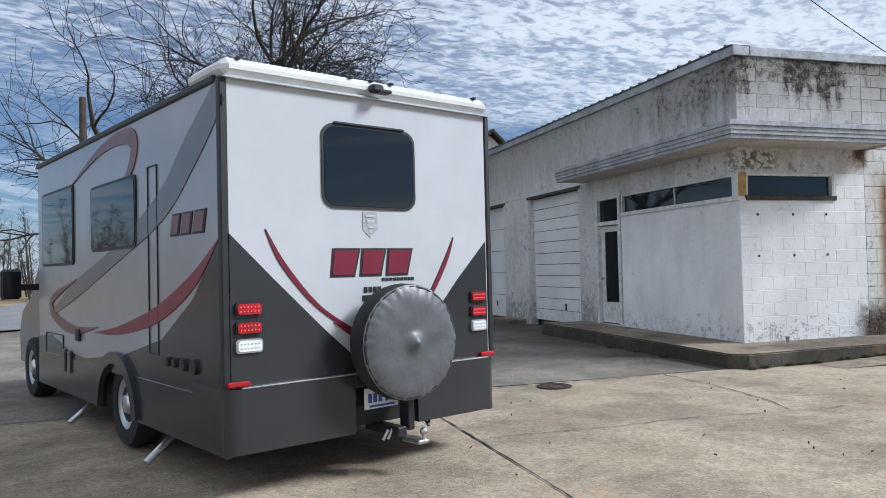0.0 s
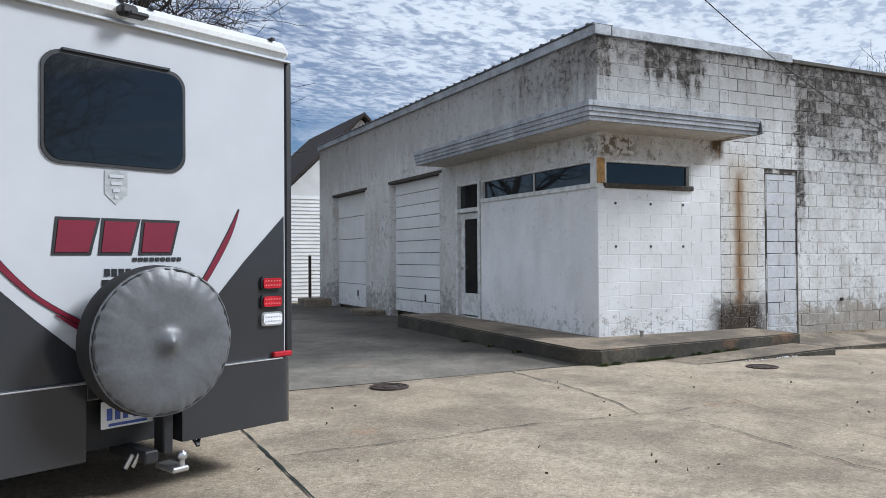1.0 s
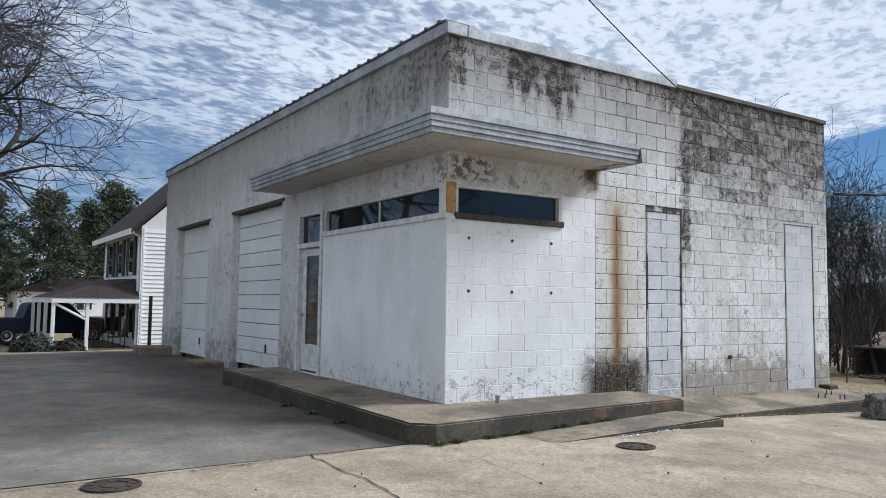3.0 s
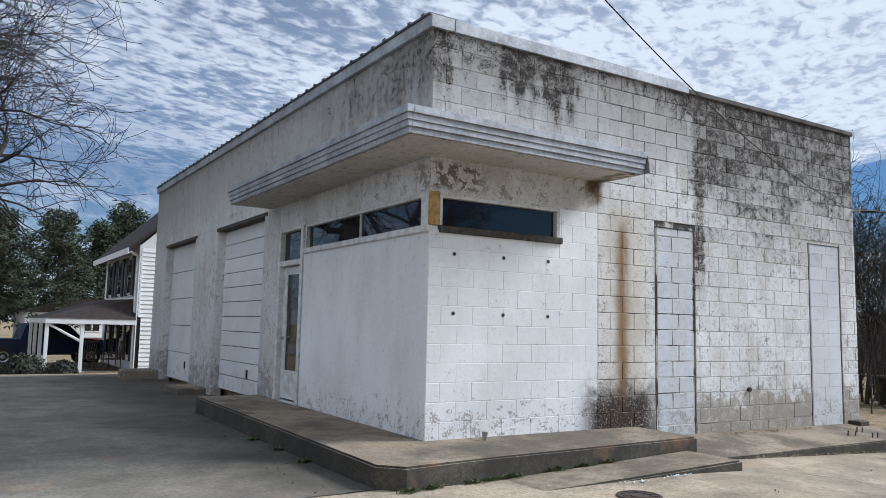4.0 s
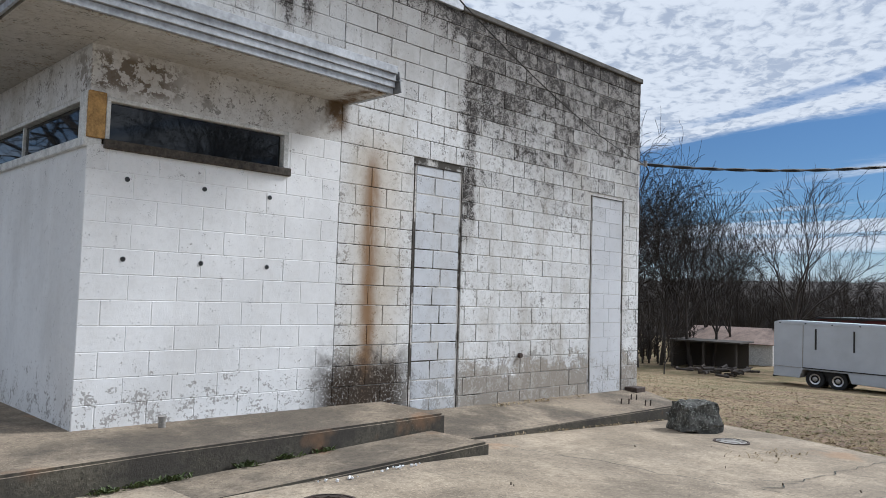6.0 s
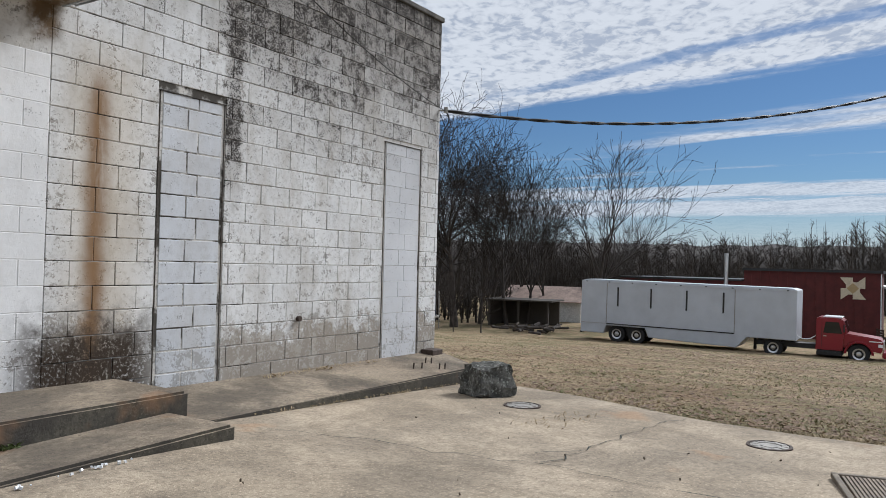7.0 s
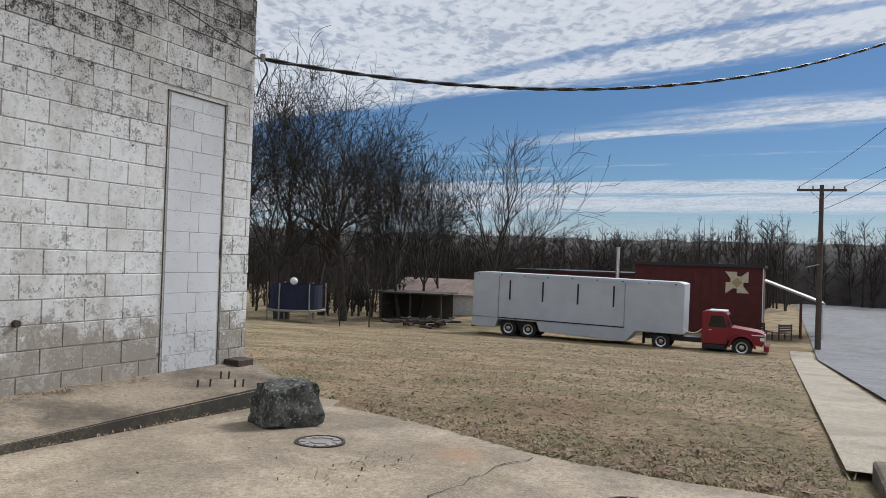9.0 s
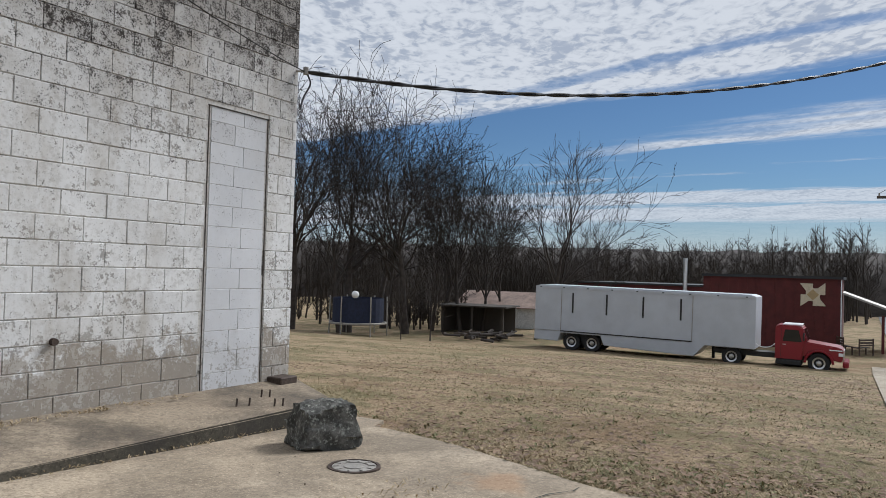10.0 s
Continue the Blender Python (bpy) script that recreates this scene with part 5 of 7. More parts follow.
# grass: clumps of blades over the near lawn, dead leaves between
def lawn():
    rng = random.Random(3)
    for name_, mat_, n, size, lab in (("grass_dry", STRAW, 26000, 0.07, "dry tan winter grass blades"), ("grass_green", simple("green_blade", (0.21, 0.21, 0.105), 0.9, vary=0.45, scale=2, bump=0), 22000, 0.055, "dull green winter grass blades")):
        bm = bmesh.new()
        for _ in range(n):
            r = rng.random() ** 2
            x = 6.6 + 34 * r
            y = rng.uniform(-5.8, 4 + 10 * min(1, r * 2.2)) if x > 8.2 else rng.uniform(-5.9, -1.5)
            if x < lot_edge(y) + 0.02 or (x < 8.05 and y > -1.45):
                continue
            patch = noise.noise(Vector((x * 0.45, y * 0.45, 9)))
            if (name_ == "grass_green") != (patch + rng.uniform(-0.35, 0.35) > 0.12):
                continue
            z = height(x, y) - 0.035
            k = 1 + 0.03 * (x - 7)
            for _k in range(2):
                a, l = rng.uniform(0, 6.283), size * rng.uniform(0.4, 1.3) * k
                d = Vector((math.cos(a) * 0.6, math.sin(a) * 0.6, rng.uniform(0.2, 0.55)))
                s = Vector((-d.y, d.x, 0)).normalized() * 0.008 * k
                b = Vector((x + rng.gauss(0, 0.05), y + rng.gauss(0, 0.05), z))
                bm.faces.new([bm.verts.new(q) for q in (b - s, b + s, b + d * l)])
        tagged(part(name_, bm, mat_), lab, "grass", kind="stuff")
    bm = bmesh.new()
    for _ in range(8000):
        x = 6.6 + 26 * rng.random() ** 1.8
        y = rng.uniform(-5.9, -1 + 6 * smooth(8, 14, x))
        if x < lot_edge(y) or (x < 8.1 and y > -1.5):
            continue
        s = rng.uniform(0.02, 0.045) * (1 + 0.04 * (x - 7))
        m_ = pose(x, y, height(x, y) + 0.02, rng.uniform(-14, 14), rng.uniform(-14, 14), rng.uniform(0, 360))
        bm.faces.new([bm.verts.new(m_ @ Vector(q)) for q in ((-s, 0, 0), (0, -s * 0.6, 0.004), (s, 0, 0), (0, s * 0.6, 0.006))])
    tagged(part("fallen_leaf_litter", bm, simple("dead_leaf", (0.21, 0.14, 0.09), 0.9, vary=0.5, scale=5, bump=0)), "dead brown leaves scattered over the lawn", "leaves", kind="stuff")
    # taller tufts
    bm = bmesh.new()
    for _ in range(150):
        x, y = 7.4 + 13 * rng.random() ** 1.6, rng.gauss(-2.6, 1.6)
        if x < lot_edge(y) + 0.1 or (x < 8.1 and y > -1.5):
            continue
        tuft(bm, x, y, height(x, y) - 0.02, 9, 0.07, rng)
    tagged(part("grass_tuft", bm, bpy.data.materials["green_blade"]), "taller olive grass tufts in the lawn", "grass", kind="stuff")


lawn()

# crumbs, twigs and leaf bits on the concrete
bm = bmesh.new()
for _ in range(170):
    x, y = rng.uniform(-6, 6.2), rng.uniform(-6.4, -1.7)
    if rng.random() < 0.35:
        x, y = rng.uniform(-1.6, -1.08), rng.uniform(-0.8, 6)
    s = rng.uniform(0.003, 0.011)
    m_ = pose(x, y, height(x, y) + 0.014 + s * 0.4, rng.uniform(0, 90), rng.uniform(0, 90), rng.uniform(0, 360))
    box(bm, (-s, -s * 0.6, -s * 0.35), (s, s * 0.6, s * 0.35), 0, m_)
tagged(part("debris", bm, simple("debris_bits", (0.10, 0.075, 0.05), 0.95, vary=0.6, scale=3, bump=0)), "small stones and leaf bits scattered on concrete", "debris", kind="stuff")
bm = bmesh.new()
for k in range(22):
    x = rng.uniform(1.0, 2.0)
    s = rng.uniform(0.004, 0.010)
    box(bm, (-s, -s, -s), (s, s * 0.7, s * 0.6), 0, pose(x, -1.64 + rng.gauss(0, 0.025), height(x, -1.6) + 0.02, rng.uniform(0, 90), 0, rng.uniform(0, 360)))
tagged(part("paint_chips", bm, WHITE), "white paint chips lying before the step", "paint chips", kind="stuff")

# ---- cables ----
def cable(name, a, b, sag, r, label, n=40, twist=False, mat_=None):
    cv = bmesh.new()
    prev = None
    a, b = Vector(a), Vector(b)
    side = (b - a).cross(Vector((0, 0, 1))).normalized()
    for strand in range(2 if twist else 1):
        prev = None
        for i in range(n + 1):
            s = i / n
            c = a.lerp(b, s) + Vector((0, 0, -4 * sag * s * (1 - s)))
            if twist:
                ph = s * (b - a).length * 7 + strand * math.pi
                c += (side * math.cos(ph) + Vector((0, 0, 1)) * math.sin(ph)) * r * 0.9
            ring = [cv.verts.new(c + side * r * math.cos(q) + Vector((0, 0, r * math.sin(q)))) for q in (0.0, 1.5708, 3.1416, 4.7124)]
            if prev:
                for k in range(4):
                    cv.faces.new((prev[k], prev[(k + 1) % 4], ring[(k + 1) % 4], ring[k]))
            prev = ring
    return tagged(part(name, cv, mat_ or BLACK, None, smooth=True), label, "cable")


ANCHOR = (7.97, -0.13, 3.42)
cable("power_cable", ANCHOR, (22.66, -13.65, 10.77), 2.09, 0.014, "twisted black overhead cable from the wall bracket", 200, True)
cable("service_wire", ANCHOR, (-11.16, -5.87, 8.02), 1.40, 0.007, "thin black wire slanting across the wall to its bracket", 60)
bracket = base("cable_bracket", pose(7.9, -0.06, 3.42), "grey insulator bracket at the wall's corner", "bracket")
bm = bmesh.new()
tube(bm, (0.0, 0.0, 0), (0.08, -0.08, 0.0), 0.012, n=8), tube(bm, (0.08, -0.08, -0.03), (0.08, -0.08, 0.05), 0.03, n=10)
part("insulator", bm, PALEIRON, bracket, smooth=True)
bm = bmesh.new()
line = curve_points([(0.08, -0.08, 0.0), (0.14, -0.1, -0.12), (0.08, -0.06, -0.28), (0.07, -0.02, -0.42)], 5)
for p, q in zip(line, line[1:]):
    tube(bm, p, q, 0.010, n=5)
part("drip_loop", bm, BLACK, bracket)


# ---- trees ----
class Wood:
    """Branches gathered as plain lists."""

    def __init__(self):
        self.v, self.f = [], []

    def limb(self, pts, radii, n):
        start = len(self.v)
        for i, (p, r) in enumerate(zip(pts, radii)):
            t = (pts[min(i + 1, len(pts) - 1)] - pts[max(i - 1, 0)]).normalized()
            a = t.cross(Vector((0.31, 0.77, 0.55))).normalized()
            b = t.cross(a)
            for k in range(n):
                q = 2 * math.pi * k / n
                self.v.append(tuple(p + a * (r * math.cos(q)) + b * (r * math.sin(q))))
        for i in range(len(pts) - 1):
            for k in range(n):
                s = start + i * n
                self.f.append((s + k, s + (k + 1) % n, s + n + (k + 1) % n, s + n + k))

    def mesh(self, name, material):
        me = bpy.data.meshes.new(name)
        me.from_pydata(self.v, [], self.f)
        me.materials.append(material)
        me.polygons.foreach_set("use_smooth", [True] * len(me.polygons))
        return me


def grow(rng, wood, crown, p, d, length, r, level, spec, reach=None):
    """One branch and its children. spec: levels, children per level, droop, spread, thinnest."""
    levels, kids, up, wide, thin, wander = spec
    bend_ = wander * (0.35 if level == 0 else 1.0)
    n = max(3, int(4 + (3 if level < 2 else 0)))
    pts, radii = [p.copy()], [r]
    q = p.copy()
    d = d.normalized()
    tip = max(thin, r * (0.35 if level < levels else 0.3))
    for i in range(n):
        d = (d + Vector((rng.gauss(0, bend_), rng.gauss(0, bend_), rng.gauss(0, bend_) + up[min(level, len(up) - 1)]))).normalized()
        q = q + d * (length / n)
        pts.append(q.copy())
        radii.append(r + (tip - r) * (i + 1) / n)
    (wood if level < 2 else crown).limb(pts, radii, 8 if level == 0 else 6 if level == 1 else 4 if level == 2 else 3)
    if level >= levels:
        return
    m = kids[min(level, len(kids) - 1)]
    for k in range(m):
        if reach and level > 1 and (q.x / reach[0]) ** 2 + (q.y / reach[0]) ** 2 + ((q.z - reach[1]) / reach[2]) ** 2 > rng.uniform(0.75, 1.1):
            break
        s = rng.uniform(0.35 if level == 0 else 0.18, 1.0) if k < m - 1 else 1.0
        j = min(int(s * n), n - 1)
        at = pts[j].lerp(pts[j + 1], s * n - j) if s < 1 else pts[-1]
        along = (pts[min(j + 1, n)] - pts[j]).normalized()
        a = rng.uniform(0, 6.283)
        u = along.cross(Vector((0.2, 0.5, 0.84))).normalized()
        w = along.cross(u)
        bend = rng.uniform(*wide) if s < 1 else rng.uniform(0.1, 0.4)
        dd = along * math.cos(bend) + (u * math.cos(a) + w * math.sin(a)) * math.sin(bend)
        rr = max(thin, (radii[j] * rng.uniform(0.45, 0.72)))
        grow(rng, wood, crown, at, dd, length * rng.uniform(0.52, 0.8), rr, level + 1, spec, reach)


def tree(name, seed, h, r, spec, m, label, lean=(0, 0), limbs=None, group="", reach=None):
    rng = random.Random(seed)
    wood, crown = Wood(), Wood()
    if limbs:
        # trunk, then given main limbs
        top = Vector((lean[0], lean[1], h * 0.3))
        wood.limb([Vector((0, 0, -0.6)), Vector((0, 0, 0.1)), Vector((lean[0] * 0.3, lean[1] * 0.3, h * 0.12)), top], [r * 1.35, r * 1.1, r * 0.95, r * 0.85], 12)
        for (dx, dy, dz), ln, rr, zz in limbs:
            at = Vector((0, 0, 0)).lerp(top, zz)
            grow(rng, wood, crown, at, Vector((dx, dy, dz)), ln, rr, 1, spec, reach)
    else:
        grow(rng, wood, crown, Vector((0, 0, -0.4)), Vector((lean[0], lean[1], 1)), h * 0.62, r, 0, spec)
    ob = base(name, m, label, "tree", group)
    for nm, w, mt in (("trunk", wood, BARK), ("crown", crown, TWIG)):
        o = new(nm, w.mesh(nm, mt))
        o.parent = ob
    return ob


OAK = (5, (6, 7, 5, 4, 3), (0.02, 0.03, 0.02, 0.01, 0.0), (0.45, 1.1), 0.008, 0.22)
tree("oak_tree", 5, 15, 0.46, OAK, pose(-5.8, 14.3, -0.05), "large leafless oak with wide spreading limbs and fine twigs", reach=(6.0, 7.4, 4.9),
     limbs=(((0.75, -0.1, 0.5), 3.6, 0.17, 1.0), ((0.9, -0.25, 0.05), 3.3, 0.13, 0.95), ((0.25, 0.2, 1.0), 4.4, 0.22, 1.0), ((-0.35, -0.3, 1.0), 4.2, 0.20, 1.0), ((-0.8, 0.2, 0.5), 3.2, 0.15, 0.9), ((0.35, -0.7, 0.5), 3.0, 0.14, 1.0), ((0.75, 0.4, 0.75), 3.7, 0.15, 1.0)))
tree("oak_tree", 8, 14, 0.32, (5, (5, 6, 4, 3, 3), *OAK[2:]), pose(-10.4, 19.2, -0.2), "leafless oak beside the side street", reach=(4.6, 7.4, 4.6),
     limbs=(((0.35, 0.1, 0.9), 3.8, 0.14, 1.0), ((-0.3, 0.2, 1.0), 4.2, 0.17, 1.0), ((-0.8, -0.1, 0.5), 3.6, 0.13, 0.9), ((-0.6, -0.5, 0.15), 3.2, 0.11, 0.85)))

# bare trees at the edge of the lot in the east: three built, the others copied
EDGE = (5, (7, 5, 4, 3, 2), (0.03, 0.03, 0.03, 0.02, 0.01), (0.4, 0.95), 0.014, 0.17)
TALL = (5, (7, 5, 3, 3, 2), (0.03, 0.10, 0.06, 0.03, 0.0), (0.3, 0.62), 0.013, 0.13)
kinds = []
for k, (x, y, s, hh, spec) in enumerate(((42.5, 24.6, 31, 12.0, EDGE), (45.0, 21.6, 34, 11.0, EDGE), (52.4, 13.9, 33, 9.8, TALL), (49.0, 19.4, 36, 9.4, TALL))):
    kinds.append(tree("bare_tree", s, hh, (0.36, 0.32, 0.26, 0.17)[k], spec, pose(x, y, height(x, y)), "tall dark leafless tree at the wood's edge", group="trees at the wood's edge"))
rng = random.Random(21)
for x, y, k, sc in ((40.5, 27.8, 1, 1.1), (47.5, 25.0, 0, 0.9), (48.5, 21.5, 3, 0.95), (51.0, 18.8, 3, 0.85), (52.0, 22.5, 2, 0.9), (54.2, 11.2, 3, 0.62), (52.0, 28.5, 0, 0.9), (57.0, 22.5, 3, 0.9), (43.5, 30.5, 2, 1.2), (56.0, 19.6, 3, 0.8), (41.4, 24.4, 3, 1.05)):
    copy_thing(kinds[k], pose(x, y, height(x, y), 0, 0, rng.uniform(0, 360)) @ Matrix.Scale(sc, 4))
for x, y, k, sc in ((-4, -34, 0, 1.2), (3, -30, 1, 1.1), (9, -36, 2, 1.3), (-12, -31, 1, 1.2), (16, -33, 0, 1.1), (-20, -36, 2, 1.2), (24, -40, 1, 1.3)):
    copy_thing(kinds[k], pose(x, y, height(x, y), 0, 0, 47 * x) @ Matrix.Scale(sc, 4))
sap = tree("sapling", 51, 3.6, 0.05, (3, (7, 5, 4), (0.05, 0.04, 0.02), (0.3, 0.7), 0.012, 0.08), pose(39.5, 16.4, height(39.5, 16.4)), "small pale leafless sapling on the lawn")
copy_thing(sap, pose(38.2, 17.6, height(38.2, 17.6), 0, 0, 130) @ Matrix.Scale(0.8, 4))


# ---- far woods ----
def woods(name, spots, seed, label, thick=1.0):
    rng = random.Random(seed)
    w = Wood()
    for x, y, z, h in spots:
        p0 = Vector((x, y, z - 1))
        lean = Vector((rng.gauss(0, 0.07), rng.gauss(0, 0.07), 1)) * h
        tip = p0 + lean
        w.limb([p0, p0.lerp(tip, 0.45), tip], [0.12 * thick, 0.07 * thick, 0.008], 3)
        for _ in range(17):
            s = rng.uniform(0.22, 0.9)
            b = p0.lerp(tip, s)
            a, l = rng.uniform(0, 6.283), h * rng.uniform(0.14, 0.34) * (1.15 - s)
            e = b + Vector((math.cos(a) * 0.75, math.sin(a) * 0.75, rng.uniform(0.5, 1.2))) * l
            w.limb([b, e], [0.04 * thick, 0.010 * thick], 3)
            for _k in range(4):
                g = b.lerp(e, rng.uniform(0.3, 1))
                f = g + Vector((rng.gauss(0, 1), rng.gauss(0, 1), rng.uniform(0.2, 1.6))) * l * 0.33
                w.limb([g, f], [0.018 * thick, 0.007 * thick], 3)
    return tagged(new(name, w.mesh(name, WOODS)), label, "woods", kind="stuff")


WOODS = simple("far_bark", (0.042, 0.034, 0.028), 1.0, vary=0.5, scale=0.15, bump=0.0)
rng = random.Random(77)
spots = []
for _ in range(1700):
    a = radians(rng.uniform(30, 116))
    d = rng.uniform(88, 142)
    x, y = d * math.sin(a), d * math.cos(a) - 5
    if -18 < y < -6 and x < 104:
        continue
    spots.append((x, y, height(x, y), rng.uniform(6.5, 10.0) * (1.0 + 0.22 * (d - 88) / 54) * (1.2 if a > radians(82) and rng.random() < 0.4 else 1)))
woods("woods_east", spots, 78, "dense dark leafless woods beyond the lot", 1.25)
spots = []
for _ in range(170):
    a = radians(rng.uniform(-50, 0))
    d = rng.uniform(70, 120)
    spots.append((-8 + d * math.sin(a), d * math.cos(a), -0.6, rng.uniform(7, 13)))
woods("woods_west", spots, 79, "bare trees along the far street", 1.2)

spots = []
for _ in range(230):
    x, y = rng.uniform(47, 70), rng.uniform(16, 38)
    if (x > 57 or y > 20.5) and (x > 47.5 or y > 23.5):
        spots.append((x, y, height(x, y) + 0.6, rng.uniform(1.5, 3.8)))
woods("undergrowth", spots, 80, "dark tangled undergrowth at the wood's edge", 0.9)

# brushy floor of the woods: a low rise
bm = bmesh.new()
ring = []
for i in range(61):
    a = radians(22 + 98 * i / 60)
    row = []
    for d, z in ((108, -3.4), (112, 0.2), (118, 3.0), (130, 4.8), (150, 6.0)):
        j = 1 + 0.05 * noise.noise(Vector((i * 0.7, d, 0)))
        row.append(bm.verts.new((d * j * math.sin(a), d * j * math.cos(a) - 5, z + (0.7 * noise.noise(Vector((i * 0.9, d * 0.3, 4))) if z > -3 else 0))))
    ring.append(row)
for a, b in zip(ring, ring[1:]):
    for k in range(4):
        bm.faces.new((a[k], a[k + 1], b[k + 1], b[k]))
BRUSH = simple("wood_floor_brush", (0.036, 0.028, 0.023), 1.0, vary=0.6, scale=0.4, bump=0.9, grain=3)
tagged(part("backdrop_rise", bm, BRUSH, None, smooth=True), "dark brushy rise under the far woods", "woods", kind="structure")

# ---- evergreens in the west ----
def pine(name, seed, h, m, label):
    rng = random.Random(seed)
    ob = base(name, m, label, "tree", "evergreens across the street")
    w = Wood()
    w.limb([Vector((0, 0, -0.5)), Vector((0.1, 0, h * 0.5)), Vector((0, 0.1, h * 0.97))], [0.28, 0.18, 0.04], 8)
    o = new("trunk", w.mesh("trunk", BARK))
    o.parent = ob
    bm = bmesh.new()
    for _ in range(300):
        s = rng.uniform(0.15, 1.0)
        a = rng.uniform(0, 6.283)
        reach = h * 0.40 * (1.05 - s) ** 0.6 * rng.uniform(0.2, 1.15)
        c = Vector((math.cos(a) * reach, math.sin(a) * reach, h * s + rng.gauss(0, 0.3)))
        for _k in range(38):
            d = Vector((rng.gauss(0, 1), rng.gauss(0, 1), rng.gauss(0, 0.6)))
            p = c + d * h * 0.028
            t = Vector((rng.gauss(0, 1), rng.gauss(0, 1), rng.gauss(0.2, 0.6))).normalized() * h * 0.035
            n = t.cross(Vector((rng.gauss(0, 1), rng.gauss(0, 1), rng.gauss(0, 1)))).normalized() * h * 0.0065
            bm.faces.new([bm.verts.new(q) for q in (p - n, p + n, p + t)])
    part("crown", bm, PINE, ob)
    return ob


PINE = simple("pine_needles", (0.05, 0.062, 0.034), 0.9, vary=0.5, scale=0.8, bump=0)
p1 = pine("pine_tree", 1, 12, pose(-3.4, 66, -0.6), "dark green pine across the street")
p2 = pine("pine_tree", 2, 10.5, pose(2.5, 62, -0.6), "broad dark green pine behind the white house")
for x, y, s, k in ((-8.5, 70, 1.05, p1), (6.5, 68, 1.0, p2), (-13, 64, 0.85, p2), (-1.0, 74, 1.1, p2), (-19, 72, 0.8, p1), (10, 74, 1.1, p1)):
    copy_thing(k, pose(x, y, -0.6, 0, 0, 70 * x) @ Matrix.Scale(s, 4))

# ---- white house with porch ----
SIDING = simple("white_siding", (0.74, 0.74, 0.73), 0.6, vary=0.08, scale=2.0)
SHINGLE = simple("dark_shingle", (0.034, 0.024, 0.02), 0.9, vary=0.4, scale=5.0, bump=0.6, grain=14)
SHUTTER = simple("black_shutter", (0.02, 0.02, 0.02), 0.6, vary=0.2)
house = base("white_house", pose(1.35, 22.6, -0.55), "two-storey white clapboard house with dark shutters and shingled porch", "house")
HX, HY, EZ, RZ = 7.0, 7.6, 4.75, 8.2
boxpart("wall", (0.06, 0.06, 0), (HX, HY, EZ), SIDING, house)
bm = bmesh.new()
prism(bm, [(0.06, EZ), (HX, EZ), (HX / 2, RZ - 0.1)], HY - 0.06, Matrix.Translation((0, 0.06, 0)))
part("gable", bm, SIDING, house)
n = int(EZ / 0.16)
for i in range(n):
    z = i * 0.16
    bm = bmesh.new()
    prism(bm, [(0.06, z), (0.06, z + 0.16), (0.03, z + 0.005), (0.035, z)], HY, None)
    part("clapboard", bm, SIDING, house)
    bm = bmesh.new()
    prism(bm, [(0.06, z), (0.06, z + 0.16), (0.03, z + 0.005), (0.035, z)], HX, Matrix(((0, 1, 0, 0), (1, 0, 0, 0), (0, 0, 1, 0), (0, 0, 0, 1))))
    part("clapboard", bm, SIDING, house)
bm = bmesh.new()
for s in (0, 1):
    o = [(-0.45, EZ - 0.35), (HX / 2, RZ), (HX / 2, RZ + 0.15), (-0.45, EZ - 0.18)]
    if s:
        o = [(HX - x, z) for x, z in reversed(o)]
    prism(bm, o, HY + 0.7, Matrix.Translation((0, -0.35, 0)))
part("roof", bm, SHINGLE, house, "dark shingled roof")
boxpart("eave_board", (-0.47, -0.35, EZ - 0.38), (-0.42, HY + 0.35, EZ - 0.16), SIDING, house)
boxpart("corner_board", (0.0, 0.0, 0), (0.12, 0.05, EZ), WHITE, house)
bm = bmesh.new()
tube(bm, (-0.02, 0.25, 0.0), (-0.02, 0.25, EZ - 0.4), 0.045, n=8), tube(bm, (-0.02, 0.25, EZ - 0.4), (-0.42, 0.25, EZ - 0.2), 0.045, n=8)
part("downpipe", bm, WHITE, house)
for y in (1.3, 3.4, 5.5):
    w = boxpart("window", (-0.005, y, 2.95), (0.05, y + 0.8, 4.35), WHITE, house, 0.01)
    boxpart("pane", (-0.012, y + 0.08, 3.02), (-0.006, y + 0.72, 4.28), DARKGLASS, w)
    for a in (y - 0.42, y + 0.84):
        boxpart("shutter", (-0.03, a, 2.9), (0.02, a + 0.38, 4.4), SHUTTER, house, 0.01)
for y in (0.9, 3.6, 5.4):
    w = boxpart("window", (-0.005, y, 0.5), (0.05, y + 0.75, 1.9), WHITE, house, 0.01)
    boxpart("pane", (-0.012, y + 0.08, 0.57), (-0.006, y + 0.67, 1.83), DARKGLASS, w)
    for a in (y - 0.4, y + 0.79):
        boxpart("shutter", (-0.03, a, 0.45), (0.02, a + 0.36, 1.95), SHUTTER, house, 0.01)
d_ = boxpart("front_door", (-0.01, 2.25, 0.1), (0.05, 3.05, 2.0), WHITE, house, 0.01)
bm = bmesh.new()
for k in range(10):
    a = 2 * math.pi * k / 10
    bmesh.ops.create_icosphere(bm, subdivisions=1, radius=0.06, matrix=Matrix.Translation((-0.05, 2.65 + 0.2 * math.cos(a), 1.5 + 0.2 * math.sin(a))))
part("wreath", bm, PINE, d_)
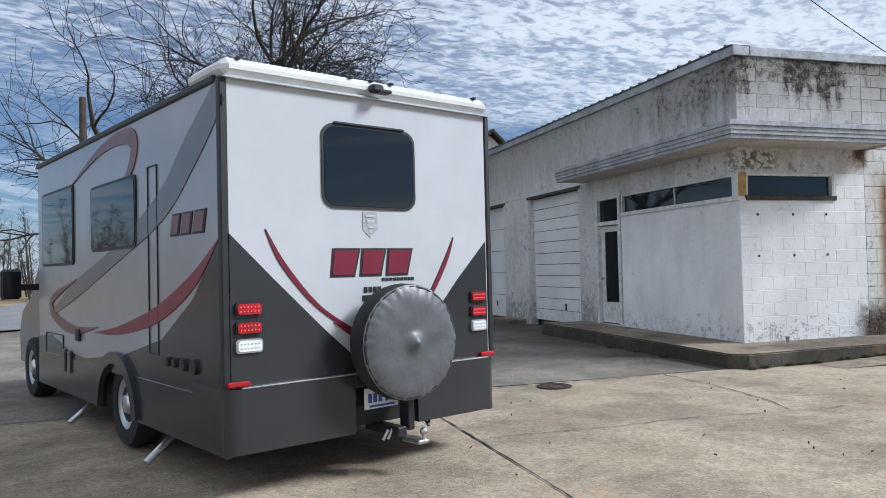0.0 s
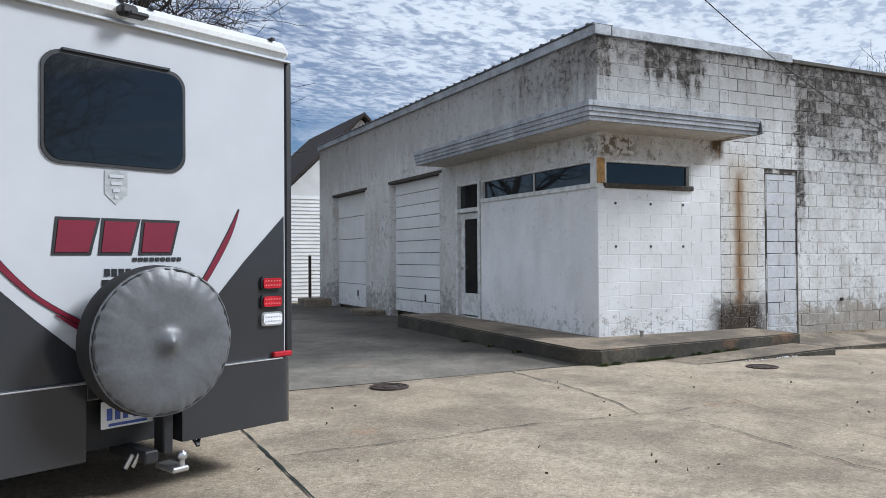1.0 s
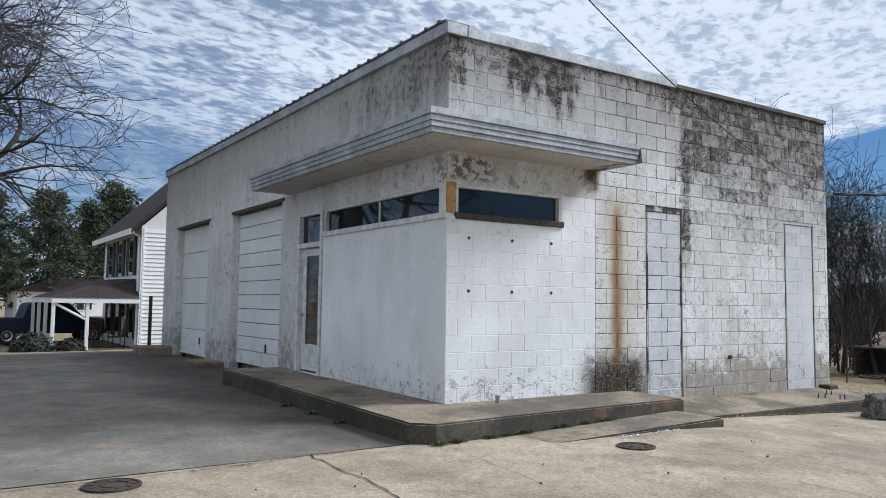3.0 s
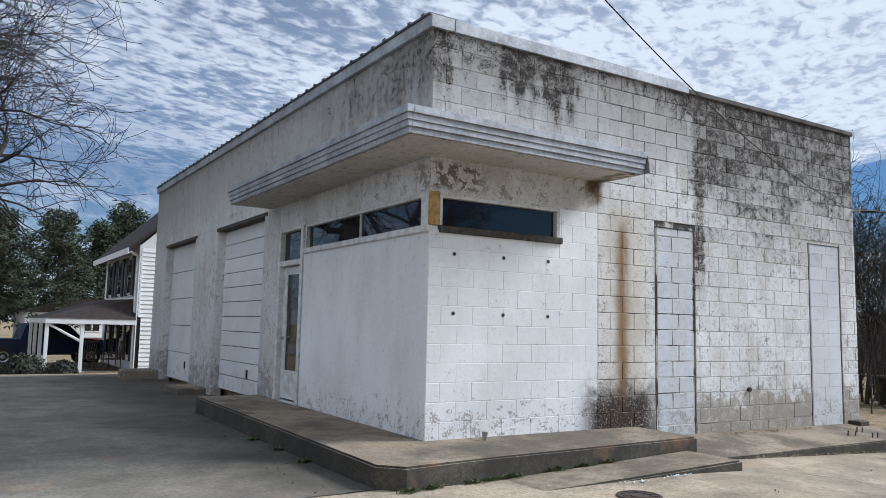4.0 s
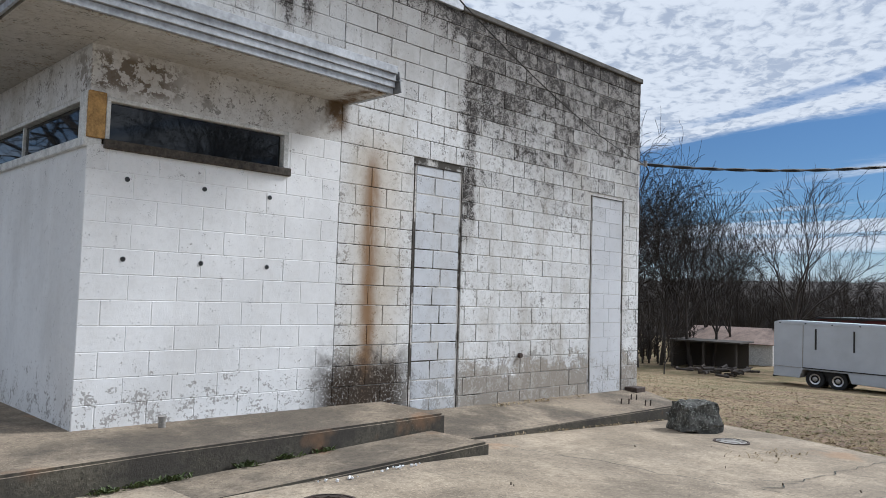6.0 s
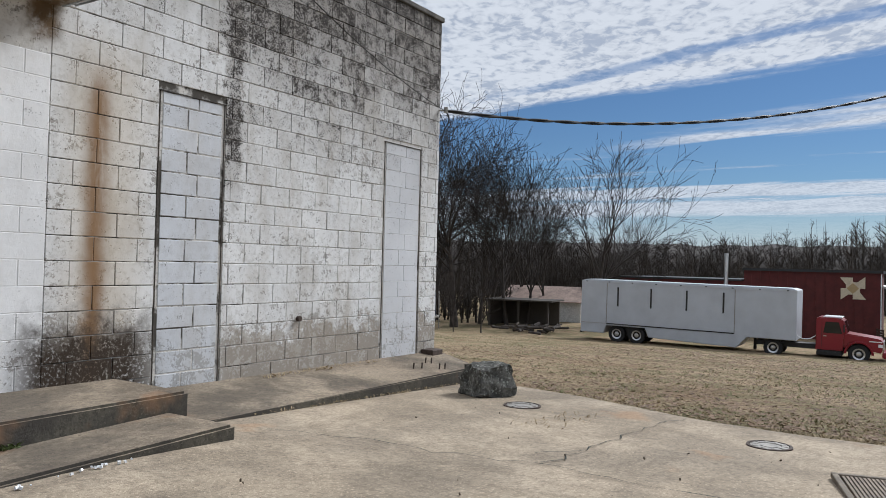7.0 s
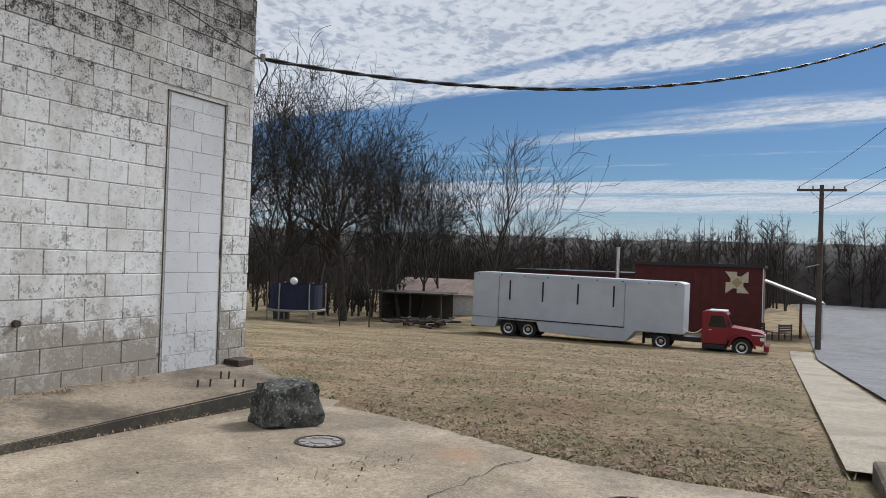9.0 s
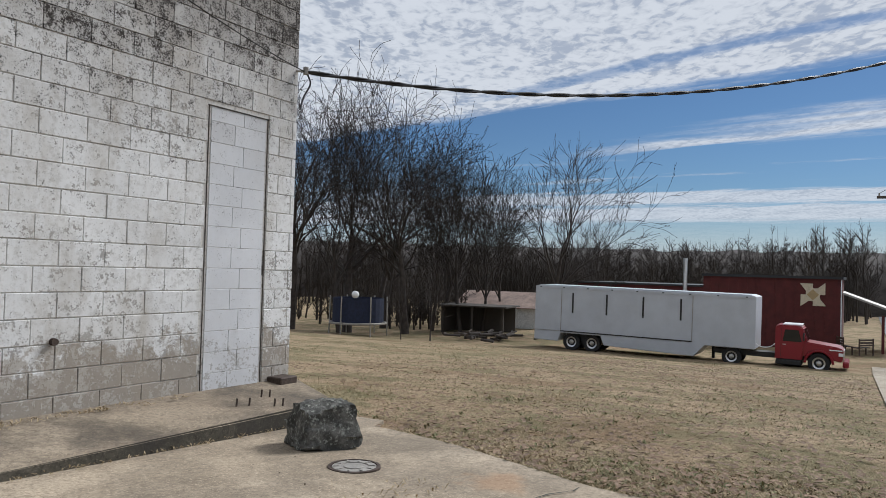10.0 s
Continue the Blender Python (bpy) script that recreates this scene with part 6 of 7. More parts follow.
# porch
porch = new("porch")
porch.parent = house
boxpart("porch_floor", (-2.75, 0.1, 0.0), (-0.01, 6.6, 0.12), SLAB, porch)
bm = bmesh.new()
a, b = (-2.95, -0.1, 1.98), (0.0, 6.9, 2.75)
vs = [bm.verts.new(q) for q in ((a[0], a[1], a[2]), (0.0, a[1], a[2]), (0.0, b[1], a[2]), (a[0], b[1], a[2]), (0.0, a[1] + 0.9, b[2]), (0.0, b[1] - 0.9, b[2]), (-0.9, a[1] + 1.2, b[2] - 0.05), (-0.9, b[1] - 1.2, b[2] - 0.05))]
for q in ((0, 1, 4, 6), (0, 6, 7, 3), (3, 7, 5, 2), (4, 5, 7, 6), (0, 3, 2, 1), (1, 2, 5, 4)):
    bm.faces.new([vs[i] for i in q])
part("porch_roof", bm, SHINGLE, porch, "brown shingled porch roof")
boxpart("porch_beam", (-2.93, -0.08, 1.80), (-0.01, 0.06, 1.98), WHITE, porch)
boxpart("porch_beam", (-2.93, 0.06, 1.80), (-2.80, 6.8, 1.98), WHITE, porch)
for x, y in ((-1.75, 0.0), (-2.86, 0.0), (-2.86, 2.2), (-2.86, 4.4), (-2.86, 6.6)):
    boxpart("porch_post", (x - 0.06, y - 0.02, 0.1), (x + 0.06, y + 0.1, 1.8), WHITE, porch, 0.008)
bm = bmesh.new()
tube(bm, (-2.86, 0.02, 1.8), (-1.8, 0.02, 1.2), 0.045, n=6)
part("porch_brace", bm, WHITE, porch)

CHAIRWOOD = simple("dark_chair_wood", (0.06, 0.035, 0.022), 0.6, vary=0.3)


def rocking_chair(m, label):
    ob = base("rocking_chair", m, label, "chair", "chairs on the porch")
    boxpart("seat", (-0.26, -0.25, 0.40), (0.26, 0.25, 0.44), CHAIRWOOD, ob, 0.01)
    for x in (-0.24, 0.24):
        for y in (-0.22, 0.22):
            bm = bmesh.new()
            tube(bm, (x, y, 0.05), (x, y, 0.62 if y < 0 else 0.42), 0.02, n=8)
            part("leg", bm, CHAIRWOOD, ob)
        boxpart("arm", (x - 0.035, -0.28, 0.60), (x + 0.035, 0.26, 0.63), CHAIRWOOD, ob)
        boxpart("rocker", (x - 0.015, -0.4, 0.02), (x + 0.015, 0.4, 0.06), CHAIRWOOD, ob)
    for i in range(6):
        x = -0.2 + 0.08 * i
        bm = bmesh.new()
        tube(bm, (x, 0.24, 0.44), (x * 1.1, 0.36, 1.05), 0.014, n=6)
        part("spindle", bm, CHAIRWOOD, ob)
    bm = bmesh.new()
    tube(bm, (-0.26, 0.36, 1.06), (0.26, 0.36, 1.06), 0.03, n=8)
    part("top_rail", bm, CHAIRWOOD, ob)
    return ob


c1 = rocking_chair(pose(-0.1, 23.6, -0.43, 0, 0, 200), "dark wooden spindle rocking chair on the porch")
copy_thing(c1, pose(0.75, 23.3, -0.43, 0, 0, 240))
# shrubs
LEAF = simple("dark_shrub_leaf", (0.02, 0.026, 0.016), 0.8, vary=0.5, scale=3, bump=0)


def shrub(m, seed, r, label):
    rng = random.Random(seed)
    bm = bmesh.new()
    for _ in range(1500):
        d = Vector((rng.gauss(0, 1), rng.gauss(0, 1), abs(rng.gauss(0, 1)))).normalized() * r * rng.uniform(0.6, 1.05) * (1 + 0.15 * noise.noise(Vector((rng.random() * 3, seed, 0))))
        t = Vector((rng.gauss(0, 1), rng.gauss(0, 1), rng.gauss(0, 1))).normalized() * 0.10
        n = t.cross(d).normalized() * 0.045
        bm.faces.new([bm.verts.new(q) for q in (d - n, d + n, d + t)])
    ob = base("shrub", m, label, "shrub", "shrubs by the porch")
    part("foliage", bm, LEAF, ob)
    bm = bmesh.new()
    for k in range(5):
        tube(bm, (0, 0, -0.2), (0.3 * r * math.cos(k * 1.26), 0.3 * r * math.sin(k * 1.26), r * 0.7), 0.03, 0.015, 5)
    part("stem", bm, BARK, ob)


shrub(pose(-2.15, 22.3, -0.5), 4, 0.75, "dark clipped evergreen shrub by the porch")
shrub(pose(-1.0, 21.9, -0.45), 5, 0.45, "low dark shrub by the porch post")

# ---- vehicles ----
def carbody(bm, profile, half, m=None, bevel=0.05):
    """A side outline in (forward, up) drawn across to both sides."""
    prism(bm, profile, half * 2, Matrix(((0, -1, 0, half), (1, 0, 0, 0), (0, 0, 1, 0), (0, 0, 0, 1))))
    bmesh.ops.bevel(bm, geom=list(bm.edges), offset=bevel, segments=2, affect="EDGES")


NAVY = metallic("navy_car_paint", (0.012, 0.02, 0.06), 0.2)
pickup = base("pickup_truck", pose(-3.7, 30.0, -0.57, 0, 0, -83), "dark navy crew-cab pickup truck parked by the house", "pickup truck")
bm = bmesh.new()
carbody(bm, [(0.0, 0.45), (5.5, 0.45), (5.6, 0.75), (5.5, 1.05), (4.2, 1.15), (3.6, 1.12), (2.0, 1.12), (0.0, 1.1)], 0.95)
part("body", bm, NAVY, pickup, smooth=True)
bm = bmesh.new()
carbody(bm, [(1.75, 1.05), (4.3, 1.05), (3.6, 1.72), (3.3, 1.78), (2.2, 1.78), (1.95, 1.72)], 0.85)
cb = part("cabin", bm, NAVY, pickup, smooth=True)
for s in (-1, 1):
    for a, b in ((2.12, 2.75), (2.85, 3.55)):
        bm = bmesh.new()
        prism(bm, [(a, 1.2), (b, 1.2), (b - 0.12, 1.65), (a + 0.05, 1.65)], 0.02, Matrix(((0, s, 0, s * 0.85 - 0.005 * s), (1, 0, 0, 0), (0, 0, 1, 0), (0, 0, 0, 1))))
        part("side_glass", bm, DARKGLASS, cb)
    for y in (1.15, 4.55):
        road_wheel("wheel", s * 0.86, y, 0.38, 0.24, pickup, s)
boxpart("bumper", (-0.9, -0.12, 0.45), (0.9, 0.02, 0.68), STEEL, pickup, 0.03)

# lorry with long grey trailer; built along +y
TRAILERGREY = simple("pale_trailer_paint", (0.47, 0.495, 0.53), 0.5, vary=0.10, scale=0.9)
LORRYRED = metallic("lorry_red", (0.23, 0.009, 0.02), 0.3, 0.0)
lx, ly = Vector((45.2, 12.85)), Vector((45.2, -4.9))
ang = math.degrees(math.atan2(-(ly - lx).x, (ly - lx).y))
trailer = base("semi_trailer", pose(lx.x, lx.y, -3.12, -0.8, 0, ang), "long pale grey box trailer with black hinges parked on grass", "trailer")
TL = 13.6
R0 = 1.6
bm = bmesh.new()
prism(bm, [(R0, 0.50), (3.05, 0.50), (3.2, 0.98), (5.55, 0.98), (5.75, 0.46), (10.6, 0.32), (11.15, 0.94), (TL, 0.94), (TL, 3.62), (R0, 3.62)], 2.5, Matrix(((0, 1, 0, 0.0), (1, 0, 0, 0), (0, 0, 1, 0), (0, 0, 0, 1))))
bmesh.ops.bevel(bm, geom=list(bm.edges), offset=0.03, segments=1, affect="EDGES")
part("box_body", bm, TRAILERGREY, trailer)
for x0, x1 in ((-0.03, -0.001), (2.501, 2.53)):
    for a in (3.85, 5.82, 7.85, 9.85):
        boxpart("hinge_bar", (x0, a, 2.15), (x1, a + 0.09, 3.3), BLACK, trailer)
    boxpart("panel_seam", (x0, 3.2, 1.1), (x1, 3.23, 3.5), PALEIRON, trailer)
    boxpart("panel_seam", (x0, 10.48, 1.1), (x1, 10.51, 3.5), PALEIRON, trailer)
    boxpart("lower_seam", (x0, 3.2, 1.06), (x1, 10.5, 1.12), BLACK, trailer)
    boxpart("skirt_seam", (x0, R0 + 0.05, 1.08), (x1, 3.15, 1.10), PALEIRON, trailer)
    boxpart("top_rail", (x0, R0 + 0.05, 3.52), (x1, TL - 0.05, 3.63), TRAILERGREY, trailer)
    for k in range(9):
        boxpart("roof_marker", (x0, R0 + 0.3 + 1.4 * k, 3.55), (x1 + 0.015, R0 + 0.4 + 1.4 * k, 3.60), BLACK, trailer)
for s, x in ((-1, 0.35), (1, 2.15)):
    for y in (3.8, 5.0):
        road_wheel("wheel", x, y, 0.5, 0.28, trailer, s)
boxpart("axle_box", (0.5, 3.4, 0.4), (2.0, 5.4, 1.0), BLACK, trailer)
bm = bmesh.new()
prism(bm, [(R0 + 0.02, 3.615), (TL - 0.02, 3.615), (TL - 0.3, 3.70), (R0 + 0.3, 3.70)], 2.3, Matrix(((0, 1, 0, 0.1), (1, 0, 0, 0), (0, 0, 1, 0), (0, 0, 0, 1))))
part("roof", bm, TRAILERGREY, trailer)
boxpart("landing_gear", (0.4, 11.2, 0.05), (0.55, 11.35, 0.95), BLACK, trailer)
boxpart("rear_bumper", (0.2, R0 - 0.12, 0.42), (2.3, R0 + 0.02, 0.54), BLACK, trailer, 0.02)
lorry = base("lorry_cab", pose(lx.x, lx.y, -3.12, -0.8, 0, ang) @ pose(0, -0.5, 0), "red conventional lorry tractor coupled to the grey trailer", "lorry")
bm = bmesh.new()
carbody(bm, [(15.0, 0.55), (16.25, 0.55), (16.35, 1.42), (16.5, 1.52), (16.28, 2.18), (16.05, 2.27), (15.05, 2.27), (15.0, 2.18)], 0.98, bevel=0.05)
bmesh.ops.translate(bm, verts=bm.verts, vec=(1.25, 0, 0))
part("cabin", bm, LORRYRED, lorry, smooth=True)
bm = bmesh.new()
carbody(bm, [(16.3, 0.75), (16.42, 0.8), (16.55, 1.05), (16.95, 1.14), (17.35, 1.0), (17.55, 0.7), (18.02, 0.62), (18.06, 1.22), (17.9, 1.34), (16.3, 1.53)], 0.99, bevel=0.05)
bmesh.ops.translate(bm, verts=bm.verts, vec=(1.25, 0, 0))
part("hood", bm, LORRYRED, lorry, smooth=True)
for x_ in (0.2, 2.3):
    bm = bmesh.new()
    for q in range(0, 180, 15):
        a, b = radians(q), radians(q + 15)
        tube(bm, (x_, 17.0 + 0.62 * math.cos(a), 0.5 + 0.62 * math.sin(a)), (x_, 17.0 + 0.62 * math.cos(b), 0.5 + 0.62 * math.sin(b)), 0.06, n=6)
    part("fender_lip", bm, LORRYRED, lorry, smooth=True)
for x0, x1 in ((0.245, 0.262), (2.238, 2.255)):
    bm = bmesh.new()
    prism(bm, [(15.35, 1.48), (16.22, 1.48), (16.06, 2.06), (15.45, 2.06)], x1 - x0, Matrix(((0, 1, 0, x0), (1, 0, 0, 0), (0, 0, 1, 0), (0, 0, 0, 1))))
    part("door_glass", bm, DARKGLASS, lorry)
    boxpart("door_seam", (x0 + 0.006, 15.27, 0.7), (x1 - 0.004, 15.285, 2.1), BLACK, lorry)
    boxpart("door_handle", (x0 - 0.01, 15.35, 1.3), (x1 + 0.01, 15.5, 1.34), STEEL, lorry)
bm = bmesh.new()
prism(bm, [(16.47, 1.56), (16.49, 1.57), (16.30, 2.12), (16.28, 2.11)], 1.7, Matrix(((0, 1, 0, 0.4), (1, 0, 0, 0), (0, 0, 1, 0), (0, 0, 0, 1))))
part("windscreen", bm, DARKGLASS, lorry)
bm = bmesh.new()
line = curve_points([(2.1, 13.8, 1.7), (2.15, 14.2, 1.15), (2.1, 14.7, 1.1), (2.05, 15.05, 1.35)], 5)
for p_, q_ in zip(line, line[1:]):
    tube(bm, p_, q_, 0.025, n=5)
part("air_hose", bm, WHITE, lorry)
for s, x in ((-1, 0.4), (1, 2.1)):
    road_wheel("wheel", x, 12.95, 0.48, 0.35, lorry, s)
    road_wheel("wheel", x, 17.0, 0.5, 0.3, lorry, s)
boxpart("chassis_rail", (0.75, 12.0, 0.55), (1.75, 17.6, 0.80), BLACK, lorry)
for x0, x1 in ((0.225, 0.262), (2.238, 2.275)):
    boxpart("hood_stripe", (x0, 17.45, 1.17), (x1, 18.0, 1.22), WHITE, lorry)
    boxpart("headlamp", (x0, 17.85, 0.92), (x1, 18.05, 1.08), WHITE, lorry, 0.01)
    boxpart("side_step", (x0, 15.05, 0.34), (x1, 16.2, 0.5), BLACK, lorry)
    boxpart("mirror", (x0 - 0.12, 16.28, 1.55), (x1 + 0.12, 16.34, 1.95), BLACK, lorry, 0.02)
boxpart("grille", (0.65, 18.05, 0.72), (1.85, 18.10, 1.2), STEEL, lorry)
boxpart("fuel_tank", (0.26, 15.05, 0.3), (2.24, 16.25, 0.6), BLACK, lorry, 0.06)
boxpart("front_bumper", (0.2, 18.04, 0.38), (2.3, 18.3, 0.68), LORRYRED, lorry, 0.05)
boxpart("roof_cap", (0.5, 15.3, 2.265), (2.0, 16.2, 2.33), WHITE, lorry, 0.03)

# ---- red workshop with porch, pole, trampoline, shed, woodpile ----
BARNRED = simple("dark_red_boards", (0.085, 0.014, 0.012), 0.8, vary=0.25, scale=2.0)
shop = base("red_workshop", pose(54.5, -4.3, -3.15), "dark red metal workshop with pinwheel quilt sign", "building")
boxpart("wall_main", (0, 0, 0), (9, 8.2, 4.45), BARNRED, shop)
boxpart("wall_wing", (0, 8.2, 0), (8, 17, 3.7), BARNRED, shop)
boxpart("roof", (-0.15, -0.15, 4.45), (9.1, 8.3, 4.62), BLACK, shop)
boxpart("roof_wing", (-0.15, 8.3, 3.7), (8.1, 17.1, 3.82), BLACK, shop)
for i in range(14):
    boxpart("batten", (-0.03, 0.3 + 0.57 * i, 0.0), (0.0, 0.36 + 0.57 * i, 4.4), BARNRED, shop)
# sunlight on the red end wall, added as a white strip
boxpart("corner_trim", (-0.04, -0.06, 0), (0.3, -0.01, 4.4), WHITE, shop, label="white strip standing in for sunlight on the end face")
boxpart("vent", (-0.06, 4.9, 2.55), (0.0, 5.7, 2.9), PALEIRON, shop)
sign = base("quilt_sign", pose(54.42, -3.5, -0.45), "square cream pinwheel quilt sign on red wall", "sign")
CREAM = simple("cream_paint", (0.55, 0.47, 0.34), 0.6)
BROWN = simple("tan_paint", (0.38, 0.27, 0.13), 0.6)
QM = Matrix(((0, 1, 0, 0), (1, 0, 0, 0), (0, 0, 1, 0), (0, 0, 0, 1)))
for k in range(4):
    rot = Matrix.Translation((0, 0.75, 0.75)) @ Matrix.Rotation(k * math.pi / 2, 4, "X") @ Matrix.Translation((0, -0.75, -0.75))
    bm = bmesh.new()
    prism(bm, [(0.05, 0.75), (0.05, 1.5), (0.5, 1.15), (0.75, 1.15), (0.75, 0.75)], 0.03, rot @ QM)
    part("blade", bm, CREAM, sign)
    bm = bmesh.new()
    prism(bm, [(0.4, 0.75), (0.75, 1.1), (0.75, 0.75)], 0.03, rot @ Matrix.Translation((-0.02, 0, 0)) @ QM)
    part("patch", bm, BROWN, sign)
awning = base("awning", pose(54.5, -4.4, -3.15), "open timber awning with sloping sheet roof beside the workshop", "awning")
bm = bmesh.new()
vs = [bm.verts.new(q) for q in ((0.0, 0.0, 3.55), (6, 0.0, 3.55), (6, -3.6, 2.2), (0.0, -3.6, 2.2))]
bm.faces.new(vs)
r = bmesh.ops.extrude_face_region(bm, geom=list(bm.faces))
bmesh.ops.translate(bm, vec=(0, 0, 0.12), verts=[v for v in r["geom"] if isinstance(v, bmesh.types.BMVert)])
part("roof", bm, PALEIRON, awning)
for x, y in ((0.15, -3.4), (3, -3.4), (5.8, -3.4), (0.15, -2.2)):
    boxpart("post", (x - 0.08, y - 0.08, 0), (x + 0.08, y + 0.08, 2.3), BARNRED if y > -3 else TRIM, awning)
boxpart("beam", (-0.05, -3.6, 2.05), (6, -3.4, 2.22), TRIM, awning)
for x, y, r_ in ((53.2, -4.6, 20), (52.6, -5.5, 140)):
    b_ = base("garden_bench", pose(x, y, height(x, y), 0, 0, r_), "dark slatted bench outside the workshop", "bench", "benches outside the workshop")
    for k in range(3):
        boxpart("slat", (-0.6, -0.25 + 0.17 * k, 0.42), (0.6, -0.12 + 0.17 * k, 0.46), CHAIRWOOD, b_)
        boxpart("back_slat", (-0.6, 0.26, 0.55 + 0.15 * k), (0.6, 0.3, 0.66 + 0.15 * k), CHAIRWOOD, b_)
    for sx in (-0.55, 0.55):
        for sy in (-0.2, 0.28):
            boxpart("leg", (sx - 0.03, sy - 0.03, 0), (sx + 0.03, sy + 0.03, 0.42 if sy < 0 else 1.0), CHAIRWOOD, b_)
bm = bmesh.new()
tube(bm, (0, 0, 0), (0, 0, 5.6), 0.14, n=12)
ch = part("chimney_pipe", bm, STEEL, None, smooth=True)
ch.matrix_basis = pose(54.0, 5.0, -3.15)
tagged(ch, "tall bright metal flue pipe behind the trailer", "chimney")

POLEWOOD = simple("weathered_pole", (0.085, 0.065, 0.05), 0.9, vary=0.3, scale=4, bump=0.4)


def utility_pole(m, h, label):
    ob = base("utility_pole", m, label, "utility pole", "poles along the street")
    bm = bmesh.new()
    tube(bm, (0, 0, -0.5), (0, 0, h), 0.17, 0.11, 12)
    part("pole", bm, POLEWOOD, ob, smooth=True)
    boxpart("crossarm", (-0.06, -1.25, h - 0.35), (0.06, 1.25, h - 0.22), POLEWOOD, ob)
    for y in (-1.15, -0.6, 0.45, 1.15):
        bm = bmesh.new()
        tube(bm, (0, y, h - 0.22), (0, y, h - 0.05), 0.05, 0.035, 8)
        part("insulator", bm, PALEIRON, ob)
    for s in (-1, 1):
        bm = bmesh.new()
        tube(bm, (0.07, s * 0.6, h - 0.3), (0.07, 0, h - 0.9), 0.02, n=6)
        part("brace", bm, PALEIRON, ob)
    for z in (h - 3.2, h - 4.4):
        bm = bmesh.new()
        tube(bm, (-0.1, 0, z), (-0.1, 0.7, z - 0.2), 0.03, n=6)
        part("arm_bracket", bm, PALEIRON, ob)
    return ob


PX, PY = 47.9, -7.35
up = utility_pole(pose(PX, PY, -3.13, 0, 0, 8), 9.15, "tall brown timber utility pole with crossarm by the street")
for y, dz in ((-1.15, 0), (1.15, 0), (0.45, -1.5)):
    cable("overhead_wire", (PX, PY + y, 5.95 + dz), (10, -14 + y, 9.5 + dz), 0.8, 0.014, "thin overhead wire along the street", 30)
bm = bmesh.new()
tube(bm, (0, 0, -0.3), (0, 0, 6.25), 0.11, 0.09, 10)
o = part("street_post", bm, POLEWOOD, None, smooth=True)
o.matrix_basis = pose(-10.8, 12.3, 0)
tagged(o, "plain timber post beside the side street", "post")
cable("street_wire", (-16, -4, 8.6), (-13.4, 24, 7.6), 0.6, 0.012, "thin overhead wire above the side street", 30)

NET = simple("navy_net", (0.012, 0.018, 0.045), 0.8, vary=0.3)
tramp = base("trampoline", pose(39.0, 21.2, height(39, 21.2)), "round trampoline with dark blue safety net", "trampoline")
bm = bmesh.new()
for k in range(28):
    a, b = 2 * math.pi * k / 28, 2 * math.pi * (k + 1) / 28
    tube(bm, (1.7 * math.cos(a), 1.7 * math.sin(a), 0.75), (1.7 * math.cos(b), 1.7 * math.sin(b), 0.75), 0.07, n=6)
part("rim", bm, PALEIRON, tramp)
bm = bmesh.new()
tube(bm, (0, 0, 0.70), (0, 0, 0.73), 1.65, 1.65, 28)
part("mat", bm, BLACK, tramp)
bm = bmesh.new()
tube(bm, (0, 0, 0.8), (0, 0, 2.25), 1.55, 1.55, 28, caps=False)
r = bmesh.ops.solidify(bm, geom=list(bm.faces), thickness=0.01)
part("net", bm, NET, tramp, "dark blue net wall")
for k in range(6):
    a = 2 * math.pi * k / 6
    bm = bmesh.new()
    tube(bm, (1.75 * math.cos(a), 1.75 * math.sin(a), 0), (1.72 * math.cos(a), 1.72 * math.sin(a), 2.35), 0.04, n=6)
    part("pole", bm, PALEIRON, tramp)
bm = bmesh.new()
bmesh.ops.create_uvsphere(bm, u_segments=12, v_segments=8, radius=0.22, matrix=Matrix.Translation((-1.6, -0.9, 2.5)))
part("hoop_board", bm, WHITE, tramp, "white hoop board", True)

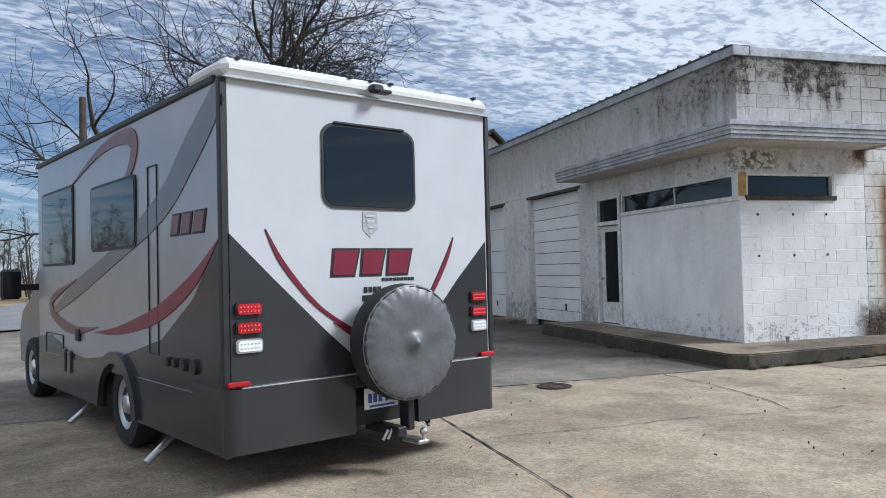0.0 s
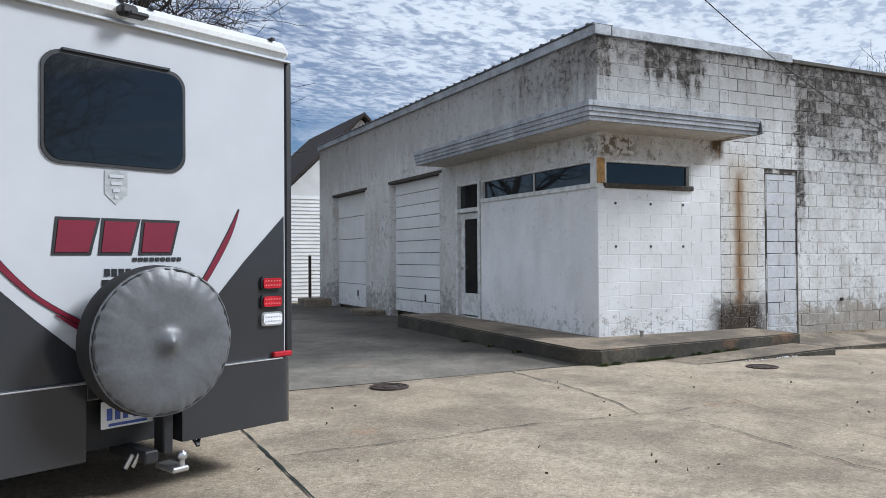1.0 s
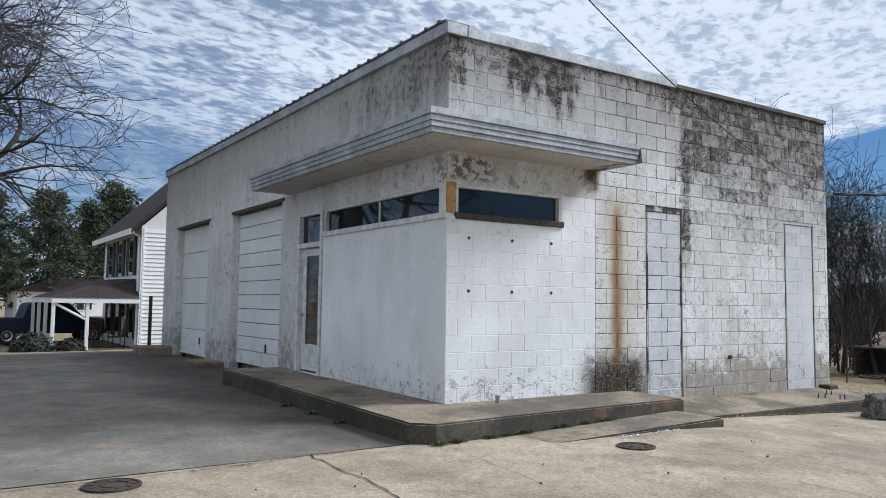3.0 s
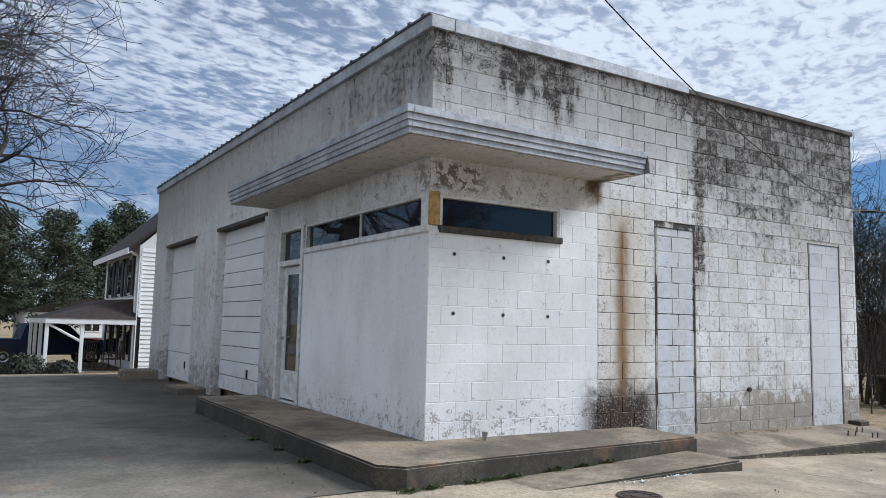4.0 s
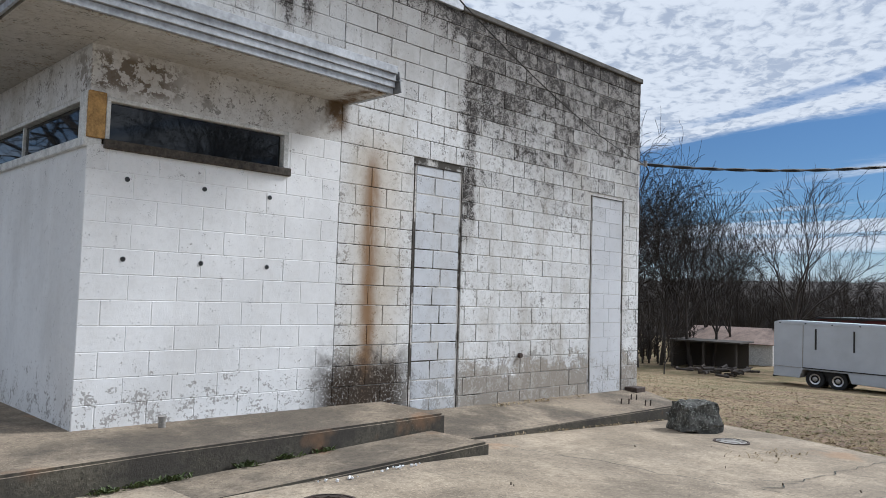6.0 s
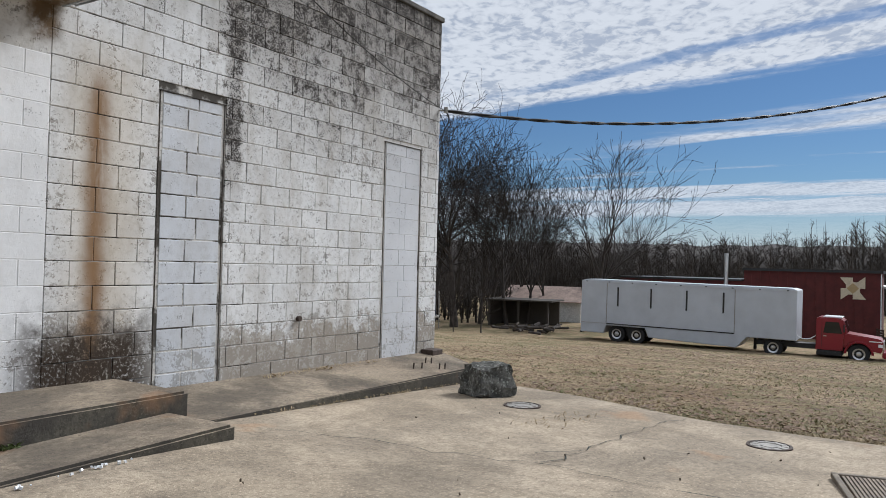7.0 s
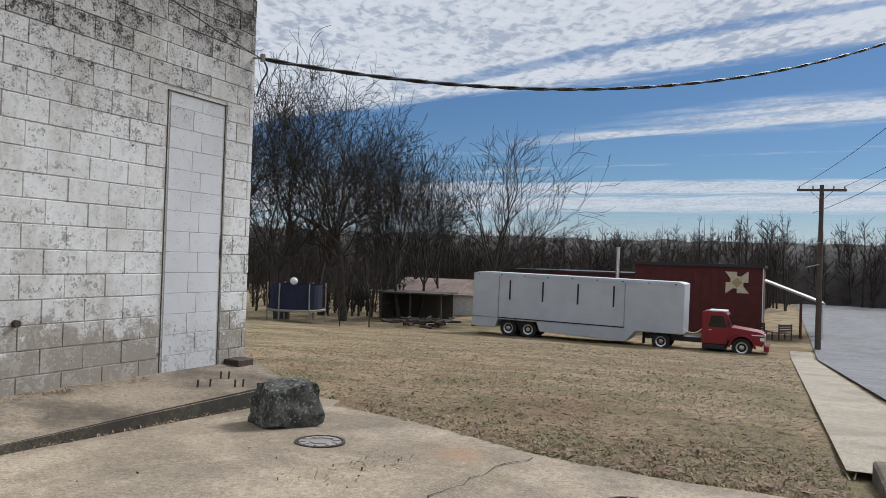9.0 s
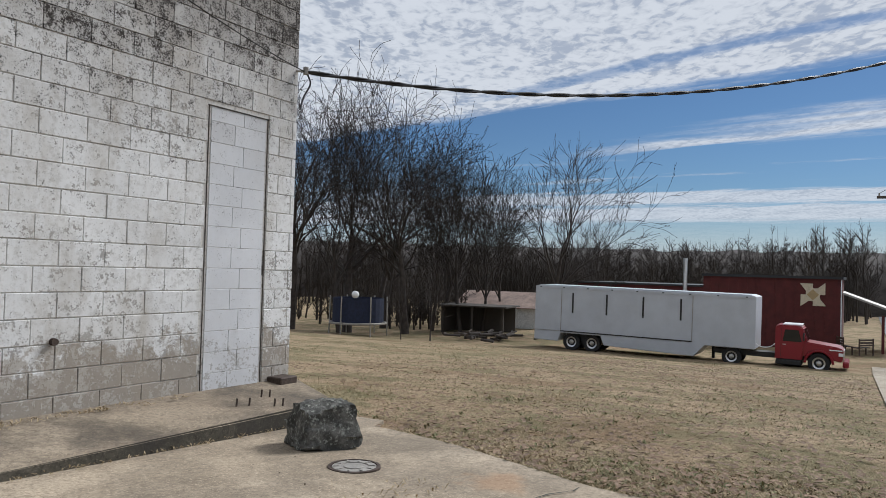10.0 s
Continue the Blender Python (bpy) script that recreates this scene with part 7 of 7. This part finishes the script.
RUSTROOF = simple("rusty_sheet_roof", (0.30, 0.22, 0.18), 0.7, 0.2, 0.35, 1.5, 0.3, 8)
shed = base("old_shed", pose(55.5, 16.2, -3.2, 0, 0, 6), "low weathered shed with rusty tin roof among trees", "shed")
boxpart("wall", (0, 0, 0), (5, 6.5, 1.7), TRIM, shed)
for k in range(13):
    bm = bmesh.new()
    prism(bm, [(-0.5, 1.6), (2.5, 2.75), (2.5, 2.8), (-0.5, 1.66)], 0.53, Matrix.Translation((0, -0.2 + 0.54 * k, 0.0)))
    part("roof_sheet", bm, RUSTROOF, shed)
leanto = base("lean_to", pose(48.5, 15.9, -3.2, 0, 0, 8), "collapsing dark open lean-to full of junk", "shed")
for y in (0, 2.2, 4.4):
    boxpart("post", (0, y, 0), (0.14, y + 0.14, 1.9), DARKWOOD, leanto)
boxpart("roof", (-0.3, -0.3, 1.9), (3.2, 4.9, 2.0), DARKWOOD, leanto)
boxpart("back_wall", (3.0, 0, 0), (3.1, 4.6, 1.9), DARKWOOD, leanto)
boxpart("side_wall", (0.2, 4.45, 0), (3.0, 4.55, 1.9), DARKWOOD, leanto)
rng = random.Random(14)
for k in range(38):
    x, y = 44.5 + rng.gauss(0, 0.8), 15.2 + rng.gauss(0, 1.3)
    bm = bmesh.new()
    a = rng.uniform(0, 6.283)
    l = rng.uniform(0.5, 1.5)
    z = height(x, y) + rng.uniform(0.05, 0.45)
    tube(bm, (x, y, z), (x + l * math.cos(a), y + l * math.sin(a), z + rng.uniform(-0.1, 0.15)), rng.uniform(0.05, 0.12), n=7)
    tagged(part("log", bm, BARK if k % 3 else POLEWOOD), "dark cut log on a woodpile", "log", "logs on the woodpile")

# far cottage across the street
cot = base("far_cottage", pose(0.3, 60, -0.6, 0, 0, 4), "small grey-white cottage with grey roof across the street", "house")
boxpart("wall", (0, 0, 0), (9, 6, 2.6), SIDING, cot)
bm = bmesh.new()
prism(bm, [(-0.3, 2.5), (2.6, 3.5), (9.3, 3.9), (9.3, 2.5)], 6.4, Matrix.Translation((0, -0.2, 0)))
part("roof", bm, SHINGLE, cot)
for x in (1.2, 4.2):
    w = boxpart("window", (x, -0.04, 1.0), (x + 1.3, 0.0, 2.2), WHITE, cot)
    boxpart("pane", (x + 0.1, -0.05, 1.1), (x + 0.6, -0.041, 2.1), DARKGLASS, w)
    boxpart("pane", (x + 0.7, -0.05, 1.1), (x + 1.2, -0.041, 2.1), DARKGLASS, w)
boxpart("brick_base", (-0.02, -0.03, 0), (9, 0.0, 0.55), simple("brick_foundation", (0.16, 0.07, 0.05), 0.9), cot)
